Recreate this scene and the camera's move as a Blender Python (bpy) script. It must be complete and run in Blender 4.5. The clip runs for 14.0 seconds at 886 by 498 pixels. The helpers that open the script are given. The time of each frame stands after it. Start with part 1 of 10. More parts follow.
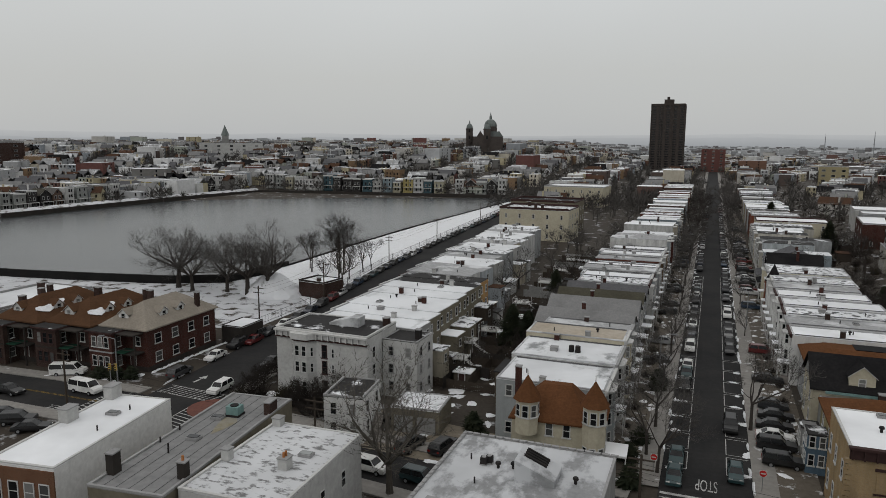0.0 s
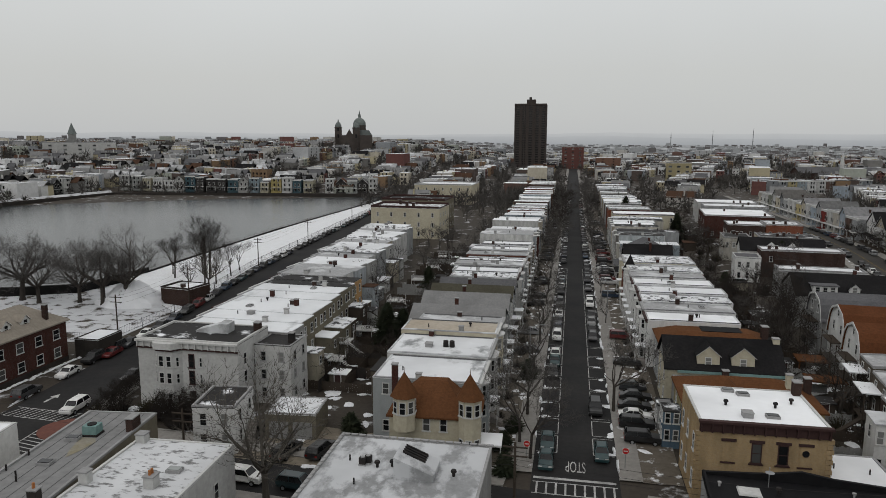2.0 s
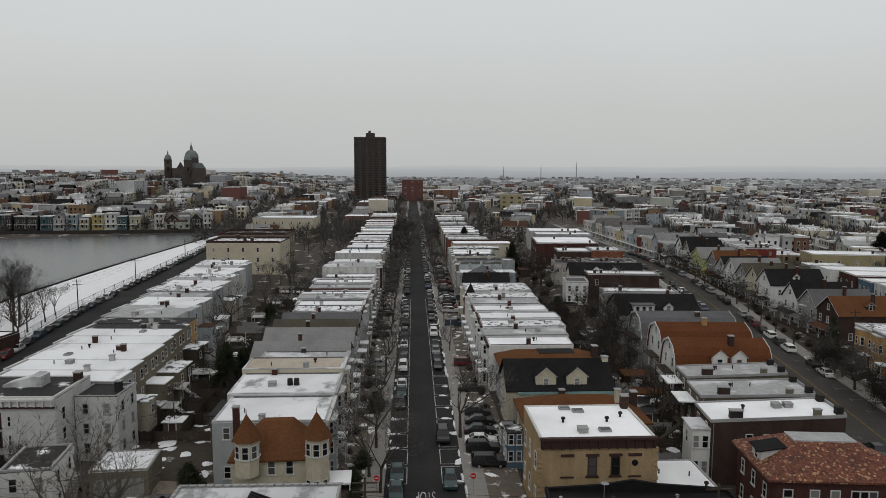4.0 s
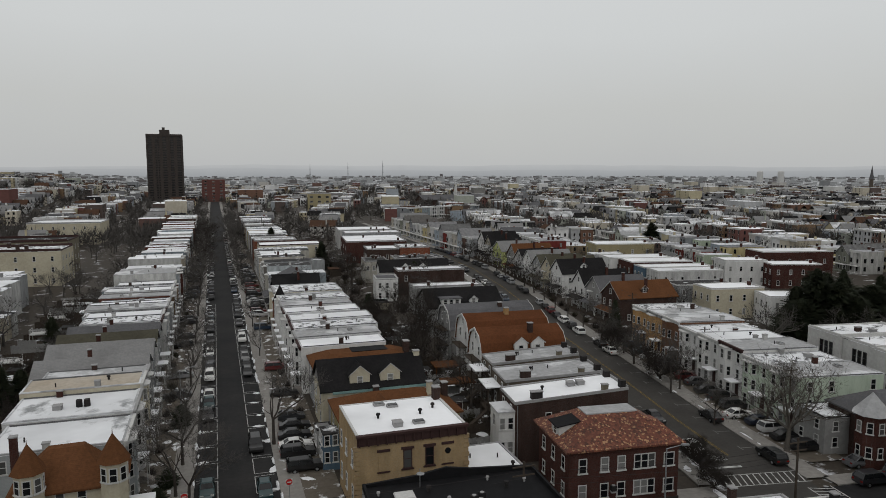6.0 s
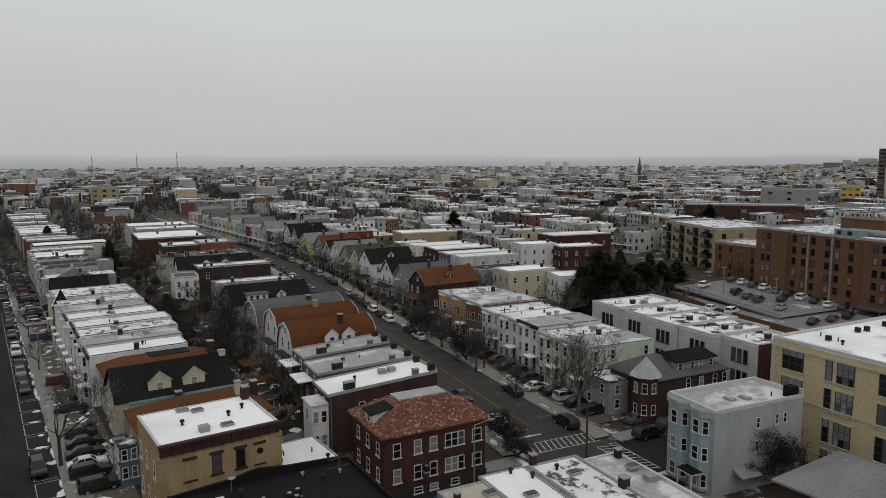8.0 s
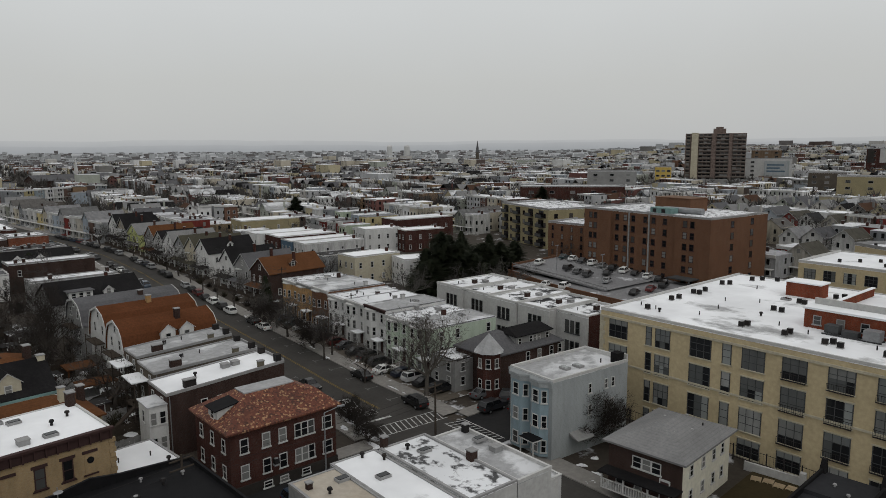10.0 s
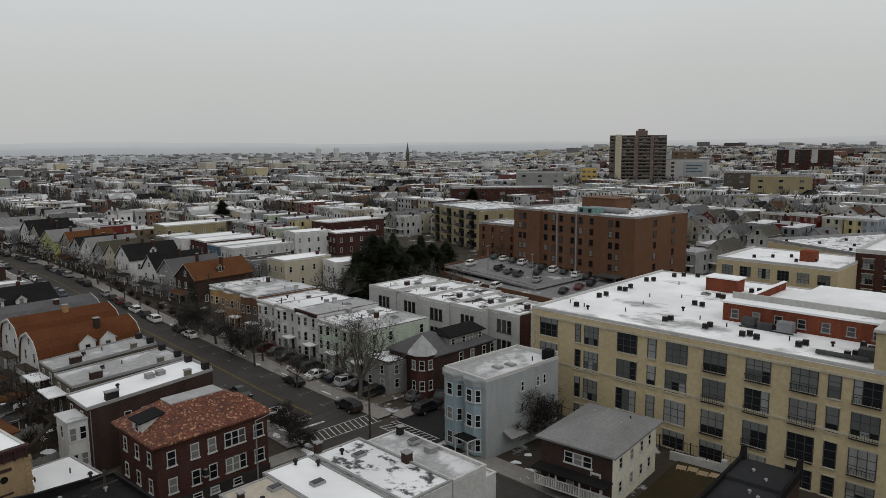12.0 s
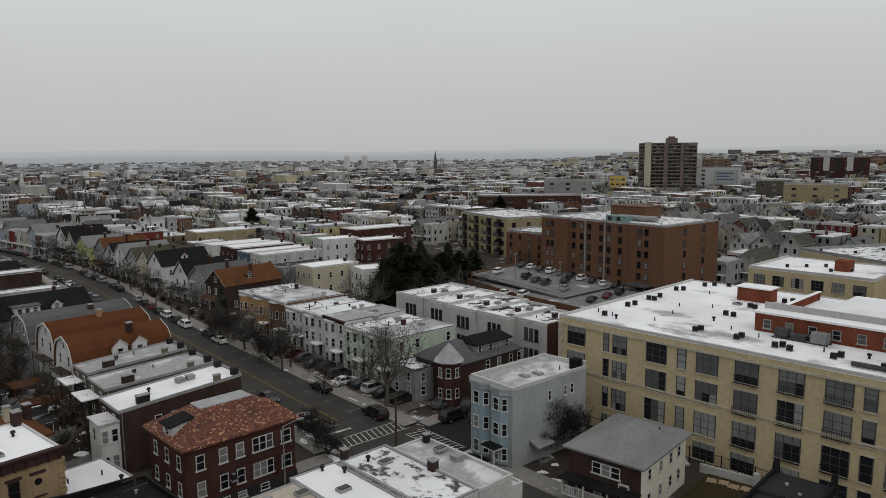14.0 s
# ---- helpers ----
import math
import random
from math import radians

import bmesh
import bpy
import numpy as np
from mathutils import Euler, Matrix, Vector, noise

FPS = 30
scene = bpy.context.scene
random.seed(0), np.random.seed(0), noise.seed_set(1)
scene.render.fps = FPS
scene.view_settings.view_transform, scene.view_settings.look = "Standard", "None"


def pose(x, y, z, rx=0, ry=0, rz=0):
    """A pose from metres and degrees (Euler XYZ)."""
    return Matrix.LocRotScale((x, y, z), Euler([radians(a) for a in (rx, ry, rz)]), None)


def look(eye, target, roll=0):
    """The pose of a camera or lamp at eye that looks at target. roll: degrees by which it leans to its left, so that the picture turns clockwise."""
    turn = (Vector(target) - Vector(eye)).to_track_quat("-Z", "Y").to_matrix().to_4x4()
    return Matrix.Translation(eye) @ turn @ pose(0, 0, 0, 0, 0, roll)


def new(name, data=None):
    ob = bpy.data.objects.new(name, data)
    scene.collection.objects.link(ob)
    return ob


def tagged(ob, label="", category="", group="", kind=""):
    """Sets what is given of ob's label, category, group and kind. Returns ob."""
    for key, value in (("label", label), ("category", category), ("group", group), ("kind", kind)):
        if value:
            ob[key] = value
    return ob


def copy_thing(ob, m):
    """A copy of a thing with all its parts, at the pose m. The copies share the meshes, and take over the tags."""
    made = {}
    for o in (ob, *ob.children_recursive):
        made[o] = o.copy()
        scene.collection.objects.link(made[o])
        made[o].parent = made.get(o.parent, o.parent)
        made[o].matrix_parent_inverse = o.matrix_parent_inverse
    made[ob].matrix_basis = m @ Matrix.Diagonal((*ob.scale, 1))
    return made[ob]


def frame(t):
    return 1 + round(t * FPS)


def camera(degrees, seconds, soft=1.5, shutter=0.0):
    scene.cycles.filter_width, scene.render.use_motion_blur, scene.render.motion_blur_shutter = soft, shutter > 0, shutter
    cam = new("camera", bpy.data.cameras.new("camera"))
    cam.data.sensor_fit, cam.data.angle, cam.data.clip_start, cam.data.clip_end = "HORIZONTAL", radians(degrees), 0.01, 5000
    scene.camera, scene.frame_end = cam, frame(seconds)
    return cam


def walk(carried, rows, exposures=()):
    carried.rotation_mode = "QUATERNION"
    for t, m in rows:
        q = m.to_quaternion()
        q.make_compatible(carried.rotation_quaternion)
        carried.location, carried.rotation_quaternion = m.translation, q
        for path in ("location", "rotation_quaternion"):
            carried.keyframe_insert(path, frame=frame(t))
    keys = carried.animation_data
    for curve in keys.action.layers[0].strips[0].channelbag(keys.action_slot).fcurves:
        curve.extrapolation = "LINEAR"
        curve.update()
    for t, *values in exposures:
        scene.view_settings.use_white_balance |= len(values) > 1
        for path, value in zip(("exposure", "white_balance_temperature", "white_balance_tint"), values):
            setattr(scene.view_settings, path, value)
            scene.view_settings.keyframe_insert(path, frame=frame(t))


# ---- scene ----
# ---- camera: it hangs at one point and turns ----
EYE = (0.0, 0.0, 38.0)
cam = camera(64.6, 14.0, soft=0.75)
PATH = [  # seconds, yaw, pitch, roll
    (0.0, 21.03, -8.96, -0.27), (0.5, 18.25, -8.98, -0.22), (1.0, 16.43, -8.99, -0.22), (1.5, 13.55, -9.03, -0.23),
    (2.0, 10.51, -9.02, -0.22), (2.5, 7.33, -9.03, -0.24), (2.6, 6.73, -8.97, -0.25), (3.0, 4.16, -7.24, -0.24),
    (3.2, 2.99, -6.49, -0.22), (5.3, -12.56, -6.43, -0.10), (5.5, -14.11, -6.41, -0.04), (6.0, -17.98, -6.41, 0.02),
    (6.5, -21.92, -6.41, 0.03), (7.0, -25.85, -6.39, 0.07), (7.5, -29.77, -6.59, 0.12), (8.0, -33.74, -7.19, 0.2),
    (8.5, -37.6, -7.84, 0.28), (9.0, -41.4, -8.4, 0.31), (9.2, -42.94, -8.5, 0.33), (11.3, -48.6, -8.42, 0.25),
    (11.5, -49.26, -8.5, 0.28), (12.0, -52.17, -8.37, 0.42), (12.5, -52.89, -8.55, 0.42), (13.0, -52.71, -8.45, 0.44),
    (13.5, -51.35, -8.11, 0.48), (14.0, -49.93, -7.73, 0.44),
]
walk(cam, [(t, pose(*EYE, 90 + pitch, roll, yaw)) for t, yaw, pitch, roll in PATH], [(0.0, 0.0), (0.5, 0.1), (2.5, 0.1), (5.5, 0.0), (14.0, 0.0)])

# ---- overcast winter daylight ----
SUN_EL, SUN_AZ = 40, 200
world = bpy.data.worlds.new("overcast")
scene.world = world
world.use_nodes = True
wn, wl = world.node_tree.nodes, world.node_tree.links
wn.clear()
w_out, w_bg = wn.new("ShaderNodeOutputWorld"), wn.new("ShaderNodeBackground")
w_sky = wn.new("ShaderNodeTexSky")
w_sky.sky_type, w_sky.sun_disc = "NISHITA", False
w_sky.sun_elevation, w_sky.sun_rotation = radians(SUN_EL), radians(SUN_AZ)
w_co, w_sep, w_ramp, w_mix = wn.new("ShaderNodeTexCoord"), wn.new("ShaderNodeSeparateXYZ"), wn.new("ShaderNodeValToRGB"), wn.new("ShaderNodeMix")
w_noise = wn.new("ShaderNodeTexNoise")
w_noise.inputs["Scale"].default_value, w_noise.inputs["Detail"].default_value = 2.2, 4
w_add = wn.new("ShaderNodeMath")
w_add.operation, w_add.inputs[1].default_value = "MULTIPLY_ADD", 0.1
# cloud deck: grey at the horizon, brighter overhead
el = w_ramp.color_ramp.elements
el[0].position, el[0].color = 0.02, (0.412, 0.420, 0.424, 1)
el[1].position, el[1].color = 1.0, (0.77, 0.76, 0.75, 1)
for p, c in ((0.10, (0.455, 0.458, 0.448, 1)), (0.20, (0.525, 0.535, 0.53, 1)), (0.38, (0.585, 0.597, 0.597, 1)), (0.6, (0.65, 0.65, 0.64, 1))):
    e = el.new(p)
    e.color = c
w_mix.data_type = "RGBA"
w_mix.inputs["Factor"].default_value = 0.004
wl.new(w_co.outputs["Generated"], w_sep.inputs[0])
wl.new(w_co.outputs["Generated"], w_noise.inputs["Vector"])
wl.new(w_noise.outputs["Fac"], w_add.inputs[0])
wl.new(w_sep.outputs["Z"], w_add.inputs[2])
w_sub = wn.new("ShaderNodeMath")
w_sub.operation, w_sub.inputs[1].default_value = "SUBTRACT", 0.03
wl.new(w_add.outputs[0], w_sub.inputs[0])
wl.new(w_sub.outputs[0], w_ramp.inputs["Fac"])
wl.new(w_ramp.outputs["Color"], w_mix.inputs["A"])
wl.new(w_sky.outputs["Color"], w_mix.inputs["B"])
wl.new(w_mix.outputs["Result"], w_bg.inputs["Color"])
w_bg.inputs["Strength"].default_value = 1.12
wl.new(w_bg.outputs[0], w_out.inputs[0])
sun = new("sun", bpy.data.lights.new("sun", "SUN"))
sun.data.energy, sun.data.angle, sun.data.color = 0.5, radians(40), (1.0, 0.98, 0.95)
sun.matrix_world = look((0, 0, 0), (-math.sin(radians(SUN_AZ)), -math.cos(radians(SUN_AZ)), -math.tan(radians(SUN_EL))))
scene.view_settings.exposure = 0.0


# ---- materials ----
def nodes_of(name):
    m = bpy.data.materials.new(name)
    m.use_nodes = True
    nt = m.node_tree
    return m, nt.nodes, nt.links, nt.nodes["Principled BSDF"]


def mixed(N, L, fac, a, b, blend="MIX"):
    x = N.new("ShaderNodeMix")
    x.data_type, x.blend_type = "RGBA", blend
    for key, v in (("Factor", fac), ("A", a), ("B", b)):
        if isinstance(v, (int, float)):
            x.inputs[key].default_value = v
        elif isinstance(v, tuple):
            x.inputs[key].default_value = (*v, 1)
        else:
            L.new(v, x.inputs[key])
    return x.outputs["Result"]


def noise_at(N, L, scale, detail=4, rough=0.6, stretch=(1, 1, 1)):
    """Noise over the world's metres; scale is in features per metre."""
    geo, mp, no = N.new("ShaderNodeNewGeometry"), N.new("ShaderNodeMapping"), N.new("ShaderNodeTexNoise")
    mp.inputs["Scale"].default_value = stretch
    no.inputs["Scale"].default_value, no.inputs["Detail"].default_value, no.inputs["Roughness"].default_value = scale, detail, rough
    L.new(geo.outputs["Position"], mp.inputs["Vector"])
    L.new(mp.outputs["Vector"], no.inputs["Vector"])
    return no.outputs["Fac"]


def ramped(N, L, fac, *stops, constant=False):
    r = N.new("ShaderNodeValToRGB")
    r.color_ramp.interpolation = "CONSTANT" if constant else "LINEAR"
    e = r.color_ramp.elements
    while len(e) < len(stops):
        e.new(0.5)
    for k, (p, c) in enumerate(stops):
        e[k].position = p
        e[k].color = (*(c if isinstance(c, tuple) else (c, c, c)), 1)
    L.new(fac, r.inputs["Fac"])
    return r.outputs["Color"]


def bumped(N, L, bsdf, height, strength=0.3, distance=0.02):
    b = N.new("ShaderNodeBump")
    b.inputs["Strength"].default_value, b.inputs["Distance"].default_value = strength, distance
    L.new(height, b.inputs["Height"])
    L.new(b.outputs["Normal"], bsdf.inputs["Normal"])


def plain(name, colour, dirt=None, rough=0.8, large=0.15, small=2.5, amount=0.5, metal=0.0, bump=0.2):
    """A painted, rendered or earthen surface with stains at two scales."""
    m, N, L, b = nodes_of(name)
    dirt = dirt or tuple(c * 0.6 for c in colour)
    big = ramped(N, L, noise_at(N, L, large, 5), (0.35, 0.0), (0.7, amount))
    c = mixed(N, L, big, colour, dirt)
    fine = noise_at(N, L, small, 4)
    c = mixed(N, L, 0.4, c, ramped(N, L, fine, (0.3, 0.5), (0.7, 1.0)), "MULTIPLY")
    L.new(c, b.inputs["Base Color"])
    b.inputs["Roughness"].default_value, b.inputs["Metallic"].default_value = rough, metal
    b.inputs["Specular IOR Level"].default_value = 0.4 if rough < 0.5 else 0.04
    if bump:
        bumped(N, L, b, fine, bump)
    return m


def palette(name, colours, rough=0.7, lines=0.0, grime=0.45, gloss=False):
    """One material whose colour is drawn per object from a list; lines: the height of clapboards."""
    m, N, L, b = nodes_of(name)
    info = N.new("ShaderNodeObjectInfo")
    n = len(colours)
    c = ramped(N, L, info.outputs["Random"], *[(k / n, col) for k, col in enumerate(colours)], constant=True)
    streak = ramped(N, L, noise_at(N, L, 0.8, 5, 0.65, (1, 1, 0.25)), (0.3, 1.0 - grime), (0.62, 1.0))
    c = mixed(N, L, 1.0, c, streak, "MULTIPLY")
    if lines:
        geo, sep, mul, fr = N.new("ShaderNodeNewGeometry"), N.new("ShaderNodeSeparateXYZ"), N.new("ShaderNodeMath"), N.new("ShaderNodeMath")
        mul.operation, mul.inputs[1].default_value, fr.operation = "MULTIPLY", 1 / lines, "FRACT"
        L.new(geo.outputs["Position"], sep.inputs[0])
        L.new(sep.outputs["Z"], mul.inputs[0])
        L.new(mul.outputs[0], fr.inputs[0])
        c = mixed(N, L, 1.0, c, ramped(N, L, fr.outputs[0], (0.0, 0.72), (0.15, 1.0)), "MULTIPLY")
        bumped(N, L, b, fr.outputs[0], 0.4, 0.02)
    L.new(c, b.inputs["Base Color"])
    b.inputs["Roughness"].default_value = rough
    b.inputs["Specular IOR Level"].default_value = 0.4 if gloss else 0.04
    if gloss:
        b.inputs["Coat Weight"].default_value = 0.15
    return m


def bricks(name, c1, c2, mortar, grime=0.4):
    m, N, L, b = nodes_of(name)
    geo, sep, add, com, br = (N.new("ShaderNode" + k) for k in ("NewGeometry", "SeparateXYZ", "Math", "CombineXYZ", "TexBrick"))
    L.new(geo.outputs["Position"], sep.inputs[0])
    L.new(sep.outputs["X"], add.inputs[0])
    L.new(sep.outputs["Y"], add.inputs[1])
    L.new(add.outputs[0], com.inputs[0])
    L.new(sep.outputs["Z"], com.inputs[1])
    L.new(com.outputs[0], br.inputs["Vector"])
    for k, v in (("Color1", c1), ("Color2", c2), ("Mortar", mortar)):
        br.inputs[k].default_value = (*v, 1)
    for k, v in (("Scale", 1.0), ("Mortar Size", 0.008), ("Brick Width", 0.22), ("Row Height", 0.075)):
        br.inputs[k].default_value = v
    streak = ramped(N, L, noise_at(N, L, 0.6, 5, 0.65, (1, 1, 0.4)), (0.3, 1.0 - grime), (0.65, 1.0))
    L.new(mixed(N, L, 1.0, br.outputs["Color"], streak, "MULTIPLY"), b.inputs["Base Color"])
    b.inputs["Roughness"].default_value, b.inputs["Specular IOR Level"].default_value = 0.85, 0.04
    bumped(N, L, b, br.outputs["Fac"], -0.3, 0.01)
    return m


def snowy(name, under, cover=0.5, scale=0.12, snow=(0.77, 0.785, 0.81), rough=0.6, streak=(1, 1, 1)):
    """Snow lying in patches over a roof or ground."""
    m, N, L, b = nodes_of(name)
    a = noise_at(N, L, scale, 6, 0.62, streak)
    edge = ramped(N, L, a, (0.5 + (0.5 - cover) * 0.55 - 0.04, 0.0), (0.5 + (0.5 - cover) * 0.55 + 0.05, 1.0))
    fine = noise_at(N, L, 1.4, 5)
    grime = noise_at(N, L, 0.07, 4)
    base = mixed(N, L, ramped(N, L, fine, (0.3, 0.0), (0.75, 0.7)), under, tuple(c * 0.55 for c in under))
    white = mixed(N, L, ramped(N, L, grime, (0.42, 0.0), (0.68, 0.7)), snow, tuple(c * 0.66 for c in snow))
    white = mixed(N, L, ramped(N, L, fine, (0.3, 0.0), (0.8, 0.25)), white, tuple(c * 0.8 for c in snow))
    L.new(mixed(N, L, edge, base, white), b.inputs["Base Color"])
    b.inputs["Roughness"].default_value, b.inputs["Specular IOR Level"].default_value = rough, 0.03
    bumped(N, L, b, edge, 0.5, 0.05)
    return m


def shingles(name, c1, c2, snow=0.0):
    m, N, L, b = nodes_of(name)
    fine = noise_at(N, L, 3.0, 3, 0.7)
    big = noise_at(N, L, 0.25, 5)
    c = mixed(N, L, ramped(N, L, fine, (0.3, 0.0), (0.7, 1.0)), c1, c2)
    c = mixed(N, L, ramped(N, L, big, (0.4, 0.0), (0.7, 0.55)), c, tuple(x * 0.55 for x in c1))
    geo, sep, mul, fr = N.new("ShaderNodeNewGeometry"), N.new("ShaderNodeSeparateXYZ"), N.new("ShaderNodeMath"), N.new("ShaderNodeMath")
    mul.operation, mul.inputs[1].default_value, fr.operation = "MULTIPLY", 7.0, "FRACT"
    L.new(geo.outputs["Position"], sep.inputs[0])
    L.new(sep.outputs["Z"], mul.inputs[0])
    L.new(mul.outputs[0], fr.inputs[0])
    c = mixed(N, L, 1.0, c, ramped(N, L, fr.outputs[0], (0.0, 0.86), (0.3, 1.0)), "MULTIPLY")
    if snow:
        s = ramped(N, L, noise_at(N, L, 0.35, 5), (0.62 - snow, 0.0), (0.68 - snow, 1.0))
        c = mixed(N, L, s, c, (0.8, 0.82, 0.85))
    L.new(c, b.inputs["Base Color"])
    b.inputs["Roughness"].default_value, b.inputs["Specular IOR Level"].default_value = 0.9, 0.02
    bumped(N, L, b, fr.outputs[0], 0.4, 0.02)
    return m


def glazing(name, dark, light, rough=0.08):
    """Window glass seen by day: a dark room or a pale blind behind a glossy pane."""
    m, N, L, b = nodes_of(name)
    info = N.new("ShaderNodeObjectInfo")
    c = ramped(N, L, info.outputs["Random"], (0.0, dark), (0.62, tuple((d * 2 + l) / 3 for d, l in zip(dark, light))), (0.8, light), constant=True)
    L.new(c, b.inputs["Base Color"])
    b.inputs["Roughness"].default_value = rough
    b.inputs["Specular IOR Level"].default_value = 0.28
    return m


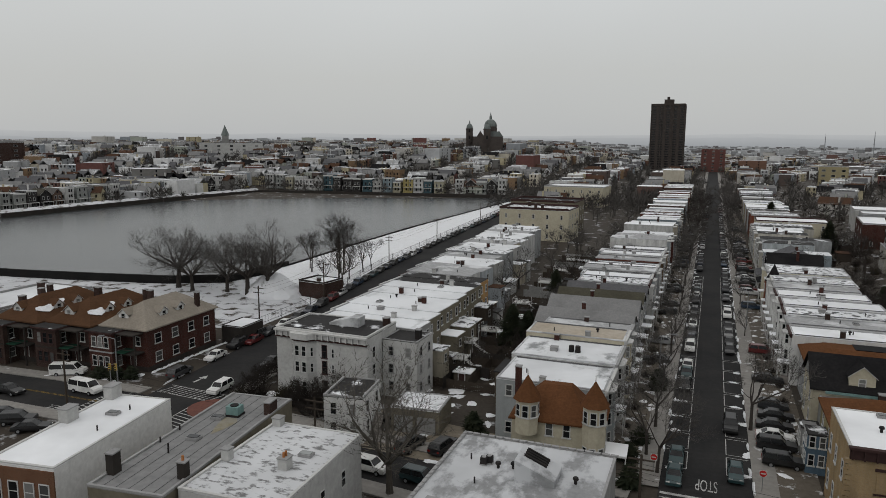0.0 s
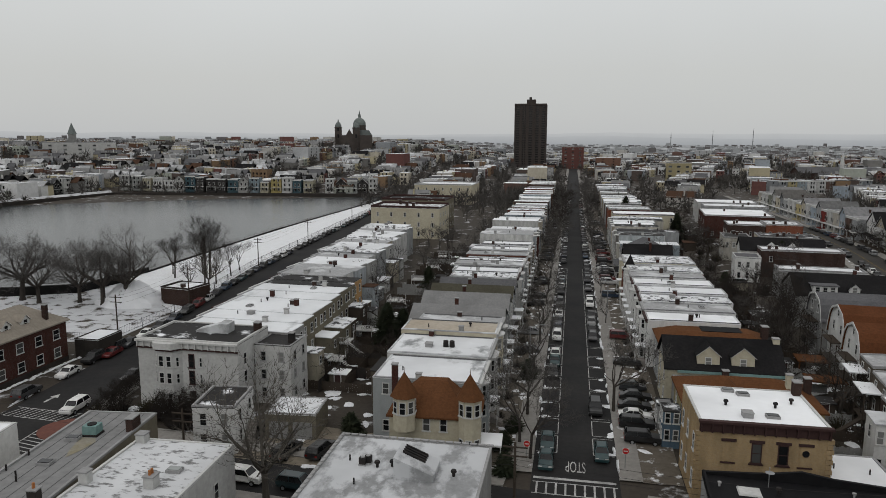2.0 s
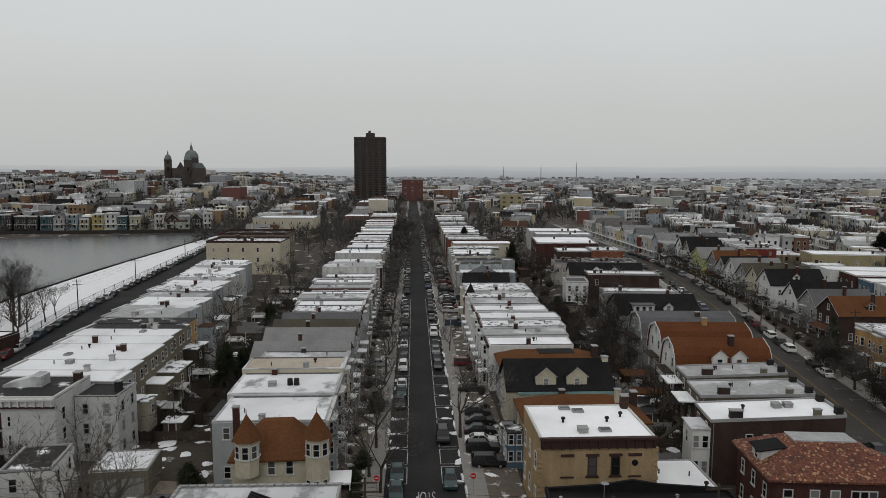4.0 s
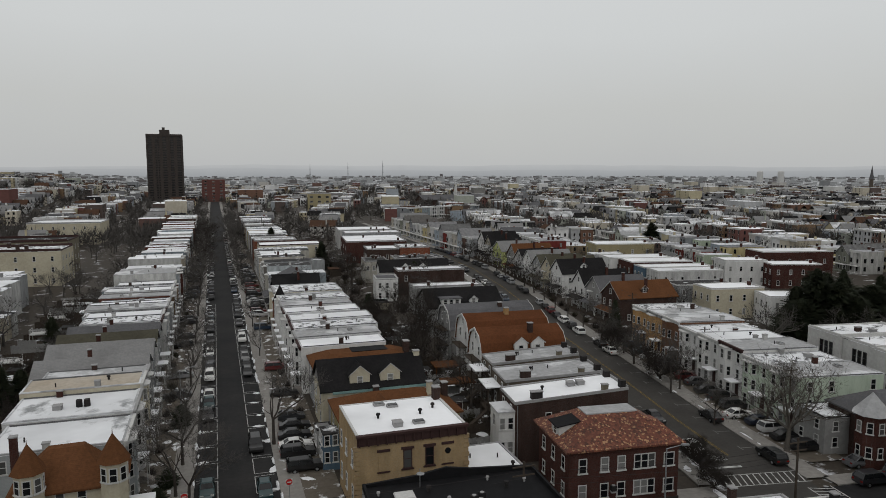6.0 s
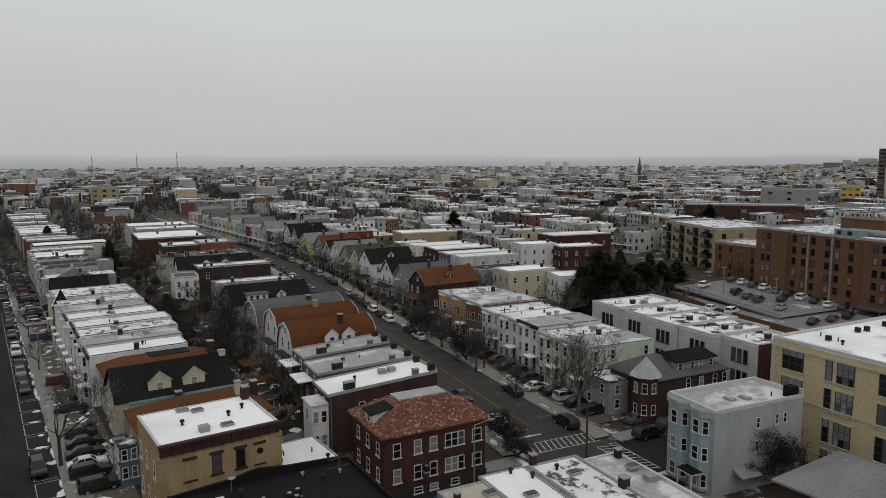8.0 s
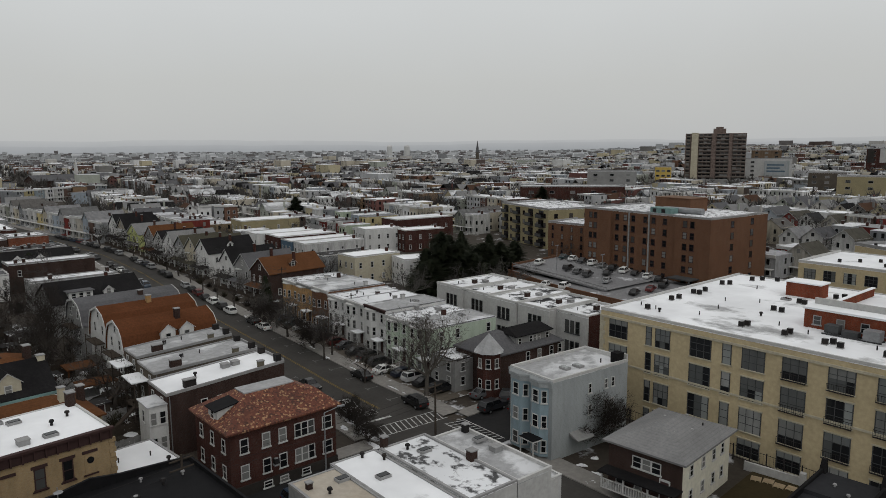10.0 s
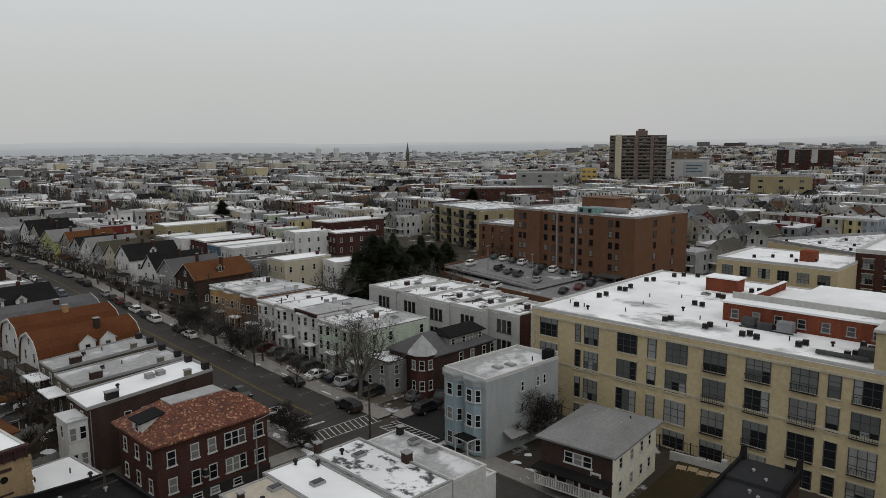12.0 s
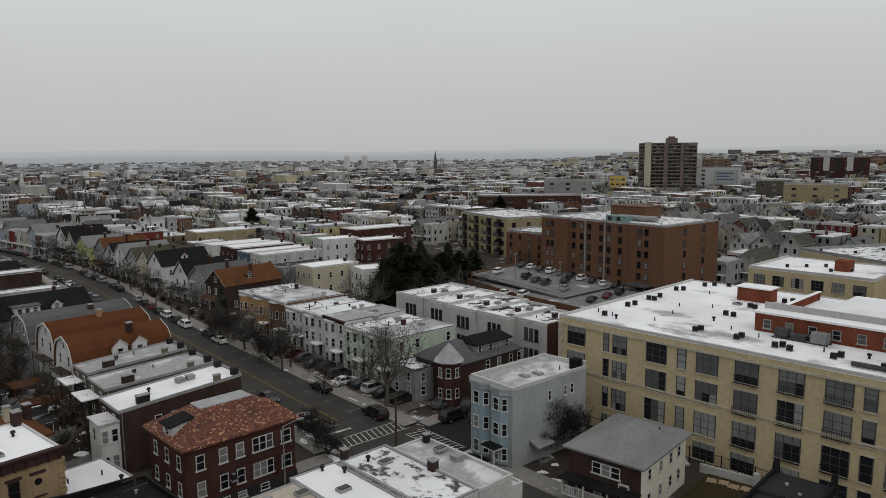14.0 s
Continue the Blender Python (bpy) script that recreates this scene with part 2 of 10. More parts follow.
M = {
    "asphalt": plain("asphalt", (0.020, 0.020, 0.021), (0.038, 0.037, 0.036), 0.75, 0.09, 1.5, 0.8),
    "asphalt_worn": plain("worn_asphalt", (0.060, 0.057, 0.053), (0.036, 0.034, 0.032), 0.75, 0.12, 1.8, 0.8),
    "concrete": plain("concrete", (0.27, 0.25, 0.23), (0.15, 0.14, 0.13), 0.85, 0.2, 2.0, 0.8),
    "paving": snowy("paving", (0.23, 0.22, 0.205), 0.18, 0.35),
    "plot": snowy("plot", (0.115, 0.10, 0.082), 0.30, 0.45),
    "lot": snowy("lot", (0.19, 0.165, 0.13), 0.22, 0.3, (0.6, 0.61, 0.63)),
    "yard": snowy("yard", (0.056, 0.048, 0.040), 0.29, 0.2, (0.50, 0.51, 0.53)),
    "wall_black": plain("black_stone", (0.014, 0.014, 0.014), (0.022, 0.021, 0.02), 0.9, 0.3, 2.0, 0.7),
    "far_ground": snowy("far_ground", (0.085, 0.075, 0.066), 0.34, 0.05),
    # distance haze painted in: pale bluish ground under dulled snow
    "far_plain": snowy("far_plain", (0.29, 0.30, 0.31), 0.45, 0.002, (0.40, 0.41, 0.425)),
    "roof_row": snowy("roof_row", (0.30, 0.31, 0.315), 0.74, 0.09, (0.66, 0.675, 0.695), 0.6, (1, 0.5, 1)),
    "roof_tarred": snowy("roof_tarred", (0.03, 0.03, 0.031), 0.60, 0.32, (0.70, 0.715, 0.735)),
    "white_paint": plain("white_paint", (0.68, 0.68, 0.67), (0.56, 0.56, 0.55), 0.7, 0.3, 2.0, 0.5),
    "mound": snowy("mound", (0.10, 0.085, 0.07), 0.82, 0.5, (0.62, 0.63, 0.65)),
    "snowbank": snowy("snowbank", (0.06, 0.05, 0.04), 0.64, 0.3, (0.50, 0.51, 0.53)),
    "snow": plain("snow", (0.72, 0.735, 0.76), (0.6, 0.6, 0.6), 0.6, 0.4, 2.0, 0.4),
    "line": plain("road_paint", (0.50, 0.50, 0.49), (0.12, 0.12, 0.12), 0.7, 0.8, 4.0, 0.8),
    "worn_line": plain("worn_road_paint", (0.22, 0.22, 0.215), (0.06, 0.06, 0.06), 0.7, 0.8, 4.0, 0.9),
    "yellow_line": plain("yellow_paint", (0.22, 0.15, 0.035), (0.07, 0.055, 0.03), 0.7, 0.8, 4.0, 0.7),
    "red_paving": plain("red_paving", (0.16, 0.07, 0.055), (0.09, 0.05, 0.045), 0.85, 0.3, 3.0, 0.6),
    "roof_pale": snowy("roof_pale", (0.26, 0.265, 0.27), 0.6, 0.3, (0.47, 0.48, 0.495), 0.5, (1, 0.6, 1)),
    "roof_white": snowy("roof_white", (0.27, 0.28, 0.285), 0.76, 0.2, (0.68, 0.695, 0.715), 0.6, (1, 0.7, 1)),
    "roof_snow": snowy("roof_snow", (0.36, 0.37, 0.38), 0.80, 0.13, (0.77, 0.785, 0.805)),
    "roof_patchy": snowy("roof_patchy", (0.085, 0.085, 0.088), 0.60, 0.75, (0.68, 0.695, 0.715), 0.6, (1, 0.75, 1)),
    "roof_streaky": snowy("roof_streaky", (0.19, 0.19, 0.19), 0.64, 1.5, (0.54, 0.55, 0.565), 0.6, (0.6, 1.2, 1)),
    "roof_grey": snowy("roof_grey", (0.21, 0.21, 0.21), 0.16, 0.30, (0.6, 0.61, 0.62), 0.6, (1, 0.25, 1)),
    "roof_puddle": snowy("roof_puddle", (0.36, 0.365, 0.37), 0.72, 0.16, (0.79, 0.805, 0.825), 0.5, (1, 0.6, 1)),
    "roof_silver": snowy("roof_silver", (0.33, 0.335, 0.34), 0.42, 0.16, (0.55, 0.56, 0.575)),
    "roof_tan": plain("roof_tan", (0.34, 0.295, 0.235), (0.46, 0.43, 0.38), 0.85, 0.15, 1.5, 0.6),
    "roof_black": snowy("roof_black", (0.012, 0.012, 0.013), 0.05, 0.3),
    "tar_roof": plain("tar_roof", (0.030, 0.031, 0.034), (0.016, 0.016, 0.018), 0.6, 0.3, 2.0, 0.6),
    "balcony_grey": plain("balcony_grey", (0.17, 0.15, 0.135), (0.12, 0.105, 0.095), 0.8, 0.3, 2.0, 0.5),
    "flashing": plain("flashing", (0.16, 0.16, 0.165), (0.08, 0.08, 0.08), 0.7, 0.4, 2.0, 0.8),
    "tar": snowy("tar", (0.035, 0.034, 0.034), 0.3, 0.3),
    "sh_brown": shingles("shingle_brown", (0.125, 0.056, 0.026), (0.08, 0.037, 0.019)),
    "sh_rust": shingles("shingle_rust", (0.085, 0.048, 0.032), (0.055, 0.034, 0.025)),
    "sh_rust_snow": shingles("shingle_rust_snow", (0.095, 0.050, 0.028), (0.06, 0.034, 0.021)),
    "sh_orange": shingles("shingle_orange", (0.112, 0.044, 0.020), (0.074, 0.030, 0.015)),
    "sh_grey": shingles("shingle_grey", (0.12, 0.12, 0.125), (0.08, 0.08, 0.085)),
    "sh_mid": shingles("shingle_mid", (0.21, 0.21, 0.21), (0.16, 0.16, 0.16)),
    "sh_pale": shingles("shingle_pale", (0.27, 0.24, 0.20), (0.19, 0.17, 0.145)),
    "sh_black": shingles("shingle_black", (0.013, 0.013, 0.014), (0.022, 0.021, 0.021)),
    "sh_olive": shingles("shingle_olive", (0.075, 0.07, 0.052), (0.05, 0.048, 0.038)),
    "brick_red": bricks("brick_red", (0.068, 0.024, 0.019), (0.048, 0.019, 0.016), (0.08, 0.06, 0.052)),
    "brick_dark": bricks("brick_dark", (0.052, 0.029, 0.024), (0.038, 0.024, 0.021), (0.07, 0.058, 0.052)),
    "brick_orange": bricks("brick_orange", (0.19, 0.056, 0.028), (0.14, 0.042, 0.024), (0.18, 0.12, 0.09)),
    "brick_brown": bricks("brick_brown", (0.142, 0.070, 0.041), (0.116, 0.059, 0.035), (0.15, 0.098, 0.070), 0.2),
    "brick_tan": bricks("brick_tan", (0.33, 0.235, 0.125), (0.285, 0.20, 0.108), (0.31, 0.25, 0.17), 0.35),
    "brick_yellow": bricks("brick_yellow", (0.42, 0.25, 0.10), (0.34, 0.20, 0.085), (0.35, 0.25, 0.16), 0.35),
    "brick_any": palette("brick_any", [(0.0892, 0.0382, 0.0289), (0.119, 0.0561, 0.0357), (0.0638, 0.0425, 0.0365), (0.204, 0.157, 0.102), (0.0765, 0.0323, 0.0272), (0.145, 0.102, 0.068)]),
    "stucco_white": plain("stucco_white", (0.46, 0.46, 0.45), (0.32, 0.32, 0.31), 0.85, 0.3, 2.0, 0.6),
    "bright_cream": plain("bright_cream", (0.62, 0.60, 0.50), (0.48, 0.46, 0.38), 0.85, 0.3, 2.0, 0.5),
    "red_storey": bricks("red_storey", (0.22, 0.05, 0.024), (0.16, 0.04, 0.022), (0.18, 0.10, 0.07)),
    "stucco_cream": plain("stucco_cream", (0.45, 0.415, 0.32), (0.34, 0.31, 0.235), 0.85, 0.3, 2.0, 0.6),
    "stucco_yellow": plain("stucco_yellow", (0.49, 0.408, 0.258), (0.41, 0.338, 0.212), 0.85, 0.2, 2.0, 0.6),
    "stucco_ochre": plain("stucco_ochre", (0.30, 0.26, 0.155), (0.22, 0.19, 0.12), 0.85, 0.2, 2.0, 0.6),
    "stucco_grey": plain("stucco_grey", (0.26, 0.26, 0.255), (0.17, 0.17, 0.165), 0.85, 0.3, 2.0, 0.6),
    "stucco_olive": plain("stucco_olive", (0.165, 0.148, 0.112), (0.11, 0.098, 0.075), 0.85, 0.3, 2.0, 0.7),
    "brick_far": plain("brick_far", (0.125, 0.058, 0.050), (0.10, 0.048, 0.042), 0.9, 0.3, 2.0, 0.5),
    "stucco_dark": plain("stucco_dark", (0.10, 0.085, 0.068), (0.065, 0.055, 0.047), 0.85, 0.3, 2.0, 0.7),
    "siding_blue": palette("siding_blue", [(0.24, 0.315, 0.35)], lines=0.15, grime=0.2),
    "siding_slate": palette("siding_slate", [(0.0806, 0.124, 0.167)], lines=0.15, grime=0.3),
    "siding_bluegrey": palette("siding_bluegrey", [(0.30, 0.32, 0.325)], lines=0.15, grime=0.2),
    "siding_green": palette("siding_green", [(0.42, 0.49, 0.40)], lines=0.15, grime=0.25),
    "siding_lime": palette("siding_lime", [(0.40, 0.43, 0.19)], lines=0.15, grime=0.25),
    "siding_white": palette("siding_white", [(0.56, 0.56, 0.55)], lines=0.15, grime=0.22),
    "siding_any": palette("siding_any", [(0.418, 0.418, 0.403), (0.258, 0.266, 0.27), (0.334, 0.304, 0.243), (0.182, 0.198, 0.213), (0.456, 0.456, 0.448), (0.304, 0.266, 0.152),
                                        (0.152, 0.144, 0.133), (0.304, 0.327, 0.334), (0.198, 0.205, 0.175), (0.365, 0.35, 0.312), (0.106, 0.0722, 0.0608), (0.228, 0.266, 0.289)], lines=0.15),
    "siding_pale": palette("siding_pale", [(0.41, 0.41, 0.398), (0.328, 0.328, 0.316), (0.361, 0.328, 0.262), (0.451, 0.451, 0.443), (0.262, 0.271, 0.275), (0.328, 0.353, 0.369)], lines=0.15),
    "siding_town": palette("siding_town", [(0.44, 0.44, 0.43), (0.40, 0.40, 0.39), (0.30, 0.305, 0.31), (0.40, 0.37, 0.30), (0.46, 0.46, 0.45), (0.42, 0.36, 0.20), (0.34, 0.39, 0.30), (0.20, 0.21, 0.22), (0.45, 0.45, 0.44), (0.15, 0.035, 0.03), (0.28, 0.32, 0.36), (0.36, 0.34, 0.30)], lines=0.15, grime=0.35),
    "sh_town": palette("sh_town", [(0.085, 0.085, 0.09), (0.05, 0.05, 0.053), (0.13, 0.13, 0.13), (0.07, 0.066, 0.055), (0.10, 0.048, 0.03), (0.03, 0.03, 0.032), (0.11, 0.105, 0.10), (0.20, 0.20, 0.205)], grime=0.4),
    "roof_any": palette("roof_any", [(0.60, 0.615, 0.64), (0.50, 0.51, 0.53), (0.36, 0.365, 0.38), (0.66, 0.675, 0.69), (0.20, 0.20, 0.205), (0.44, 0.45, 0.46), (0.08, 0.08, 0.08), (0.28, 0.28, 0.285), (0.58, 0.59, 0.61)], grime=0.5),
    "sh_any": palette("sh_any", [(0.10, 0.10, 0.105), (0.055, 0.055, 0.058), (0.15, 0.15, 0.15), (0.08, 0.075, 0.065), (0.12, 0.06, 0.036), (0.13, 0.125, 0.12)], grime=0.4),
    "trim": plain("white_trim", (0.50, 0.50, 0.49), (0.36, 0.36, 0.35), 0.6, 0.4, 3.0, 0.4),
    "trim_dark": plain("dark_trim", (0.055, 0.032, 0.03), (0.03, 0.02, 0.02), 0.6, 0.4, 3.0, 0.4),
    "coping": plain("coping", (0.30, 0.30, 0.30), (0.17, 0.17, 0.17), 0.7, 0.4, 3.0, 0.5),
    "glass": glazing("window_glass", (0.008, 0.009, 0.010), (0.16, 0.16, 0.155)),
    "glass_big": glazing("loft_glass", (0.014, 0.015, 0.017), (0.23, 0.245, 0.24), 0.05),
    "blind": palette("blind", [(0.20, 0.21, 0.205), (0.13, 0.14, 0.14), (0.25, 0.255, 0.25), (0.16, 0.165, 0.16), (0.09, 0.095, 0.095)], 0.35, 0.0, 0.3, True),
    "glass_dark": plain("dark_glass", (0.010, 0.011, 0.012), None, 0.15, 0.3, 3.0, 0.2, bump=0),
    "car_glass": plain("car_glass", (0.008, 0.009, 0.010), None, 0.2, 0.3, 3.0, 0.2, bump=0),
    "paint": palette("car_paint", [(0.012, 0.012, 0.013), (0.02, 0.021, 0.024), (0.26, 0.265, 0.27), (0.03, 0.032, 0.035), (0.014, 0.018, 0.03), (0.46, 0.46, 0.46), (0.016, 0.016, 0.017), (0.09, 0.093, 0.098),
                                   (0.02, 0.035, 0.06), (0.03, 0.03, 0.03), (0.10, 0.014, 0.014), (0.05, 0.05, 0.052), (0.012, 0.03, 0.034), (0.15, 0.15, 0.148)], 0.3, grime=0.3, gloss=True),
    "paint_teal": plain("teal_car_paint", (0.016, 0.045, 0.05), (0.03, 0.05, 0.05), 0.35, 0.4, 2, 0.5, bump=0),
    "paint_black": plain("black_car_paint", (0.010, 0.010, 0.011), (0.025, 0.025, 0.024), 0.35, 0.4, 2, 0.5, bump=0),
    "paint_white": plain("white_car_paint", (0.66, 0.66, 0.65), (0.4, 0.4, 0.38), 0.35, 0.4, 2, 0.5, bump=0),
    "tyre": plain("rubber", (0.018, 0.018, 0.018), None, 0.9, 0.4, 3),
    "lamp_red": plain("red_lens", (0.22, 0.015, 0.012), None, 0.25, 0.4, 3, bump=0),
    "lamp_clear": plain("clear_lens", (0.55, 0.55, 0.53), None, 0.2, 0.4, 3, bump=0),
    "metal": plain("galvanised", (0.30, 0.31, 0.32), (0.15, 0.15, 0.15), 0.5, 0.6, 4, 0.6, 0.5),
    "dark_metal": plain("dark_metal", (0.075, 0.078, 0.08), (0.035, 0.035, 0.035), 0.6, 0.6, 4, 0.6),
    "black_metal": plain("black_metal", (0.02, 0.02, 0.021), (0.05, 0.04, 0.035), 0.6, 0.6, 4, 0.5),
    "wood": plain("weathered_wood", (0.062, 0.05, 0.04), (0.035, 0.03, 0.026), 0.85, 0.4, 3, 0.6),
    "wood_pale": plain("pale_wood", (0.42, 0.33, 0.21), (0.25, 0.19, 0.13), 0.8, 0.4, 3, 0.6),
    "bark": plain("bark", (0.060, 0.052, 0.046), (0.035, 0.031, 0.028), 0.95, 0.5, 5, 0.7, bump=0.5),
    "twig": plain("twigs", (0.036, 0.031, 0.028), (0.025, 0.022, 0.02), 0.95, 0.5, 5, 0.7, bump=0),
    "twig_mid": plain("mid_twigs", (0.088, 0.082, 0.077), (0.055, 0.051, 0.048), 0.95, 0.5, 5, 0.7, bump=0),
    "twig_pale": plain("pale_twigs", (0.10, 0.092, 0.08), (0.07, 0.062, 0.055), 0.95, 0.5, 5, 0.7, bump=0),
    "needles": plain("needles", (0.022, 0.028, 0.018), (0.036, 0.038, 0.022), 0.9, 0.6, 3, 0.7, bump=0),
    "hedge": plain("hedge_twigs", (0.032, 0.030, 0.02), (0.05, 0.042, 0.03), 0.95, 0.6, 3, 0.7, bump=0),
    "stone_dark": plain("dark_stone", (0.045, 0.04, 0.036), (0.025, 0.023, 0.022), 0.9, 0.3, 2.0, 0.7),
    "church": plain("church_stone", (0.080, 0.068, 0.062), (0.055, 0.048, 0.045), 0.9, 0.2, 1.0, 0.7),
    "copper": plain("green_copper", (0.165, 0.185, 0.178), (0.11, 0.125, 0.12), 0.7, 0.3, 1.0, 0.6),
    # brick of both far towers, lightened to paint in the haze before them
    "hazed_tower_brick": bricks("hazed_tower_brick", (0.060, 0.051, 0.047), (0.048, 0.041, 0.038), (0.075, 0.064, 0.058), 0.3),
    "hazed_flats_brick": bricks("hazed_flats_brick", (0.165, 0.125, 0.11), (0.14, 0.108, 0.097), (0.19, 0.15, 0.13), 0.3),
    "awning_green": plain("awning_green", (0.02, 0.06, 0.04), None, 0.8, 0.4, 3, 0.5),
    "teal": plain("teal_metal", (0.17, 0.27, 0.26), (0.10, 0.15, 0.14), 0.6, 0.6, 3, 0.5),
    "clay": plain("clay_pot", (0.36, 0.15, 0.06), (0.2, 0.09, 0.04), 0.8, 0.6, 3, 0.5),
    "sign_red": plain("sign_red", (0.45, 0.03, 0.03), None, 0.5, 0.5, 3, 0.3, bump=0),
    "sign_yellow": plain("sign_yellow", (0.50, 0.36, 0.10), None, 0.5, 0.5, 3, 0.3, bump=0),
}
# clay tiles, mottled with pale ones
m, N, L, b = nodes_of("roof_tiles")
vor = N.new("ShaderNodeTexVoronoi")
vor.inputs["Scale"].default_value = 5.0
geo = N.new("ShaderNodeNewGeometry")
L.new(geo.outputs["Position"], vor.inputs["Vector"])
sep = N.new("ShaderNodeSeparateColor")
L.new(vor.outputs["Color"], sep.inputs[0])
c = ramped(N, L, sep.outputs[0], (0.0, (0.112, 0.032, 0.017)), (0.45, (0.160, 0.052, 0.026)), (0.70, (0.065, 0.02, 0.011)), (0.89, (0.33, 0.19, 0.10)), constant=True)
L.new(mixed(N, L, 1.0, c, ramped(N, L, noise_at(N, L, 0.4, 5), (0.3, 0.6), (0.7, 1.0)), "MULTIPLY"), b.inputs["Base Color"])
b.inputs["Roughness"].default_value = 0.85
bumped(N, L, b, vor.outputs["Distance"], 0.6, 0.05)
M["tiles"] = m
# grey water with a light chop
m, N, L, b = nodes_of("reservoir_water")
c = mixed(N, L, ramped(N, L, noise_at(N, L, 0.012, 4, 0.5, (1, 0.35, 1)), (0.35, 0.0), (0.7, 1.0)), (0.055, 0.060, 0.063), (0.036, 0.040, 0.042))
L.new(c, b.inputs["Base Color"])
b.inputs["Roughness"].default_value, b.inputs["Specular IOR Level"].default_value = 0.22, 0.24
bumped(N, L, b, noise_at(N, L, 0.6, 5, 0.6), 0.5, 0.12)
M["water"] = m
# far hills as glowing strips: winter haze painted in, paling up into the sky
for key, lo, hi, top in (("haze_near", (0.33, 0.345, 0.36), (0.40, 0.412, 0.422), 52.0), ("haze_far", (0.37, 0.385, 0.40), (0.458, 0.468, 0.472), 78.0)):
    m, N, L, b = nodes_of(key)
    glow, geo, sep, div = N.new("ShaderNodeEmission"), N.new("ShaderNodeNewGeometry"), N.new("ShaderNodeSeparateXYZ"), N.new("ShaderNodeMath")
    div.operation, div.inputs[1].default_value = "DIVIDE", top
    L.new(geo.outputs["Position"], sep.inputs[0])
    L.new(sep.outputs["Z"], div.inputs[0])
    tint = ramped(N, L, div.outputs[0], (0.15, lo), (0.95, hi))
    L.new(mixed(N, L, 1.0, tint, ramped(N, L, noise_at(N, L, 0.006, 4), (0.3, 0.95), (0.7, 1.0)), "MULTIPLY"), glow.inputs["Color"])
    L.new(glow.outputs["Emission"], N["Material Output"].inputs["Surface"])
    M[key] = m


# ---- mesh building ----
class Shape:
    """Collects faces in metres; make() gives a mesh."""

    def __init__(self):
        self.v, self.f, self.k = [], [], []

    def face(self, pts, k=0):
        n = len(self.v)
        self.v += [tuple(p) for p in pts]
        self.f.append(tuple(range(n, n + len(pts))))
        self.k.append(k)

    def box(self, x0, x1, y0, y1, z0, z1, k=0):
        n = len(self.v)
        self.v += [(x0, y0, z0), (x1, y0, z0), (x1, y1, z0), (x0, y1, z0), (x0, y0, z1), (x1, y0, z1), (x1, y1, z1), (x0, y1, z1)]
        for q in ((3, 2, 1, 0), (4, 5, 6, 7), (0, 1, 5, 4), (1, 2, 6, 5), (2, 3, 7, 6), (3, 0, 4, 7)):
            self.f.append(tuple(n + i for i in q))
            self.k.append(k)
        return self

    def prism(self, poly, z0, z1, k=0, top=None):
        """poly counter-clockwise from above; top: other points for the upper ring."""
        n, c = len(self.v), len(poly)
        self.v += [(x, y, z0) for x, y in poly] + [(x, y, z1) for x, y in (top or poly)]
        self.f += [tuple(n + i for i in reversed(range(c))), tuple(n + c + i for i in range(c))]
        self.k += [k, k]
        for i in range(c):
            j = (i + 1) % c
            self.f.append((n + i, n + j, n + c + j, n + c + i))
            self.k.append(k)
        return self

    def side(self, prof, y0, y1, k=0, inset=None):
        """A profile in x and z (anticlockwise seen from -y) drawn out along y."""
        n, c = len(self.v), len(prof)
        self.v += [(x, y0, z) for x, z in prof] + [(x, y1, z) for x, z in prof]
        self.f += [tuple(n + i for i in range(c)), tuple(n + c + i for i in reversed(range(c)))]
        self.k += [k, k]
        for i in range(c):
            j = (i + 1) % c
            self.f.append((n + j, n + i, n + c + i, n + c + j))
            self.k.append(k)
        return self

    def tube(self, a, b, r0, r1, n=6, k=0, caps=True):
        a, b = Vector(a), Vector(b)
        d = (b - a).normalized()
        u = d.orthogonal().normalized()
        w = d.cross(u)
        m0 = len(self.v)
        for p, r in ((a, r0), (b, r1)):
            for i in range(n):
                t = 2 * math.pi * i / n
                self.v.append(tuple(p + u * (r * math.cos(t)) + w * (r * math.sin(t))))
        for i in range(n):
            j = (i + 1) % n
            self.f.append((m0 + i, m0 + j, m0 + n + j, m0 + n + i))
            self.k.append(k)
        if caps:
            self.f += [tuple(m0 + i for i in reversed(range(n))), tuple(m0 + n + i for i in range(n))]
            self.k += [k, k]
        return self

    def cone(self, x, y, z0, z1, r, n=8, k=0, start=0.0):
        pts = [(x + r * math.cos(start + 2 * math.pi * i / n), y + r * math.sin(start + 2 * math.pi * i / n), z0) for i in range(n)]
        for i in range(n):
            self.face((pts[i], pts[(i + 1) % n], (x, y, z1)), k)
        self.face(list(reversed(pts)), k)
        return self

    def make(self, name, *mats):
        me = bpy.data.meshes.new(name)
        me.from_pydata(self.v, [], self.f)
        for m in mats:
            me.materials.append(M[m] if isinstance(m, str) else m)
        if len(mats) > 1:
            me.polygons.foreach_set("material_index", self.k)
        me.update()
        return me


def part(name, mesh, parent, label="", at=(0, 0, 0), turn=0.0):
    ob = new(name, mesh)
    ob.parent = parent
    ob.location = at
    ob.rotation_euler[2] = radians(turn)
    if label:
        ob["label"] = label
    return ob


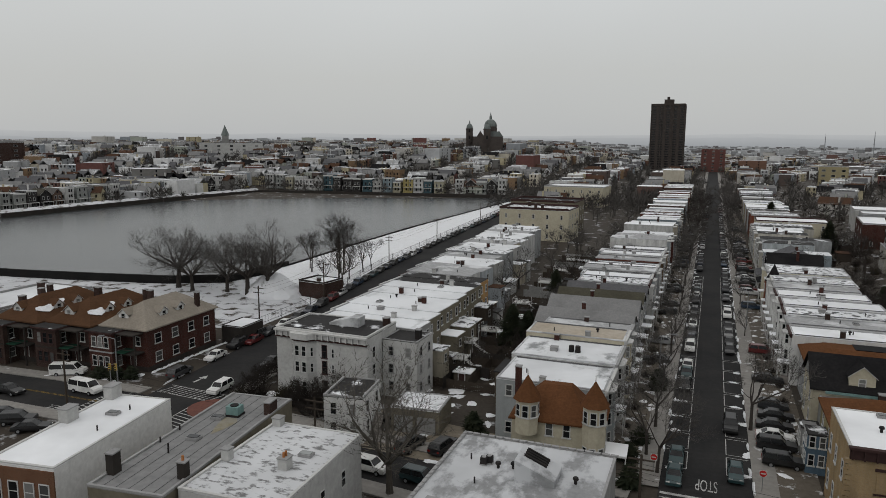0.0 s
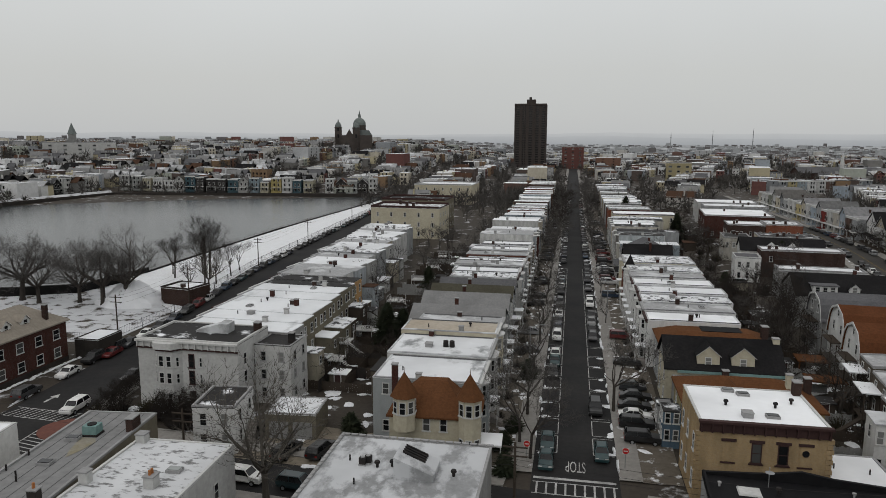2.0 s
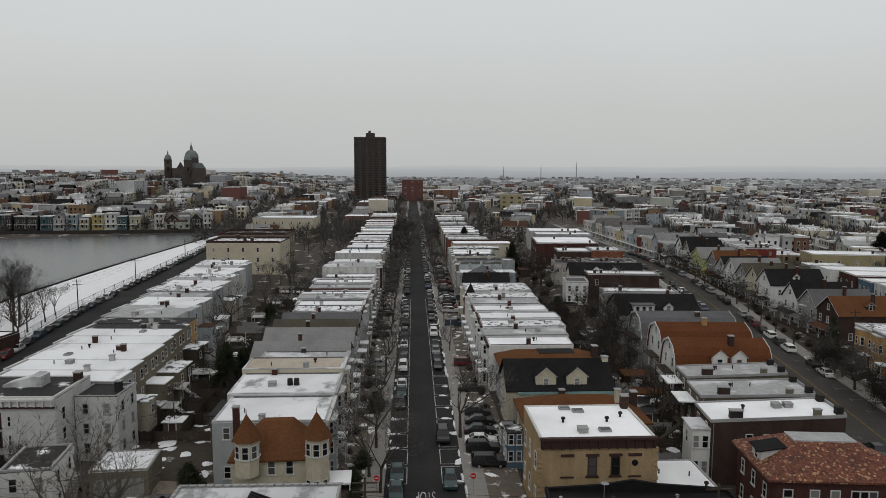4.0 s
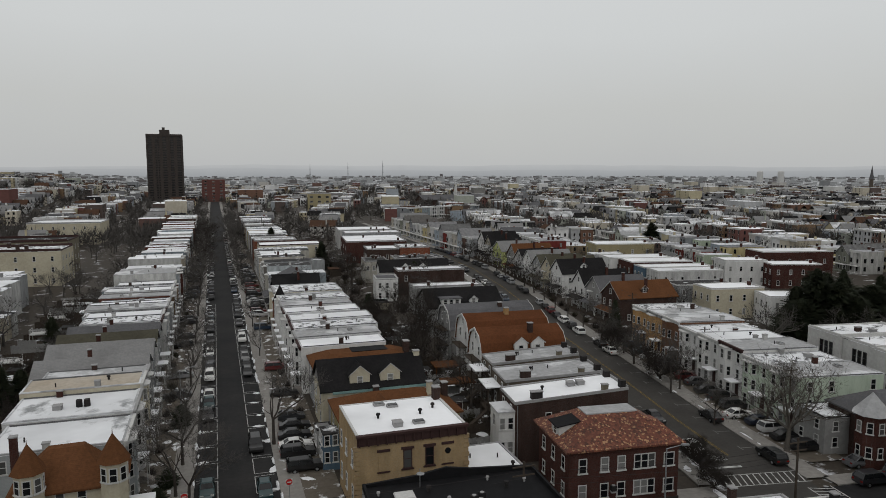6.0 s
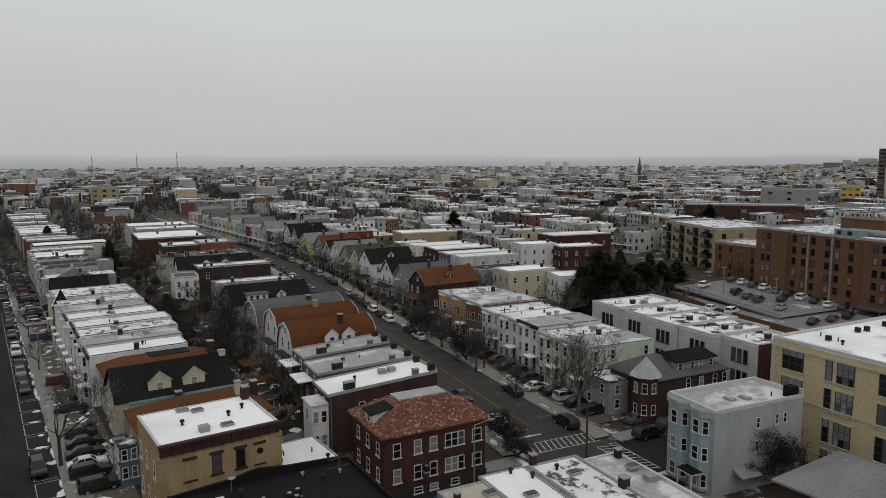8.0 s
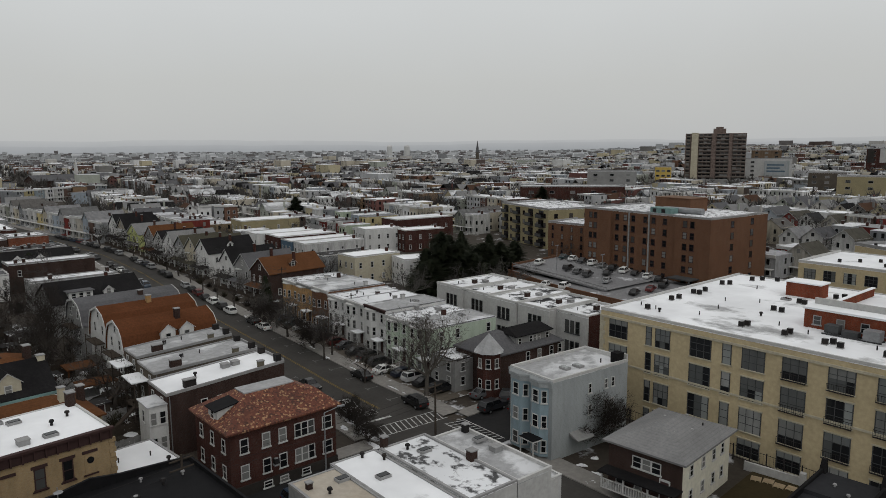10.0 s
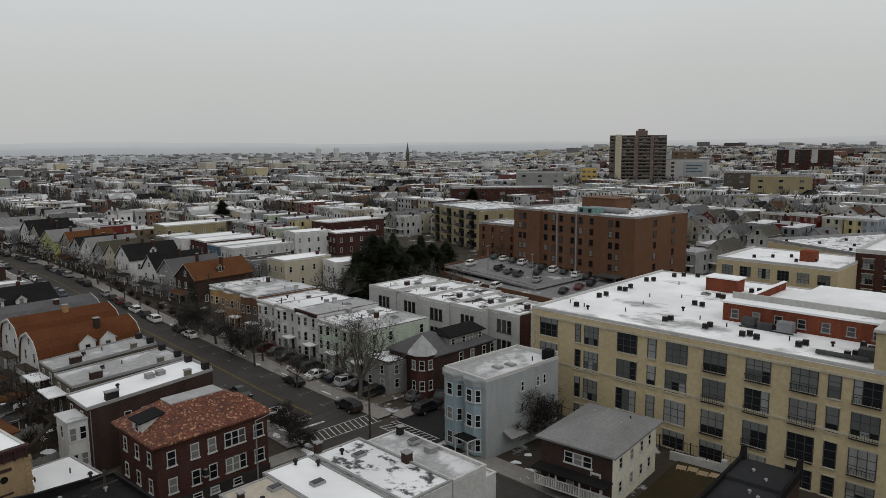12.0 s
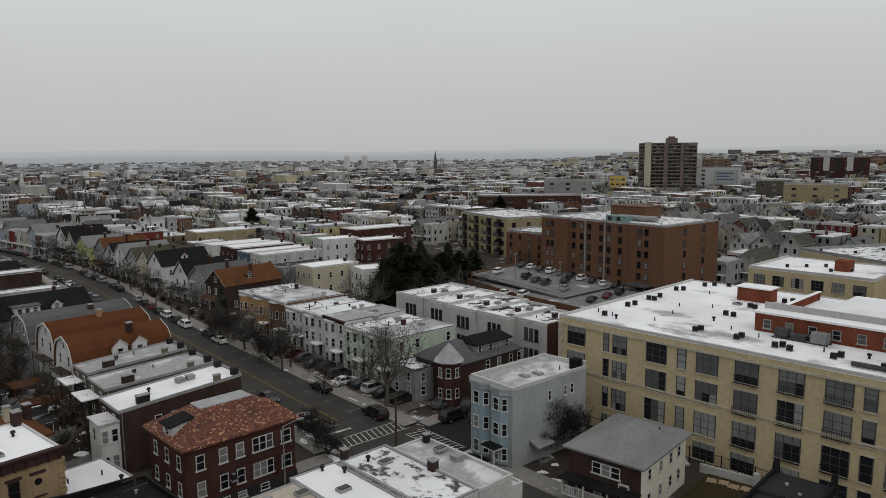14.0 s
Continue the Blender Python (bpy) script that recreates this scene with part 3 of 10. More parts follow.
def ground_z(x, y):
    """The lie of the land: level near by, a hill behind the reservoir and a rise far to the east."""
    r, a = math.hypot(x, y), math.degrees(math.atan2(x, y))

    def ease(v, lo, hi):
        v = min(1, max(0, (v - lo) / (hi - lo)))
        return v * v * (3 - 2 * v)
    west = ease(-a, 3, 14) * 23 * ease(r, 430, 880)
    east = ease(a, 55, 68) * 24 * ease(r, 500, 1300)
    return west + east


def thing(name, x, y, ang=0.0, z=None, label="", category="", group="", kind=""):
    ob = new(name)
    ob.matrix_world = pose(x, y, ground_z(x, y) if z is None else z, 0, 0, ang)
    ob.empty_display_size = 0.2
    return tagged(ob, label, category, group, kind)


MESH = {}


def cached(key, build):
    if key not in MESH:
        MESH[key] = build()
    return MESH[key]


def frame_mesh(w, h, trim, pane):
    s = Shape()
    t, o, i = 0.10, -0.07, 0.02
    s.box(-w / 2, -w / 2 + t, o, i, 0, h).box(w / 2 - t, w / 2, o, i, 0, h)
    s.box(-w / 2 + t, w / 2 - t, o, i, h - t, h).box(-w / 2 + t, w / 2 - t, o + 0.02, i, h / 2 - 0.04, h / 2 + 0.04)
    s.box(-w / 2 - 0.1, w / 2 + 0.1, o - 0.07, i, -0.1, t * 0.6)
    if pane:
        s.box(-w / 2 + t, w / 2 - t, -0.03, i, t * 0.6, h - t, 1)
        return s.make("window", trim, "glass")
    return s.make("window", trim)


def pane_mesh(w, h):
    t = 0.10
    return Shape().box(-w / 2 + t, w / 2 - t, -0.03, 0.02, t * 0.6, h - t).make("pane", "glass")


def window(parent, x, y, z, turn, w=0.95, h=1.6, lod=1, trim="trim"):
    w, h = round(w, 1), round(h, 1)
    if lod == 0:
        ob = part("window", cached(("f", w, h, trim), lambda: frame_mesh(w, h, trim, False)), parent, "", (x, y, z), turn)
        part("pane", cached(("p", w, h), lambda: pane_mesh(w, h)), ob)
    else:
        ob = part("window", cached(("w", w, h, trim), lambda: frame_mesh(w, h, trim, True)), parent, "", (x, y, z), turn)
    return ob


def windows_on(parent, side, w, d, h, floors, cols, lod, trim="trim", ww=0.95, wh=1.6, z0=1.0, skip=0.0, rng=random):
    """A grid of windows on one side of a body w wide and d deep."""
    run = w if side in "fb" else d
    fh = (h - 0.6) / floors
    for fl in range(floors):
        for c in range(cols):
            if rng.random() < skip:
                continue
            u = run * (c + 0.5) / cols
            z = fl * fh + z0
            x, y, a = {"f": (u, 0, 0), "b": (w - u, d, 180), "r": (w, u, 90), "l": (0, d - u, -90)}[side]
            window(parent, x, y, z, a, min(ww, run / cols * 0.7), min(wh, fh * 0.62), lod, trim)


def chimney(parent, x, y, z, mat="brick_dark", w=0.6, d=0.6, h=1.2, pots=0):
    def build():
        s = Shape().box(-w / 2, w / 2, -d / 2, d / 2, -0.4, h)
        s.box(-w / 2 - 0.07, w / 2 + 0.07, -d / 2 - 0.07, d / 2 + 0.07, h, h + 0.12, 1)
        for i in range(pots):
            s.tube((0, (i - (pots - 1) / 2) * 0.35, h + 0.12), (0, (i - (pots - 1) / 2) * 0.35, h + 0.55), 0.13, 0.11, 8, 2)
        return s.make("chimney", mat, "coping", "clay")
    return part("chimney", cached(("ch", mat, w, d, h, pots), build), parent, "", (x, y, z))


def vent(parent, x, y, z, kind="pipe"):
    def build():
        s = Shape()
        if kind == "pipe":
            s.tube((0, 0, -0.1), (0, 0, 0.55), 0.08, 0.08, 8)
        elif kind == "mushroom":
            s.tube((0, 0, -0.1), (0, 0, 0.4), 0.14, 0.14, 8).tube((0, 0, 0.4), (0, 0, 0.6), 0.28, 0.22, 8)
        elif kind == "skylight":
            s.box(-0.65, 0.65, -0.45, 0.45, -0.05, 0.28, 1).box(-0.55, 0.55, -0.35, 0.35, 0.28, 0.34)
        elif kind == "hatch_small":
            s.tube((0, 0, -0.1), (0, 0, 0.3), 0.1, 0.1, 8, 1).tube((0, 0, 0.3), (0, 0, 0.42), 0.2, 0.16, 8, 1)
        elif kind == "hatch":
            s.box(-0.5, 0.5, -0.5, 0.5, -0.05, 0.5, 1).box(-0.56, 0.56, -0.56, 0.56, 0.5, 0.58, 1)
        else:
            s.box(-0.34, 0.34, -0.3, 0.3, -0.05, 0.12, 1).box(-0.3, 0.3, -0.26, 0.26, 0.12, 0.72).tube((0, 0, 0.72), (0, 0, 0.78), 0.2, 0.2, 10, 1)
        return s.make(kind, {"skylight": "glass_big", "pipe": "black_metal", "mushroom": "black_metal", "ac": "black_metal"}.get(kind, "metal"), "coping")
    return part({"pipe": "vent_pipe", "mushroom": "roof_vent", "skylight": "skylight", "hatch": "roof_hatch", "hatch_small": "roof_vent"}.get(kind, "air_conditioner"), cached(("v", kind), build), parent, "", (x, y, z))


def flat_roof(ob, w, d, h, roof="roof_white", cap="coping", par=0.35, sides="fblr"):
    s = Shape().box(0.0, w, 0.0, d, h, h + 0.1)
    part("roof", s.make("roof", roof), ob)
    t = 0.22
    s = Shape()
    if "f" in sides:
        s.box(-0.04, w + 0.04, -0.04, t, h + 0.1, h + 0.1 + par)
    if "b" in sides:
        s.box(-0.04, w + 0.04, d - t, d + 0.04, h + 0.1, h + 0.1 + par * 0.5)
    if "l" in sides:
        s.box(-0.04, t, t, d - t, h + 0.1, h + 0.1 + par)
    if "r" in sides:
        s.box(w - t, w + 0.04, t, d - t, h + 0.1, h + 0.1 + par)
    if s.f:
        part("parapet", s.make("parapet", cap), ob)


def gable_roof(ob, w, d, h, rise, along="y", roof="sh_grey", over=0.35, wall="siding_any", t=0.18):
    """Two slopes; the ridge runs along local x or y. Gable walls are filled in."""
    s, g = Shape(), Shape()
    if along == "y":
        k = rise / (w / 2)
        for sg in (0, 1):
            x0, x1 = (-over, w / 2) if sg == 0 else (w + over, w / 2)
            z0, z1 = h - over * k, h + rise
            q = [(x0, -over, z0), (x1, -over, z1), (x1, d + over, z1), (x0, d + over, z0)]
            p = [(x, y, z + t) for x, y, z in q]
            s.face(p if sg else p[::-1])
            s.face(q[::-1] if sg else q)
            for i in range(4):
                j = (i + 1) % 4
                s.face([q[i], q[j], p[j], p[i]])
        ends = [[(0, 0, h), (w, 0, h), (w / 2, 0, h + rise)], [(w, d, h), (0, d, h), (w / 2, d, h + rise)]]
    else:
        k = rise / (d / 2)
        for sg in (0, 1):
            y0, y1 = (-over, d / 2) if sg == 0 else (d + over, d / 2)
            z0, z1 = h - over * k, h + rise
            q = [(-over, y0, z0), (w + over, y0, z0), (w + over, y1, z1), (-over, y1, z1)]
            p = [(x, y, z + t) for x, y, z in q]
            s.face(p)
            s.face(q[::-1])
            for i in range(4):
                j = (i + 1) % 4
                s.face([q[i], q[j], p[j], p[i]])
        ends = [[(0, d, h), (0, 0, h), (0, d / 2, h + rise)], [(w, 0, h), (w, d, h), (w, d / 2, h + rise)]]
    part("roof", s.make("roof", roof), ob)
    for e in ends:
        g = Shape()
        g.face(e)
        part("gable", g.make("gable", wall), ob)


def hip_roof(ob, w, d, h, rise, roof="sh_brown", over=0.5, flat=None, name="roof"):
    """Four slopes up to a ridge, or to a flat top inset by flat metres."""
    x0, x1, y0, y1 = -over, w + over, -over, d + over
    lo = [(x0, y0), (x1, y0), (x1, y1), (x0, y1)]
    if flat is None:
        m = min(w, d) / 2 + over
        if w >= d:
            hi = [(x0 + m, d / 2 - 0.01), (x1 - m, d / 2 - 0.01), (x1 - m, d / 2 + 0.01), (x0 + m, d / 2 + 0.01)]
        else:
            hi = [(w / 2 - 0.01, y0 + m), (w / 2 + 0.01, y0 + m), (w / 2 + 0.01, y1 - m), (w / 2 - 0.01, y1 - m)]
    else:
        hi = [(x0 + flat, y0 + flat), (x1 - flat, y0 + flat), (x1 - flat, y1 - flat), (x0 + flat, y1 - flat)]
    s = Shape().prism(lo, h - 0.12, h + 0.1).prism(lo, h + 0.1, h + rise, 0, hi)
    return part(name, s.make("roof", roof), ob)


def dormer(ob, x, y, z, turn=0, w=1.9, h=1.7, depth=2.6, wall="stucco_cream", roof="sh_black", lod=0):
    """A gabled roof dormer; (x, y, z) is the foot of its front's middle, and its front faces local -y."""
    s = Shape().box(-w / 2, w / 2, 0, depth, -0.3, h, 0)
    s.face([(-w / 2, 0, h), (w / 2, 0, h), (0, 0, h + w * 0.42)], 0)
    q = w / 2 + 0.2
    for a in (-1, 1):
        lo, hi = (a * q, h - 0.2 * 0.84), (0, h + w * 0.42 + 0.03)
        for dz in (0, 0.1):
            pts = [(lo[0], -0.22, lo[1] + dz), (hi[0], -0.22, hi[1] + dz), (hi[0], depth, hi[1] + dz), (lo[0], depth, lo[1] + dz)]
            s.face(pts if (a > 0) == (dz > 0) else pts[::-1], 1)
        s.face([(lo[0], -0.22, lo[1]), (hi[0], -0.22, hi[1]), (hi[0], -0.22, hi[1] + 0.1), (lo[0], -0.22, lo[1] + 0.1)], 2)
    dm = part("dormer", s.make("dormer", wall, roof, "trim"), ob, "", (x, y, z), turn)
    window(dm, 0, 0, 0.25, 0, 0.9, 1.2, min(lod, 1) if lod else 1)
    return dm


def body(ob, w, d, h, wall, name="outer_wall"):
    return part(name, Shape().box(0, w, 0, d, -0.6, h).make("outer_wall", wall), ob)


def cornice(ob, w, h, y=0.0, mat="trim", drop=0.55, out=0.4, brackets=True, name="cornice"):
    s = Shape().box(-0.12, w + 0.12, y - out, y, h - 0.12, h + 0.14).box(0.0, w, y - out * 0.45, y, h - drop, h - 0.12)
    if brackets:
        n = max(3, int(w / 0.9))
        for i in range(n):
            x = 0.2 + (w - 0.4) * i / (n - 1)
            s.box(x - 0.07, x + 0.07, y - out * 0.9, y - out * 0.45, h - drop, h - 0.12)
    return part(name, s.make("cornice", mat), ob)


def bay(ob, x, w, h, z0=0.3, depth=0.9, wall="siding_any", floors=3, lod=1, y=0.0, trim="trim", cap=True, near=True):
    """A canted bay on the front, with a window in each face of each floor."""
    p = [(x - w / 2, y), (x - w / 4, y - depth), (x + w / 4, y - depth), (x + w / 2, y)]
    s = Shape().prism(p, z0, h)
    if cap:
        q = [(x - w / 2 - 0.15, y), (x - w / 4 - 0.08, y - depth - 0.18), (x + w / 4 + 0.08, y - depth - 0.18), (x + w / 2 + 0.15, y)]
        s.prism(q, h, h + 0.2, 1)
    b = part("bay", s.make("bay", wall, trim), ob)
    fh = h / floors
    a = math.degrees(math.atan2(depth, w / 4))
    for fl in range(floors):
        z = fl * fh + 0.9
        window(b, x, y - depth, z, 0, min(1.0, w * 0.4), 1.6, lod, trim)
        if near:
            window(b, x - w * 3 / 8, y - depth / 2, z, -a, 0.7, 1.6, lod, trim)
            window(b, x + w * 3 / 8, y - depth / 2, z, a, 0.7, 1.6, lod, trim)
    return b


def door(ob, x, y, z, turn=0, mat="trim_dark"):
    s = Shape().box(-0.6, 0.6, -0.06, 0.02, 0, 2.35, 1).box(-0.46, 0.46, -0.03, 0.0, 0.0, 2.1, 0)
    s.box(-0.46, 0.46, -0.09, -0.05, 0.02, 2.1, 0)
    return part("door", cached(("d", mat), lambda: s.make("door", mat, "trim")), ob, "", (x, y, z), turn)


def stoop(ob, x, y, n=5, w=1.3, mat="concrete"):
    def build():
        s = Shape()
        for i in range(n):
            s.box(-w / 2, w / 2, -0.9 - (n - i) * 0.28, 0, i * 0.18 - (0.3 if i == 0 else 0), (i + 1) * 0.18)
        return s.make("stoop", mat)
    return part("stoop", cached(("st", n, w, mat), build), ob, "", (x, y, 0))


def canopy(ob, x, y, z, w=2.6, d=1.9, roof="roof_snow", posts=True):
    """A small porch roof on two posts."""
    def build():
        s = Shape()
        s.side([(-w / 2, -0.16), (w / 2, -0.16), (w / 2, 0.0), (-w / 2, 0.0)], -d, 0, 1)
        s.box(-w / 2, w / 2, -d, 0, 0.0, 0.09, 0)
        if posts:
            for a in (-1, 1):
                s.box(a * (w / 2 - 0.12) - 0.06, a * (w / 2 - 0.12) + 0.06, -d + 0.06, -d + 0.18, -z - 0.2, -0.16, 1)
        return s.make("porch_roof", roof, "trim")
    return part("porch_roof", cached(("cn", w, d, roof, posts, z), build), ob, "", (x, y, z))


def row_house(x, y, ang, w, d, h, wall="siding_any", back=None, roof="roof_white", floors=3, lod=1, rng=random, label="", group="", front="bay", clutter=True, cap="coping", sides="", rear=False):
    """An attached town house: flat roof, bay, cornice, stoop, porch roof, chimney. (x, y): its front's left end."""
    ob = thing("row_house", x, y, ang, None, label or "narrow attached row house with snowy flat roof and bay front", "house", group)
    body(ob, w, d, h, wall)
    if back:
        part("back_wall", Shape().box(0.03, w - 0.03, d, d + 0.06, -0.4, h - 0.1).make("back_wall", back), ob)
    flat_roof(ob, w, d, h, roof, "roof_silver", 0.16, "" if lod > 1 else "f" if rear else "fbl")
    if lod < 2 and not rear:
        part("flashing", Shape().box(w - 0.24, w - 0.02, 0.5, d - 0.3, h + 0.1, h + 0.14).box(w - 0.1, w + 0.02, 0.3, d - 0.2, h + 0.14, h + 0.24).make("flashing", "flashing"), ob)
    if lod < 2 and (rear or rng.random() < 0.3):
        e, eh, ew = rng.uniform(2.2, 4.0), rng.choice((2.7, 3.0, 5.4)), w * rng.uniform(0.45, 0.8)
        x0 = rng.choice((0.1, w - ew - 0.1))
        xt = part("rear_extension", Shape().box(x0, x0 + ew, d + 0.07, d + e, -0.4, eh).make("rear_extension", rng.choice((back or wall, "stucco_dark", "wood", "siding_pale"))), ob)
        part("extension_roof", Shape().box(x0 - 0.15, x0 + ew + 0.15, d + 0.07, d + e + 0.2, eh, eh + 0.14).make("extension_roof", rng.choice(("tar", "roof_patchy", "roof_snow", "sh_rust", "tar"))), xt)
        window(xt, x0 + ew / 2, d + e, eh - 2.0, 180, 0.9, 1.3, 1)
    if front == "bay":
        bay(ob, w * 0.34, w * 0.52, h - 0.5, 0.2, 0.9, wall, 1 if rear else floors, max(lod, 1), near=lod == 0 and not rear)
        for fl in range(1, floors):
            window(ob, w * 0.82, 0, fl * (h - 0.5) / floors + 0.9, 0, 0.9, 1.6, max(lod, 1))
    elif front == "flat" and lod < 2:
        windows_on(ob, "f", w, d, h, 2, 2, max(lod, 1), skip=0.0, rng=rng)
    lod < 2 and cornice(ob, w, h + 0.1, 0.0, rng.choice(("trim", "trim", "trim_dark", "coping")), brackets=lod < 2)
    if lod < 2:
        door(ob, w * 0.82, 0, 0.9)
        stoop(ob, w * 0.82, 0)
    lod < 2 and canopy(ob, w * 0.8, -0.05, 3.3, min(2.4, w * 0.42), 1.7, "roof_snow")
    if lod < 2 and rear:
        windows_on(ob, "b", w, d + (0.06 if back else 0), h, floors, 2 if lod == 0 else 1, max(lod, 1), rng=rng)
    for sd in sides:
        windows_on(ob, sd, w, d, h, floors, 4, max(lod, 1), skip=0.3, rng=rng)
    if clutter:
        chimney(ob, rng.choice((0.4, w - 0.4)), d * rng.uniform(0.35, 0.75), h, rng.choice(("brick_dark", "stucco_grey", "brick_red", "stucco_white")), 0.6, 0.7, rng.uniform(0.8, 1.3) // 0.1 * 0.1)
        vent(ob, w * rng.uniform(0.3, 0.7), d * rng.uniform(0.2, 0.8), h + 0.1, "pipe")
        if rng.random() < 0.6:
            vent(ob, w * rng.uniform(0.35, 0.65), d * rng.uniform(0.3, 0.7), h + 0.1, rng.choice(("skylight", "mushroom", "hatch")))
    return ob


def gable_house(x, y, ang, w, d, h, rise, wall="siding_any", roof="sh_any", floors=2, lod=1, rng=random, along="y", porch=True, label="", group=""):
    """A detached frame house whose gable faces the street, with a porch."""
    ob = thing("gabled_house", x, y, ang, None, label or "wooden frame house with steep gabled roof and front porch", "house", group)
    body(ob, w, d, h, wall)
    gable_roof(ob, w, d, h, rise, along, roof, 0.4, wall)
    windows_on(ob, "f", w, d, h, floors, 2 if w < 9 else 3, max(1, lod), rng=rng)
    windows_on(ob, "l" if ang > -45 else "r", w, d, h, floors, 3, max(1, lod), skip=0.15, rng=rng)
    if along == "y":
        window(ob, w / 2, 0, h + rise * 0.15, 0, 0.9, 1.3, max(1, lod))
        s = Shape()
        for a in (-1, 1):
            q = [(w / 2 + a * (w / 2 + 0.4), -0.42, h - 0.4 * rise / (w / 2)), (w / 2, -0.42, h + rise), (w / 2, -0.42, h + rise + 0.2), (w / 2 + a * (w / 2 + 0.4), -0.42, h + 0.2 - 0.4 * rise / (w / 2))]
            s.face(q if a > 0 else q[::-1])
        part("bargeboard", s.make("bargeboard", "trim"), ob)
    chimney(ob, w * 0.7, d * 0.55, h + rise * 0.45, "brick_red", 0.6, 0.6, rise * 0.55 + 0.9)
    if porch:
        s = Shape().side([(0, 2.75), (w, 2.75), (w, 2.95), (0, 2.95)], -2.1, 0, 1)
        s.face([(-0.15, -2.25, 2.96), (w + 0.15, -2.25, 2.96), (w + 0.15, 0, 3.5), (-0.15, 0, 3.5)], 0)
        s.face([(-0.15, 0, 3.49), (w + 0.15, 0, 3.49), (w + 0.15, -2.25, 2.95), (-0.15, -2.25, 2.95)], 0)
        for i in range(3):
            px = 0.15 + (w - 0.3) * i / 2
            s.box(px - 0.09, px + 0.09, -2.05, -1.87, 0.6, 2.75, 1)
        s.box(0, w, -2.1, 0, -0.3, 0.6, 2)
        part("porch", s.make("porch", roof, "trim", "wood"), ob)
        door(ob, w * 0.75, 0, 0.6)
    return ob


# ---- ground, streets, reservoir ----
def sheet(name, mat, z=-0.06):
    s = Shape()
    rings = [0, 20, 45, 80, 120, 170, 240, 330, 430, 500, 570, 640, 720, 800, 900, 1050, 1300, 1500]
    n = 120
    for i in range(1, len(rings)):
        for j in range(n):
            q = []
            for r, a in ((rings[i - 1], j), (rings[i], j), (rings[i], j + 1), (rings[i - 1], j + 1)):
                t = 2 * math.pi * a / n
                x, y = r * math.sin(t), r * math.cos(t)
                q.append((x, y, ground_z(x, y) + z))
            s.face(q[::-1])
    return new(name, s.make(name, mat))


def offset_line(pts, off):
    out = []
    for i, p in enumerate(pts):
        a, b = Vector(pts[max(0, i - 1)]), Vector(pts[min(len(pts) - 1, i + 1)])
        d = (b - a).normalized()
        out.append((p[0] + d.y * off, p[1] - d.x * off))
    return out


def ribbon(pts, o0, o1, z0, z1, mat, name, parent=None, kind="structure"):
    """A strip along a line, between two offsets to its right; z1 above z0 makes it a kerbed slab."""
    s = Shape()
    A, B = offset_line(pts, o0), offset_line(pts, o1)
    for i in range(len(pts) - 1):
        p = [A[i], B[i], B[i + 1], A[i + 1]]
        zz = [ground_z(*q) for q in p]
        s.face([(q[0], q[1], h + z1) for q, h in zip(p, zz)])
        if z1 - z0 > 0.05:
            for j, k in ((0, 3), (1, 2)):
                q = [(*p[j], zz[j] + z0), (*p[k], zz[k] + z0), (*p[k], zz[k] + z1), (*p[j], zz[j] + z1)]
                s.face(q if j == 0 else q[::-1])
    ob = new(name, s.make(name, mat))
    if parent:
        ob.parent = parent
    else:
        tagged(ob, kind=kind)
    return ob


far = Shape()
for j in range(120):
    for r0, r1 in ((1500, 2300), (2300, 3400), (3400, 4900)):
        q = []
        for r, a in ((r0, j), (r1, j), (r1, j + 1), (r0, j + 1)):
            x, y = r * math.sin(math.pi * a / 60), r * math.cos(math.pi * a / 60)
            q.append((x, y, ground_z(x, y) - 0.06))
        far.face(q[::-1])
tagged(new("far_plain", far.make("far_plain", "far_plain")), "snow-dusted plain with haze painted into its pale grey, reaching the horizon", "ground", kind="structure")
# ridge strips whose emission colour carries the painted haze
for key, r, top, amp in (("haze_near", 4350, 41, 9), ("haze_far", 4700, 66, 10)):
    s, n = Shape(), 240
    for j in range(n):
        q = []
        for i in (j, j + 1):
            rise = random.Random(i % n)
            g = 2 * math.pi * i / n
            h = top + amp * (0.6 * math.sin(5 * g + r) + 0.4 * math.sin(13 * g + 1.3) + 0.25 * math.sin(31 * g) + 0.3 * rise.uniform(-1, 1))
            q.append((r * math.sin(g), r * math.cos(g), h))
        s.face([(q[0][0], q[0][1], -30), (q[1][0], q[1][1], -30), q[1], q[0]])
    tagged(new("backdrop", s.make("backdrop", key)), "glowing backdrop of low far hills with winter haze painted in", "hills", kind="structure")
tagged(sheet("ground", "yard"), "winter ground of bare yards with patches of snow", "ground", kind="structure")
LINE_A = [(1.3, 60), (1.3, 140), (1.3, 220), (1.0, 320), (0.6, 440), (0.2, 560), (-0.2, 700), (-0.6, 900)]
LINE_B = [(54, -20), (57, 25), (59.5, 45), (61.8, 60), (63.6, 70), (65.8, 86), (69.4, 106), (72.7, 126), (75.4, 143), (79.5, 165), (84.5, 188), (89, 212), (94.6, 255), (96.0, 295), (95.0, 360), (94.0, 440), (94.0, 500)]
LINE_C = [(-260, 62), (-118, 71), (-95, 72.5), (-67, 73), (-35, 70.5), (0, 67), (40, 61.5), (64, 58.5), (100, 54.5), (150, 50)]
LINE_R = [(-71, 76), (-73, 100), (-75, 120), (-77, 138), (-80, 158), (-84, 190), (-87, 225), (-92, 300), (-98, 380), (-104, 450), (-108, 540)]
roads = {}
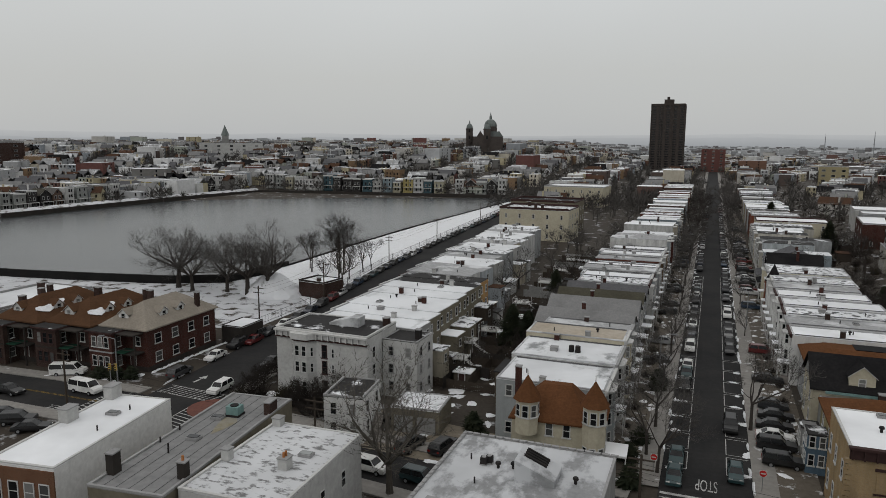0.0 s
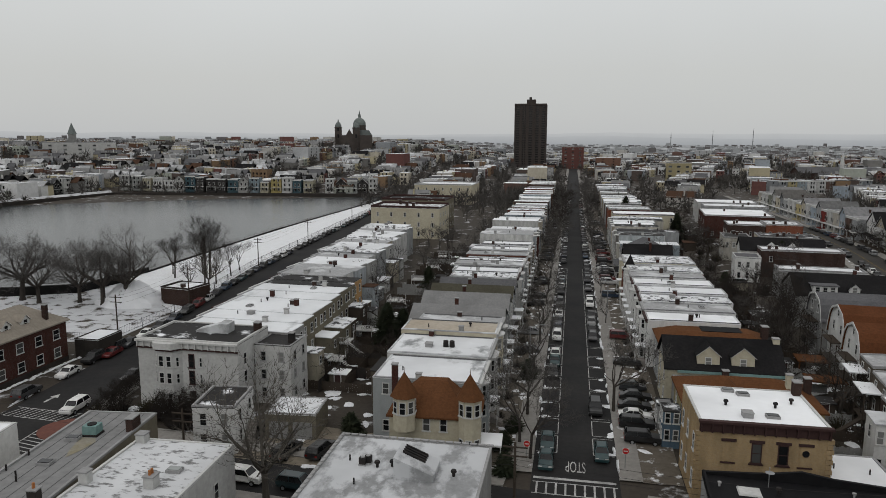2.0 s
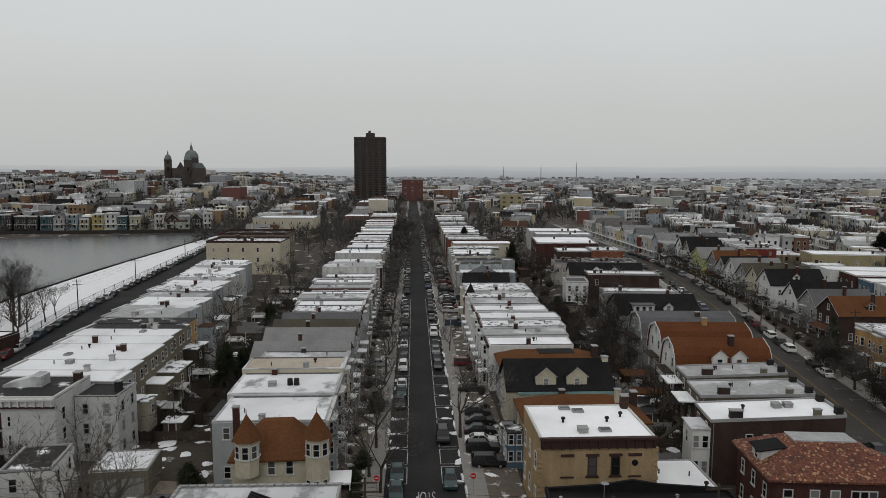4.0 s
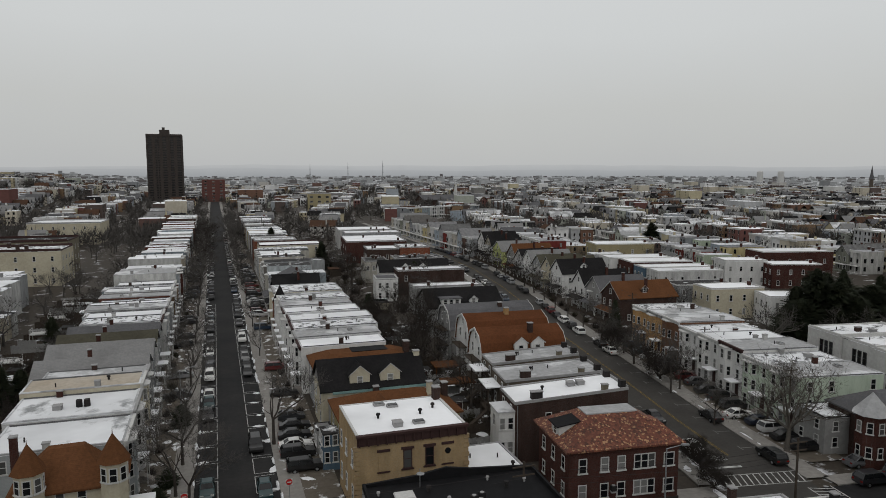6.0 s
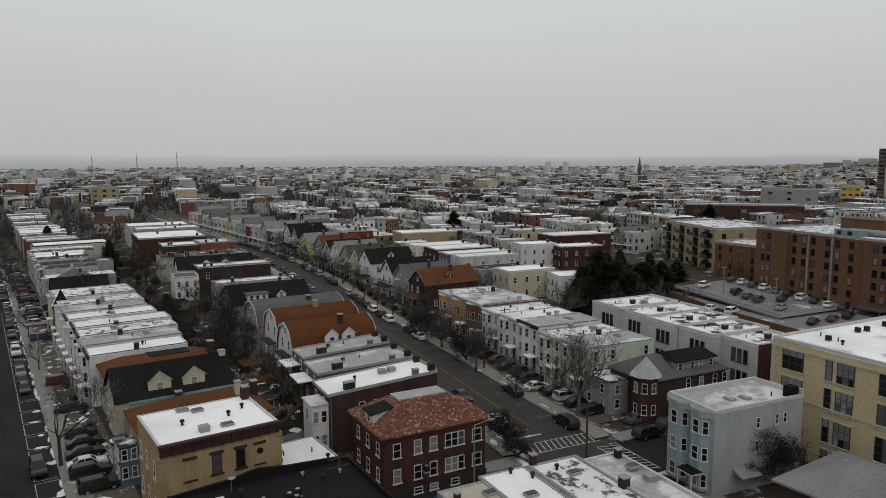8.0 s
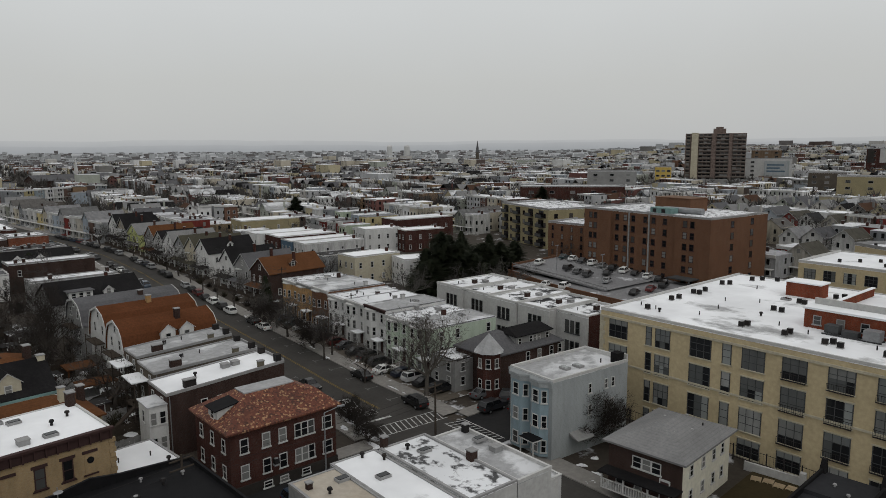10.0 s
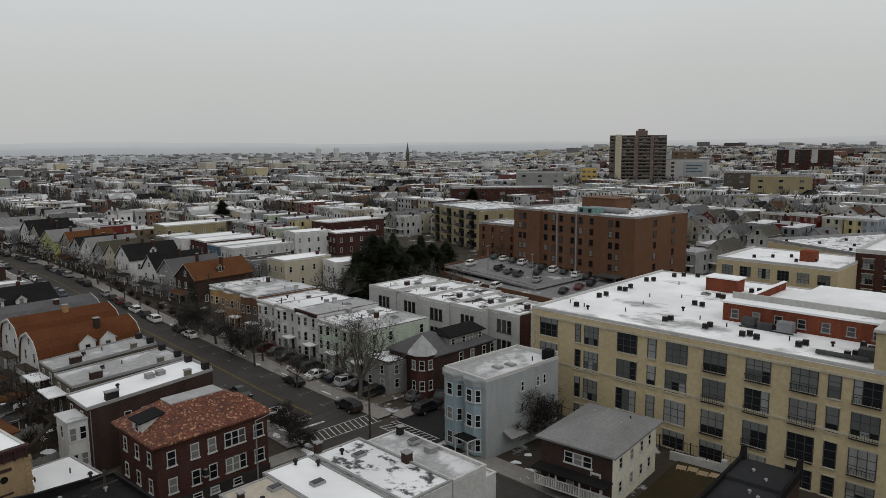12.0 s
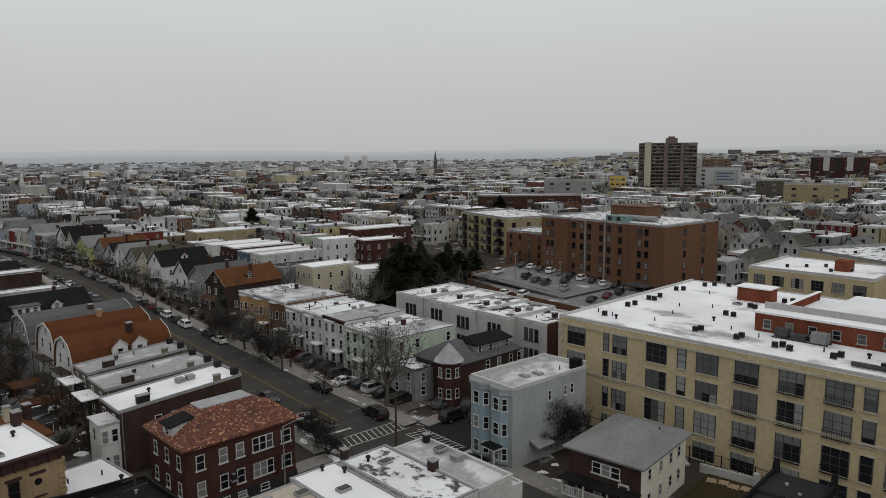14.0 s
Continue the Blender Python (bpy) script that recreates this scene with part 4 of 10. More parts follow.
for nm, line, half in (("road_a", LINE_A, 4.9), ("road_b", LINE_B, 5.6), ("road_c", LINE_C, 4.6), ("road_r", LINE_R, 5.6)):
    z = {"road_a": 0.0, "road_b": 0.012, "road_c": 0.006, "road_r": 0.018}[nm]
    roads[nm] = tagged(ribbon(line, -half, half, 0, z, "asphalt_worn" if nm == "road_b" else "asphalt", nm), "dark damp asphalt street", "road")


def cut(line, lo, hi):
    """The part of a line between two y (or, for the cross street, x) values."""
    ax = 0 if line is LINE_C else 1
    out, n = [], 60
    for i in range(len(line) - 1):
        for k in range(n):
            p = [line[i][j] + (line[i + 1][j] - line[i][j]) * k / n for j in (0, 1)]
            if lo <= p[ax] <= hi:
                out.append(tuple(p))
    return out[:: 12] + [out[-1]] if out else []


def at(line, v):
    """Place and heading (degrees from +y, clockwise) where the line passes y = v (x = v for the cross street)."""
    ax = 0 if line is LINE_C else 1
    for p, q in zip(line, line[1:]):
        if p[ax] <= v <= q[ax]:
            t = (v - p[ax]) / (q[ax] - p[ax])
            return p[0] + (q[0] - p[0]) * t, p[1] + (q[1] - p[1]) * t, math.degrees(math.atan2(q[0] - p[0], q[1] - p[1]))
    return (*line[-1], 0.0)


for line, lo, hi, half, wd in ((LINE_A, 76, 900, 4.9, 2.6), (LINE_B, 66, 500, 5.6, 3.0), (LINE_B, -20, 50, 5.6, 3.0), (LINE_R, 82, 540, 5.6, 2.6)):
    seg = cut(line, lo, hi)
    for sg in (-1, 1):
        if line is LINE_R and sg < 0:
            continue
        a, b = sorted((sg * half, sg * (half + wd)))
        tagged(ribbon(seg, a, b, -0.05, 0.15, "paving", "pavement"), "grey concrete pavement with slushy snow", "pavement")
for lo, hi in ((-260, -78), (-64, -7), (8, 55), (70, 150)):
    seg = cut(LINE_C, lo, hi)
    for sg in (-1, 1):
        a, b = sorted((sg * 4.6, sg * 7.2))
        tagged(ribbon(seg, a, b, -0.05, 0.15, "paving", "pavement"), "grey concrete pavement with slushy snow", "pavement")


for a, b in ((-11.6, -7.5), (7.5, 11.9)):
    tagged(ribbon(cut(LINE_A, 76, 420), a, b, -0.05, 0.06, "plot", "front_plots"), "grey paved front plots with slush", "pavement")
tagged(ribbon(cut(LINE_B, 70, 140), 8.6, 14.6, -0.05, 0.1, "plot", "front_plots"), "brown paved front plots with parked cars", "pavement")


def mark(road, pts, mat="line", z=0.024):
    s = Shape()
    s.face([(x, y, z) for x, y in pts])
    return part("road_marking", s.make("road_marking", mat), roads[road])


def stripe(road, a, b, w=0.12, mat="line", z=0.026):
    a, b = Vector(a), Vector(b)
    d = (b - a).normalized() * (w / 2)
    n = Vector((-d.y, d.x))
    mark(road, [a - n, b - n, b + n, a + n], mat, z)


# parking bays and stop line on the one-way street
for sg in (-1, 1):
    for k in range(22):
        y = 82 + k * 5.7
        xi, xo = 1.3 + sg * 2.2, 1.3 + sg * 4.7
        a, b = sorted((xi, xo))
        bays = Shape()
        for x0, x1, y0, y1 in ((a, b, y - 0.055, y + 0.055), (a, b, y + 4.845, y + 4.955), (xi - 0.055, xi + 0.055, y + 0.055, y + 4.845)):
            bays.face([(x0, y0, 0.026), (x1, y0, 0.026), (x1, y1, 0.026), (x0, y1, 0.026)])
        part("bay_marking", bays.make("bay_marking", "line"), roads["road_a"])
stripe("road_a", (-3.4, 75.2), (5.8, 75.2), 0.5)
for k in range(9):
    stripe("road_a", (-2.9 + k * 1.05, 71.6), (-2.9 + k * 1.05, 74.2), 0.22)
for y in (71.6, 74.2):
    stripe("road_a", (-3.4, y), (5.9, y), 0.15, z=0.03)
tc = bpy.data.curves.new("stop_lettering", "FONT")
tc.body, tc.size, tc.align_x = "STOP", 1.0, "CENTER"
tc.materials.append(M["line"])
txt = new("stop_lettering", tc)
txt.parent = roads["road_a"]
txt.matrix_world = Matrix.Translation((1.35, 79.8, 0.03)) @ Matrix.Rotation(math.pi, 4, "Z") @ Matrix.Diagonal((0.98, 3.9, 1, 1))
tw = new("stop_lettering", tc)
tw.parent = roads["road_c"]
tw.matrix_world = Matrix.Translation((-86.6, 68.4, 0.03)) @ Matrix.Rotation(-math.pi / 2, 4, "Z") @ Matrix.Diagonal((0.9, 2.6, 1, 1))
stripe("road_c", (-82.2, 66.0), (-82.0, 69.4), 0.45)
mark("road_r", [(-74.4, 84.4), (-74.0, 84.4), (-74.0, 86.4), (-73.5, 86.4), (-74.2, 87.8), (-74.9, 86.4), (-74.4, 86.4)], "line", 0.03)
# two-way street: double yellow line, bays, ladder crossings
for off in (-0.12, 0.12):
    ribbon(cut(LINE_B, 74, 420), off - 0.05, off + 0.05, 0, 0.034, "yellow_line", "road_marking", roads["road_b"])
for off in (-0.12, 0.12):
    ribbon(cut(LINE_C, -250, -76), off - 0.05, off + 0.05, 0, 0.034, "yellow_line", "road_marking", roads["road_c"])


def crossing(road, x, y, ang, length, depth=3.0, step=0.85):
    """Ladder crossing: two edge lines and slanting bars; length runs along ang."""
    m = Matrix.Translation((x, y, 0)) @ Matrix.Rotation(radians(ang), 4, "Z")

    def P(u, v):
        q = m @ Vector((u, v, 0))
        return q.x, q.y
    for v in (0, depth):
        stripe(road, P(0, v), P(length, v), 0.15, z=0.04)
    k = 0.3
    while k < length - 0.8:
        stripe(road, P(k, 0.1), P(k + 0.7, depth - 0.1), 0.17, z=0.036)
        k += step


crossing("road_b", 57.4, 66.2, -9, 11.4)
stripe("road_b", (58.6, 71.4), (63.4, 70.6), 0.5, z=0.04)
ts = new("stop_lettering", tc)
ts.parent = roads["road_b"]
ts.matrix_world = Matrix.Translation((62.4, 74.6, 0.045)) @ Matrix.Rotation(math.pi - radians(9), 4, "Z") @ Matrix.Diagonal((0.9, 2.5, 1, 1))
crossing("road_c", 68.4, 54.0, 82, 8.8)
for y in range(76, 148, 6):
    for sg in (-1, 1):
        x0, y0, hd = at(LINE_B, y)
        d = Vector((math.sin(radians(hd)), math.cos(radians(hd))))
        n = Vector((d.y, -d.x)) * sg
        c0 = Vector((x0, y0))
        stripe("road_b", c0 + n * 3.1, c0 + n * 5.4, 0.12, "worn_line", z=0.03)
        stripe("road_b", c0 + n * 3.1 - d * 0.7, c0 + n * 3.1 + d * 0.7, 0.12, "worn_line", z=0.031)
crossing("road_c", -79.3, 68.2, 92, 9.3)
crossing("road_r", -76.6, 79.2, -3, 11.2)
crossing("road_c", -64.2, 67.8, 94, 9.0)
# red textured kerb apron on the corner
s = Shape().prism([(-63.9 + 3.9 * math.cos(a) * -1, 76.6 + 3.5 * math.sin(a) * -1) for a in [radians(x) for x in range(0, 360, 20)]], 0.0, 0.17)
tagged(new("corner_apron", s.make("corner_apron", "red_paving")), "red textured kerb apron on a street corner", "pavement", kind="structure")

# reservoir
WATER = [(-420, 92), (-200, 131), (-175, 133), (-150, 137.5), (-131, 141.8), (-117.5, 149), (-114.5, 172), (-116, 214), (-117, 262), (-112.5, 428), (-121, 431), (-218, 417), (-289, 404), (-302, 331), (-308, 229), (-420, 150)]
s = Shape()
s.face([(x, y, 0.35) for x, y in reversed(WATER)][::-1])
tagged(new("water", s.make("water", "water")), "still grey reservoir water under an overcast sky", "water", kind="structure")


def wall_along(pts, h, t, mat, name, z=-0.3, closed=False):
    s = Shape()
    pts = list(pts) + ([pts[0]] if closed else [])
    A, B = offset_line(pts, -t / 2), offset_line(pts, t / 2)
    for i in range(len(pts) - 1):
        q = [A[i], B[i], B[i + 1], A[i + 1]]
        s.prism(q, z, h)
    return s.make(name, mat)


tagged(new("reservoir_wall", wall_along(WATER[0:7], 2.4, 0.8, "wall_black", "reservoir_wall")), "low dark stone wall round the reservoir", "wall", kind="structure")
tagged(new("side_reservoir_wall", wall_along(WATER[6:10], 1.4, 0.8, "wall_black", "reservoir_wall")), "low dark stone wall beside the snow bank", "wall", kind="structure")
tagged(new("far_reservoir_wall", wall_along(WATER[9:15], 2.6, 1.2, "stone_dark", "reservoir_wall")), "dark stone embankment on the far shore", "wall", kind="structure")


def slope(name, outer, inner, zo, zi, mat, label):
    s = Shape()
    for i in range(len(outer) - 1):
        s.face([(*outer[i], zo), (*outer[i + 1], zo), (*inner[i + 1], zi), (*inner[i], zi)])
    tagged(new(name, s.make(name, mat)), label, "embankment", kind="structure")


near_out = [(-260, 104), (-190, 112), (-150, 112), (-120, 112), (-84.5, 112), (-84.5, 136), (-88, 160), (-92.5, 190), (-95, 225), (-100, 300), (-106, 380), (-110, 436)]
near_in = [(-260, 119.5), (-190, 131.2), (-160, 135), (-131, 141), (-117.5, 148), (-115, 160), (-114.2, 178), (-115, 200), (-116, 230), (-116, 300), (-114, 380), (-112.5, 426)]
slope("lawn_bank", near_out[:6], near_in[:6], 0.0, 0.35, "snowbank", "patchy snow on the lawn below the reservoir wall")
slope("snow_bank", near_out[5:], near_in[5:], 0.0, 1.1, "snow", "smooth snow bank beside the reservoir road")
slope("far_bank", [(-318, 225), (-312, 318), (-298, 412)], [(-309, 229), (-303, 331), (-290, 405)], 3.2, 1.2, "snowbank", "snowy far shore of the reservoir")


# fences of posts and rails along the bank
def fence(pts, h=1.6, step=3.0, label="black iron railing along the snowy bank", mat="black_metal", pickets=0.5):
    ob = thing("railing", *pts[0], 0, 0, label, "fence")
    inv = ob.matrix_world.inverted()
    s = Shape()
    for a, b in zip(pts, pts[1:]):
        a, b = Vector(a), Vector(b)
        n = max(1, int((b - a).length / step))
        for i in range(n):
            p, q = a.lerp(b, i / n), a.lerp(b, (i + 1) / n)
            l0, l1 = inv @ Vector((p.x, p.y, ground_z(*p) + 0.1)), inv @ Vector((q.x, q.y, ground_z(*q) + 0.1))
            part("post", cached(("post", h, mat), lambda: Shape().box(-0.06, 0.06, -0.06, 0.06, -0.2, h + 0.1).make("post", mat)), ob, "", l0)
            for z in (0.25, h - 0.1):
                s.tube((l0.x, l0.y, l0.z + z), (l1.x, l1.y, l1.z + z), 0.035, 0.035, 4, 0, False)
            m = int((q - p).length / pickets)
            for k in range(1, m):
                u = l0.lerp(l1, k / m)
                s.tube((u.x, u.y, u.z + 0.1), (u.x, u.y, u.z + h), 0.018, 0.018, 3, 0, False)
    part("infill", s.make("infill", mat), ob)
    return ob


fence([(-96, 112.5), (-84.8, 112.5), (-84.8, 136), (-88.3, 160), (-92.8, 190), (-95.3, 225), (-100.2, 300), (-106.2, 390)], 1.7, 8.0)
fence([(-118.5, 214), (-118.2, 262), (-114.5, 438)], 1.6, 8.0, "thin railing on top of the reservoir wall", "black_metal", 4.0)

# ploughed heap of snow by the pump house
RH = random.Random(4)
s = Shape()
heap = []
for z, r in ((0.0, 1.0), (0.16, 0.9), (0.34, 0.76), (0.55, 0.58), (0.74, 0.40), (0.9, 0.22), (1.0, 0.05)):
    heap.append([((8.2 * r * RH.uniform(0.86, 1.14)) * math.cos(a), (6.2 * r * RH.uniform(0.86, 1.14)) * math.sin(a), z * 5.4 + RH.uniform(-0.3, 0.3)) for a in [2 * math.pi * i / 22 for i in range(22)]])
for lo, hi in zip(heap, heap[1:]):
    for i in range(22):
        j = (i + 1) % 22
        s.face([lo[i], lo[j], hi[j], hi[i]])
s.face(heap[-1])
ob = new("snow_mound", s.make("snow_mound", "mound"))
ob.location = (-98.8, 142.0, 0.2)
for pl in ob.data.polygons:
    pl.use_smooth = True
tagged(ob, "tall ploughed heap of dirty snow below the reservoir wall", "snow mound")


# ---- cars ----
CAR_KINDS = {
    # length, width, lower body profile, cabin profile
    "sedan": (4.7, 1.8, [(-2.35, 0.3), (2.35, 0.3), (2.35, 0.62), (2.2, 0.80), (1.0, 0.94), (-1.55, 0.98), (-2.28, 0.92), (-2.35, 0.62)], [(1.05, 0.93), (0.35, 1.42), (-0.95, 1.44), (-1.75, 0.97)]),
    "suv": (4.7, 1.88, [(-2.3, 0.36), (2.3, 0.36), (2.35, 0.70), (2.25, 0.98), (1.05, 1.08), (-2.25, 1.10), (-2.32, 0.70)], [(1.1, 1.07), (0.5, 1.66), (-1.9, 1.70), (-2.26, 1.09)]),
    "van": (5.4, 2.0, [(-2.7, 0.36), (2.6, 0.36), (2.68, 0.75), (2.5, 1.05), (1.75, 1.22), (-2.7, 1.22)], [(1.78, 1.21), (1.1, 1.98), (-2.6, 2.02), (-2.7, 1.21)]),
    "hatch": (4.1, 1.75, [(-2.0, 0.3), (2.05, 0.3), (2.08, 0.62), (1.95, 0.82), (0.95, 0.96), (-1.95, 1.0), (-2.05, 0.62)], [(1.0, 0.95), (0.3, 1.47), (-1.3, 1.5), (-1.95, 0.99)]),
}


def car_body(kind, paint):
    ln, w, low, cab = CAR_KINDS[kind]
    s = Shape()
    n = len(low)
    # lower body with tucked sills and shoulders
    rings = [[(x, -w / 2 + (0.12 if z < 0.45 else 0.03 if z < 0.8 else 0.10), z) for x, z in low], [(x, w / 2 - (0.12 if z < 0.45 else 0.03 if z < 0.8 else 0.10), z) for x, z in low]]
    s.face(rings[0])
    s.face(rings[1][::-1])
    for i in range(n):
        j = (i + 1) % n
        s.face([rings[0][j], rings[0][i], rings[1][i], rings[1][j]])
    # roof panel and pillars
    (fx, fz), (rx, rz), (bx, bz), (tx, tz) = cab
    e = w / 2 - 0.26
    s.prism([(bx - 0.06, -e), (rx + 0.06, -e), (rx + 0.06, e), (bx - 0.06, e)], rz - 0.02, rz + 0.07, 0, [(bx + 0.08, -e + 0.08), (rx - 0.1, -e + 0.08), (rx - 0.1, e - 0.08), (bx + 0.08, e - 0.08)])
    o = w / 2 - 0.10
    for sg in (-1, 1):
        for p, q in (((fx, fz), (rx, rz)), ((tx, tz), (bx, bz)), (((fx + tx) / 2 - 0.1, fz), ((rx + bx) / 2 - 0.05, rz))):
            s.tube((p[0], sg * o, p[1]), (q[0], sg * e, q[1]), 0.055, 0.05, 4)
    return s.make("car_body", paint)


def car_glass(kind):
    ln, w, low, cab = CAR_KINDS[kind]
    (fx, fz), (rx, rz), (bx, bz), (tx, tz) = cab
    o, e = w / 2 - 0.11, w / 2 - 0.27
    s = Shape()
    s.prism([(tx, -o), (fx, -o), (fx, o), (tx, o)], min(fz, tz) - 0.03, rz, 0, [(bx, -e), (rx, -e), (rx, e), (bx, e)])
    return s.make("car_windows", "car_glass")


def wheel_mesh():
    s = Shape().tube((0, -0.11, 0), (0, 0.11, 0), 0.33, 0.33, 12).tube((0, -0.12, 0), (0, 0.12, 0), 0.2, 0.2, 8, 1)
    return s.make("wheel", "tyre", "metal")


def build_car(kind, paint="paint", lod=1):
    ln, w, low, cab = CAR_KINDS[kind]
    ob = new("car", cached(("car", kind, paint), lambda: car_body(kind, paint)))
    part("glazing", cached(("carg", kind), lambda: car_glass(kind)), ob)
    if lod < 1:
        for sx in (-0.29, 0.30):
            for sy in (-1, 1):
                part("wheel", cached("wheel", wheel_mesh), ob, "", (ln * sx, sy * (w / 2 - 0.11), 0.33))
    if lod < 1:
        for sy in (-1, 1):
            part("headlight", cached("hl", lambda: Shape().box(-0.1, 0.06, -0.2, 0.2, -0.07, 0.07).make("headlight", "lamp_clear")), ob, "", (ln / 2 - 0.08, sy * (w / 2 - 0.33), 0.68))
            part("tail_light", cached("tl", lambda: Shape().box(-0.05, 0.1, -0.16, 0.16, -0.1, 0.1).make("tail_light", "lamp_red")), ob, "", (-ln / 2 + 0.06, sy * (w / 2 - 0.28), 0.78))
    return ob


CARS = {}
CAR_LABEL = {"sedan": "parked saloon car, dull winter-grimed paint", "suv": "parked sport utility car with dark windows", "van": "parked white van with a tall body", "hatch": "small parked hatchback car"}


def car(x, y, heading, kind="sedan", paint="paint", lod=1, z=None, group="cars parked along the streets", label=""):
    """heading: degrees clockwise from +y in which its nose points."""
    key = (kind, paint, lod)
    m = pose(x, y, (ground_z(x, y) if z is None else z) + 0.02, 0, 0, 90 - heading)
    if key not in CARS:
        CARS[key] = build_car(*key)
        CARS[key].matrix_basis = m
        ob = CARS[key]
    else:
        ob = copy_thing(CARS[key], m)
    return tagged(ob, label or CAR_LABEL[kind], "van" if kind == "van" else "car", group)


# ---- trees ----
def grow(seed, height=12.0, spread=1.0, levels=4, trunk=0.28, fork=0.3, n0=5, twig=0.06, bark="bark", hair="twig", bare=0.0, rise=0.0):
    """A bare tree: (trunk and limbs, twigs) as two meshes, its top at the given height."""
    rng = random.Random(seed)
    wood, fine = Shape(), Shape()

    def sliver(p, q, w):
        side = (q - p).cross(Vector((rng.uniform(-1, 1), rng.uniform(-1, 1), rng.uniform(-1, 1)))).normalized() * w
        fine.face([p - side, p + side, q])

    def limb(p, d, length, r, lev):
        steps = 3 if lev < 2 else 2
        q = p
        for k in range(steps):
            d = (d + Vector((rng.uniform(-1, 1), rng.uniform(-1, 1), rng.uniform(-0.3, 0.7))) * (0.16 + 0.05 * lev)).normalized()
            e = q + d * (length / steps)
            r1 = r * (1 - 0.28 / steps * (k + 1))
            if lev < 3:
                wood.tube(q, e, r, r1, 6 if lev < 2 else 4, 0, False)
            else:
                sliver(q, e + d * 0.1, twig if lev == 3 else twig * 0.6 if lev == 4 else twig * 0.42)
            if lev < levels:
                for _ in range(2 if lev < 3 or lev == 4 else 3):
                    if lev < 3 and k < steps - 1 and rng.random() < bare:
                        continue
                    side = Vector((rng.uniform(-1, 1), rng.uniform(-1, 1), rng.uniform(-0.25, 0.6)))
                    side = (side - d * side.dot(d)).normalized()
                    limb(e, (d * rng.uniform(0.55, 0.9) + side * rng.uniform(0.6, 1.0) * spread).normalized(), length * rng.uniform(0.5, 0.72), r1 * rng.uniform(0.45, 0.65), lev + 1)
            q, r = e, r1
        if lev < levels:
            limb(q, d, length * 0.6, r * 0.7, lev + 1)

    top = Vector((rng.uniform(-0.3, 0.3), rng.uniform(-0.3, 0.3), height * fork))
    wood.tube((0, 0, -0.3), (0, 0, 0.5), trunk * 1.35, trunk, 8, 0, False)
    wood.tube((0, 0, 0.5), top, trunk, trunk * 0.8, 8, 0, False)
    for i in range(n0):
        a = 2 * math.pi * (i + rng.uniform(-0.3, 0.3)) / n0
        up = rng.uniform(0.5, 1.1) + rise if i else 2.5
        limb(top * rng.uniform(0.85, 1.0), Vector((math.cos(a) * spread, math.sin(a) * spread, up)).normalized(), height * rng.uniform(0.24, 0.34), trunk * rng.uniform(0.45, 0.6), 1)
    k = height / max(v[2] for v in fine.v)
    for s in (wood, fine):
        s.v = [(x * k, y * k, z * k if z > 0 else z) for x, y, z in s.v]
    return wood.make("trunk", bark), fine.make("crown", hair)


TREES = {}
TREE_KINDS = {"bushy": dict(height=4.6, spread=1.0, trunk=0.1, fork=0.1, n0=8, twig=0.013, levels=5), "broad": dict(height=14.5, spread=1.1, trunk=0.42, fork=0.24, n0=8, twig=0.034, levels=5, bare=0.45, rise=0.0, hair="twig_mid"), "street": dict(height=10, spread=0.85, trunk=0.17, fork=0.28, n0=4, twig=0.026, levels=5, bare=0.7, rise=0.3, hair="twig_mid"), "tall": dict(height=18, spread=0.62, trunk=0.30, fork=0.25, n0=5, twig=0.034, levels=5, bare=0.65, rise=0.8),
              "airy": dict(height=15, spread=0.95, trunk=0.3, fork=0.2, n0=6, twig=0.034, levels=4, bark="twig_pale", hair="twig_pale"), "small": dict(height=5.5, spread=0.9, trunk=0.09, fork=0.15, n0=5, levels=3, twig=0.04), "far": dict(height=11, spread=0.95, trunk=0.25, fork=0.22, n0=4, levels=4, twig=0.05, bare=0.5)}


def tree(x, y, kind="street", size=1.0, seed=0, turn=0.0, label="", group="bare street trees", z=None):
    key = (kind, seed)
    if key not in TREES:
        TREES[key] = grow(seed * 7 + hash_of(kind), **TREE_KINDS[kind])
    ob = new("tree", TREES[key][0])
    ob.matrix_world = pose(x, y, ground_z(x, y) if z is None else z, 0, 0, turn) @ Matrix.Scale(size, 4)
    tagged(ob, label or "bare leafless winter tree with dark bark", "tree", group)
    part("crown", TREES[key][1], ob)
    return ob


def hash_of(word):
    return sum(ord(ch) * (i + 3) for i, ch in enumerate(word))


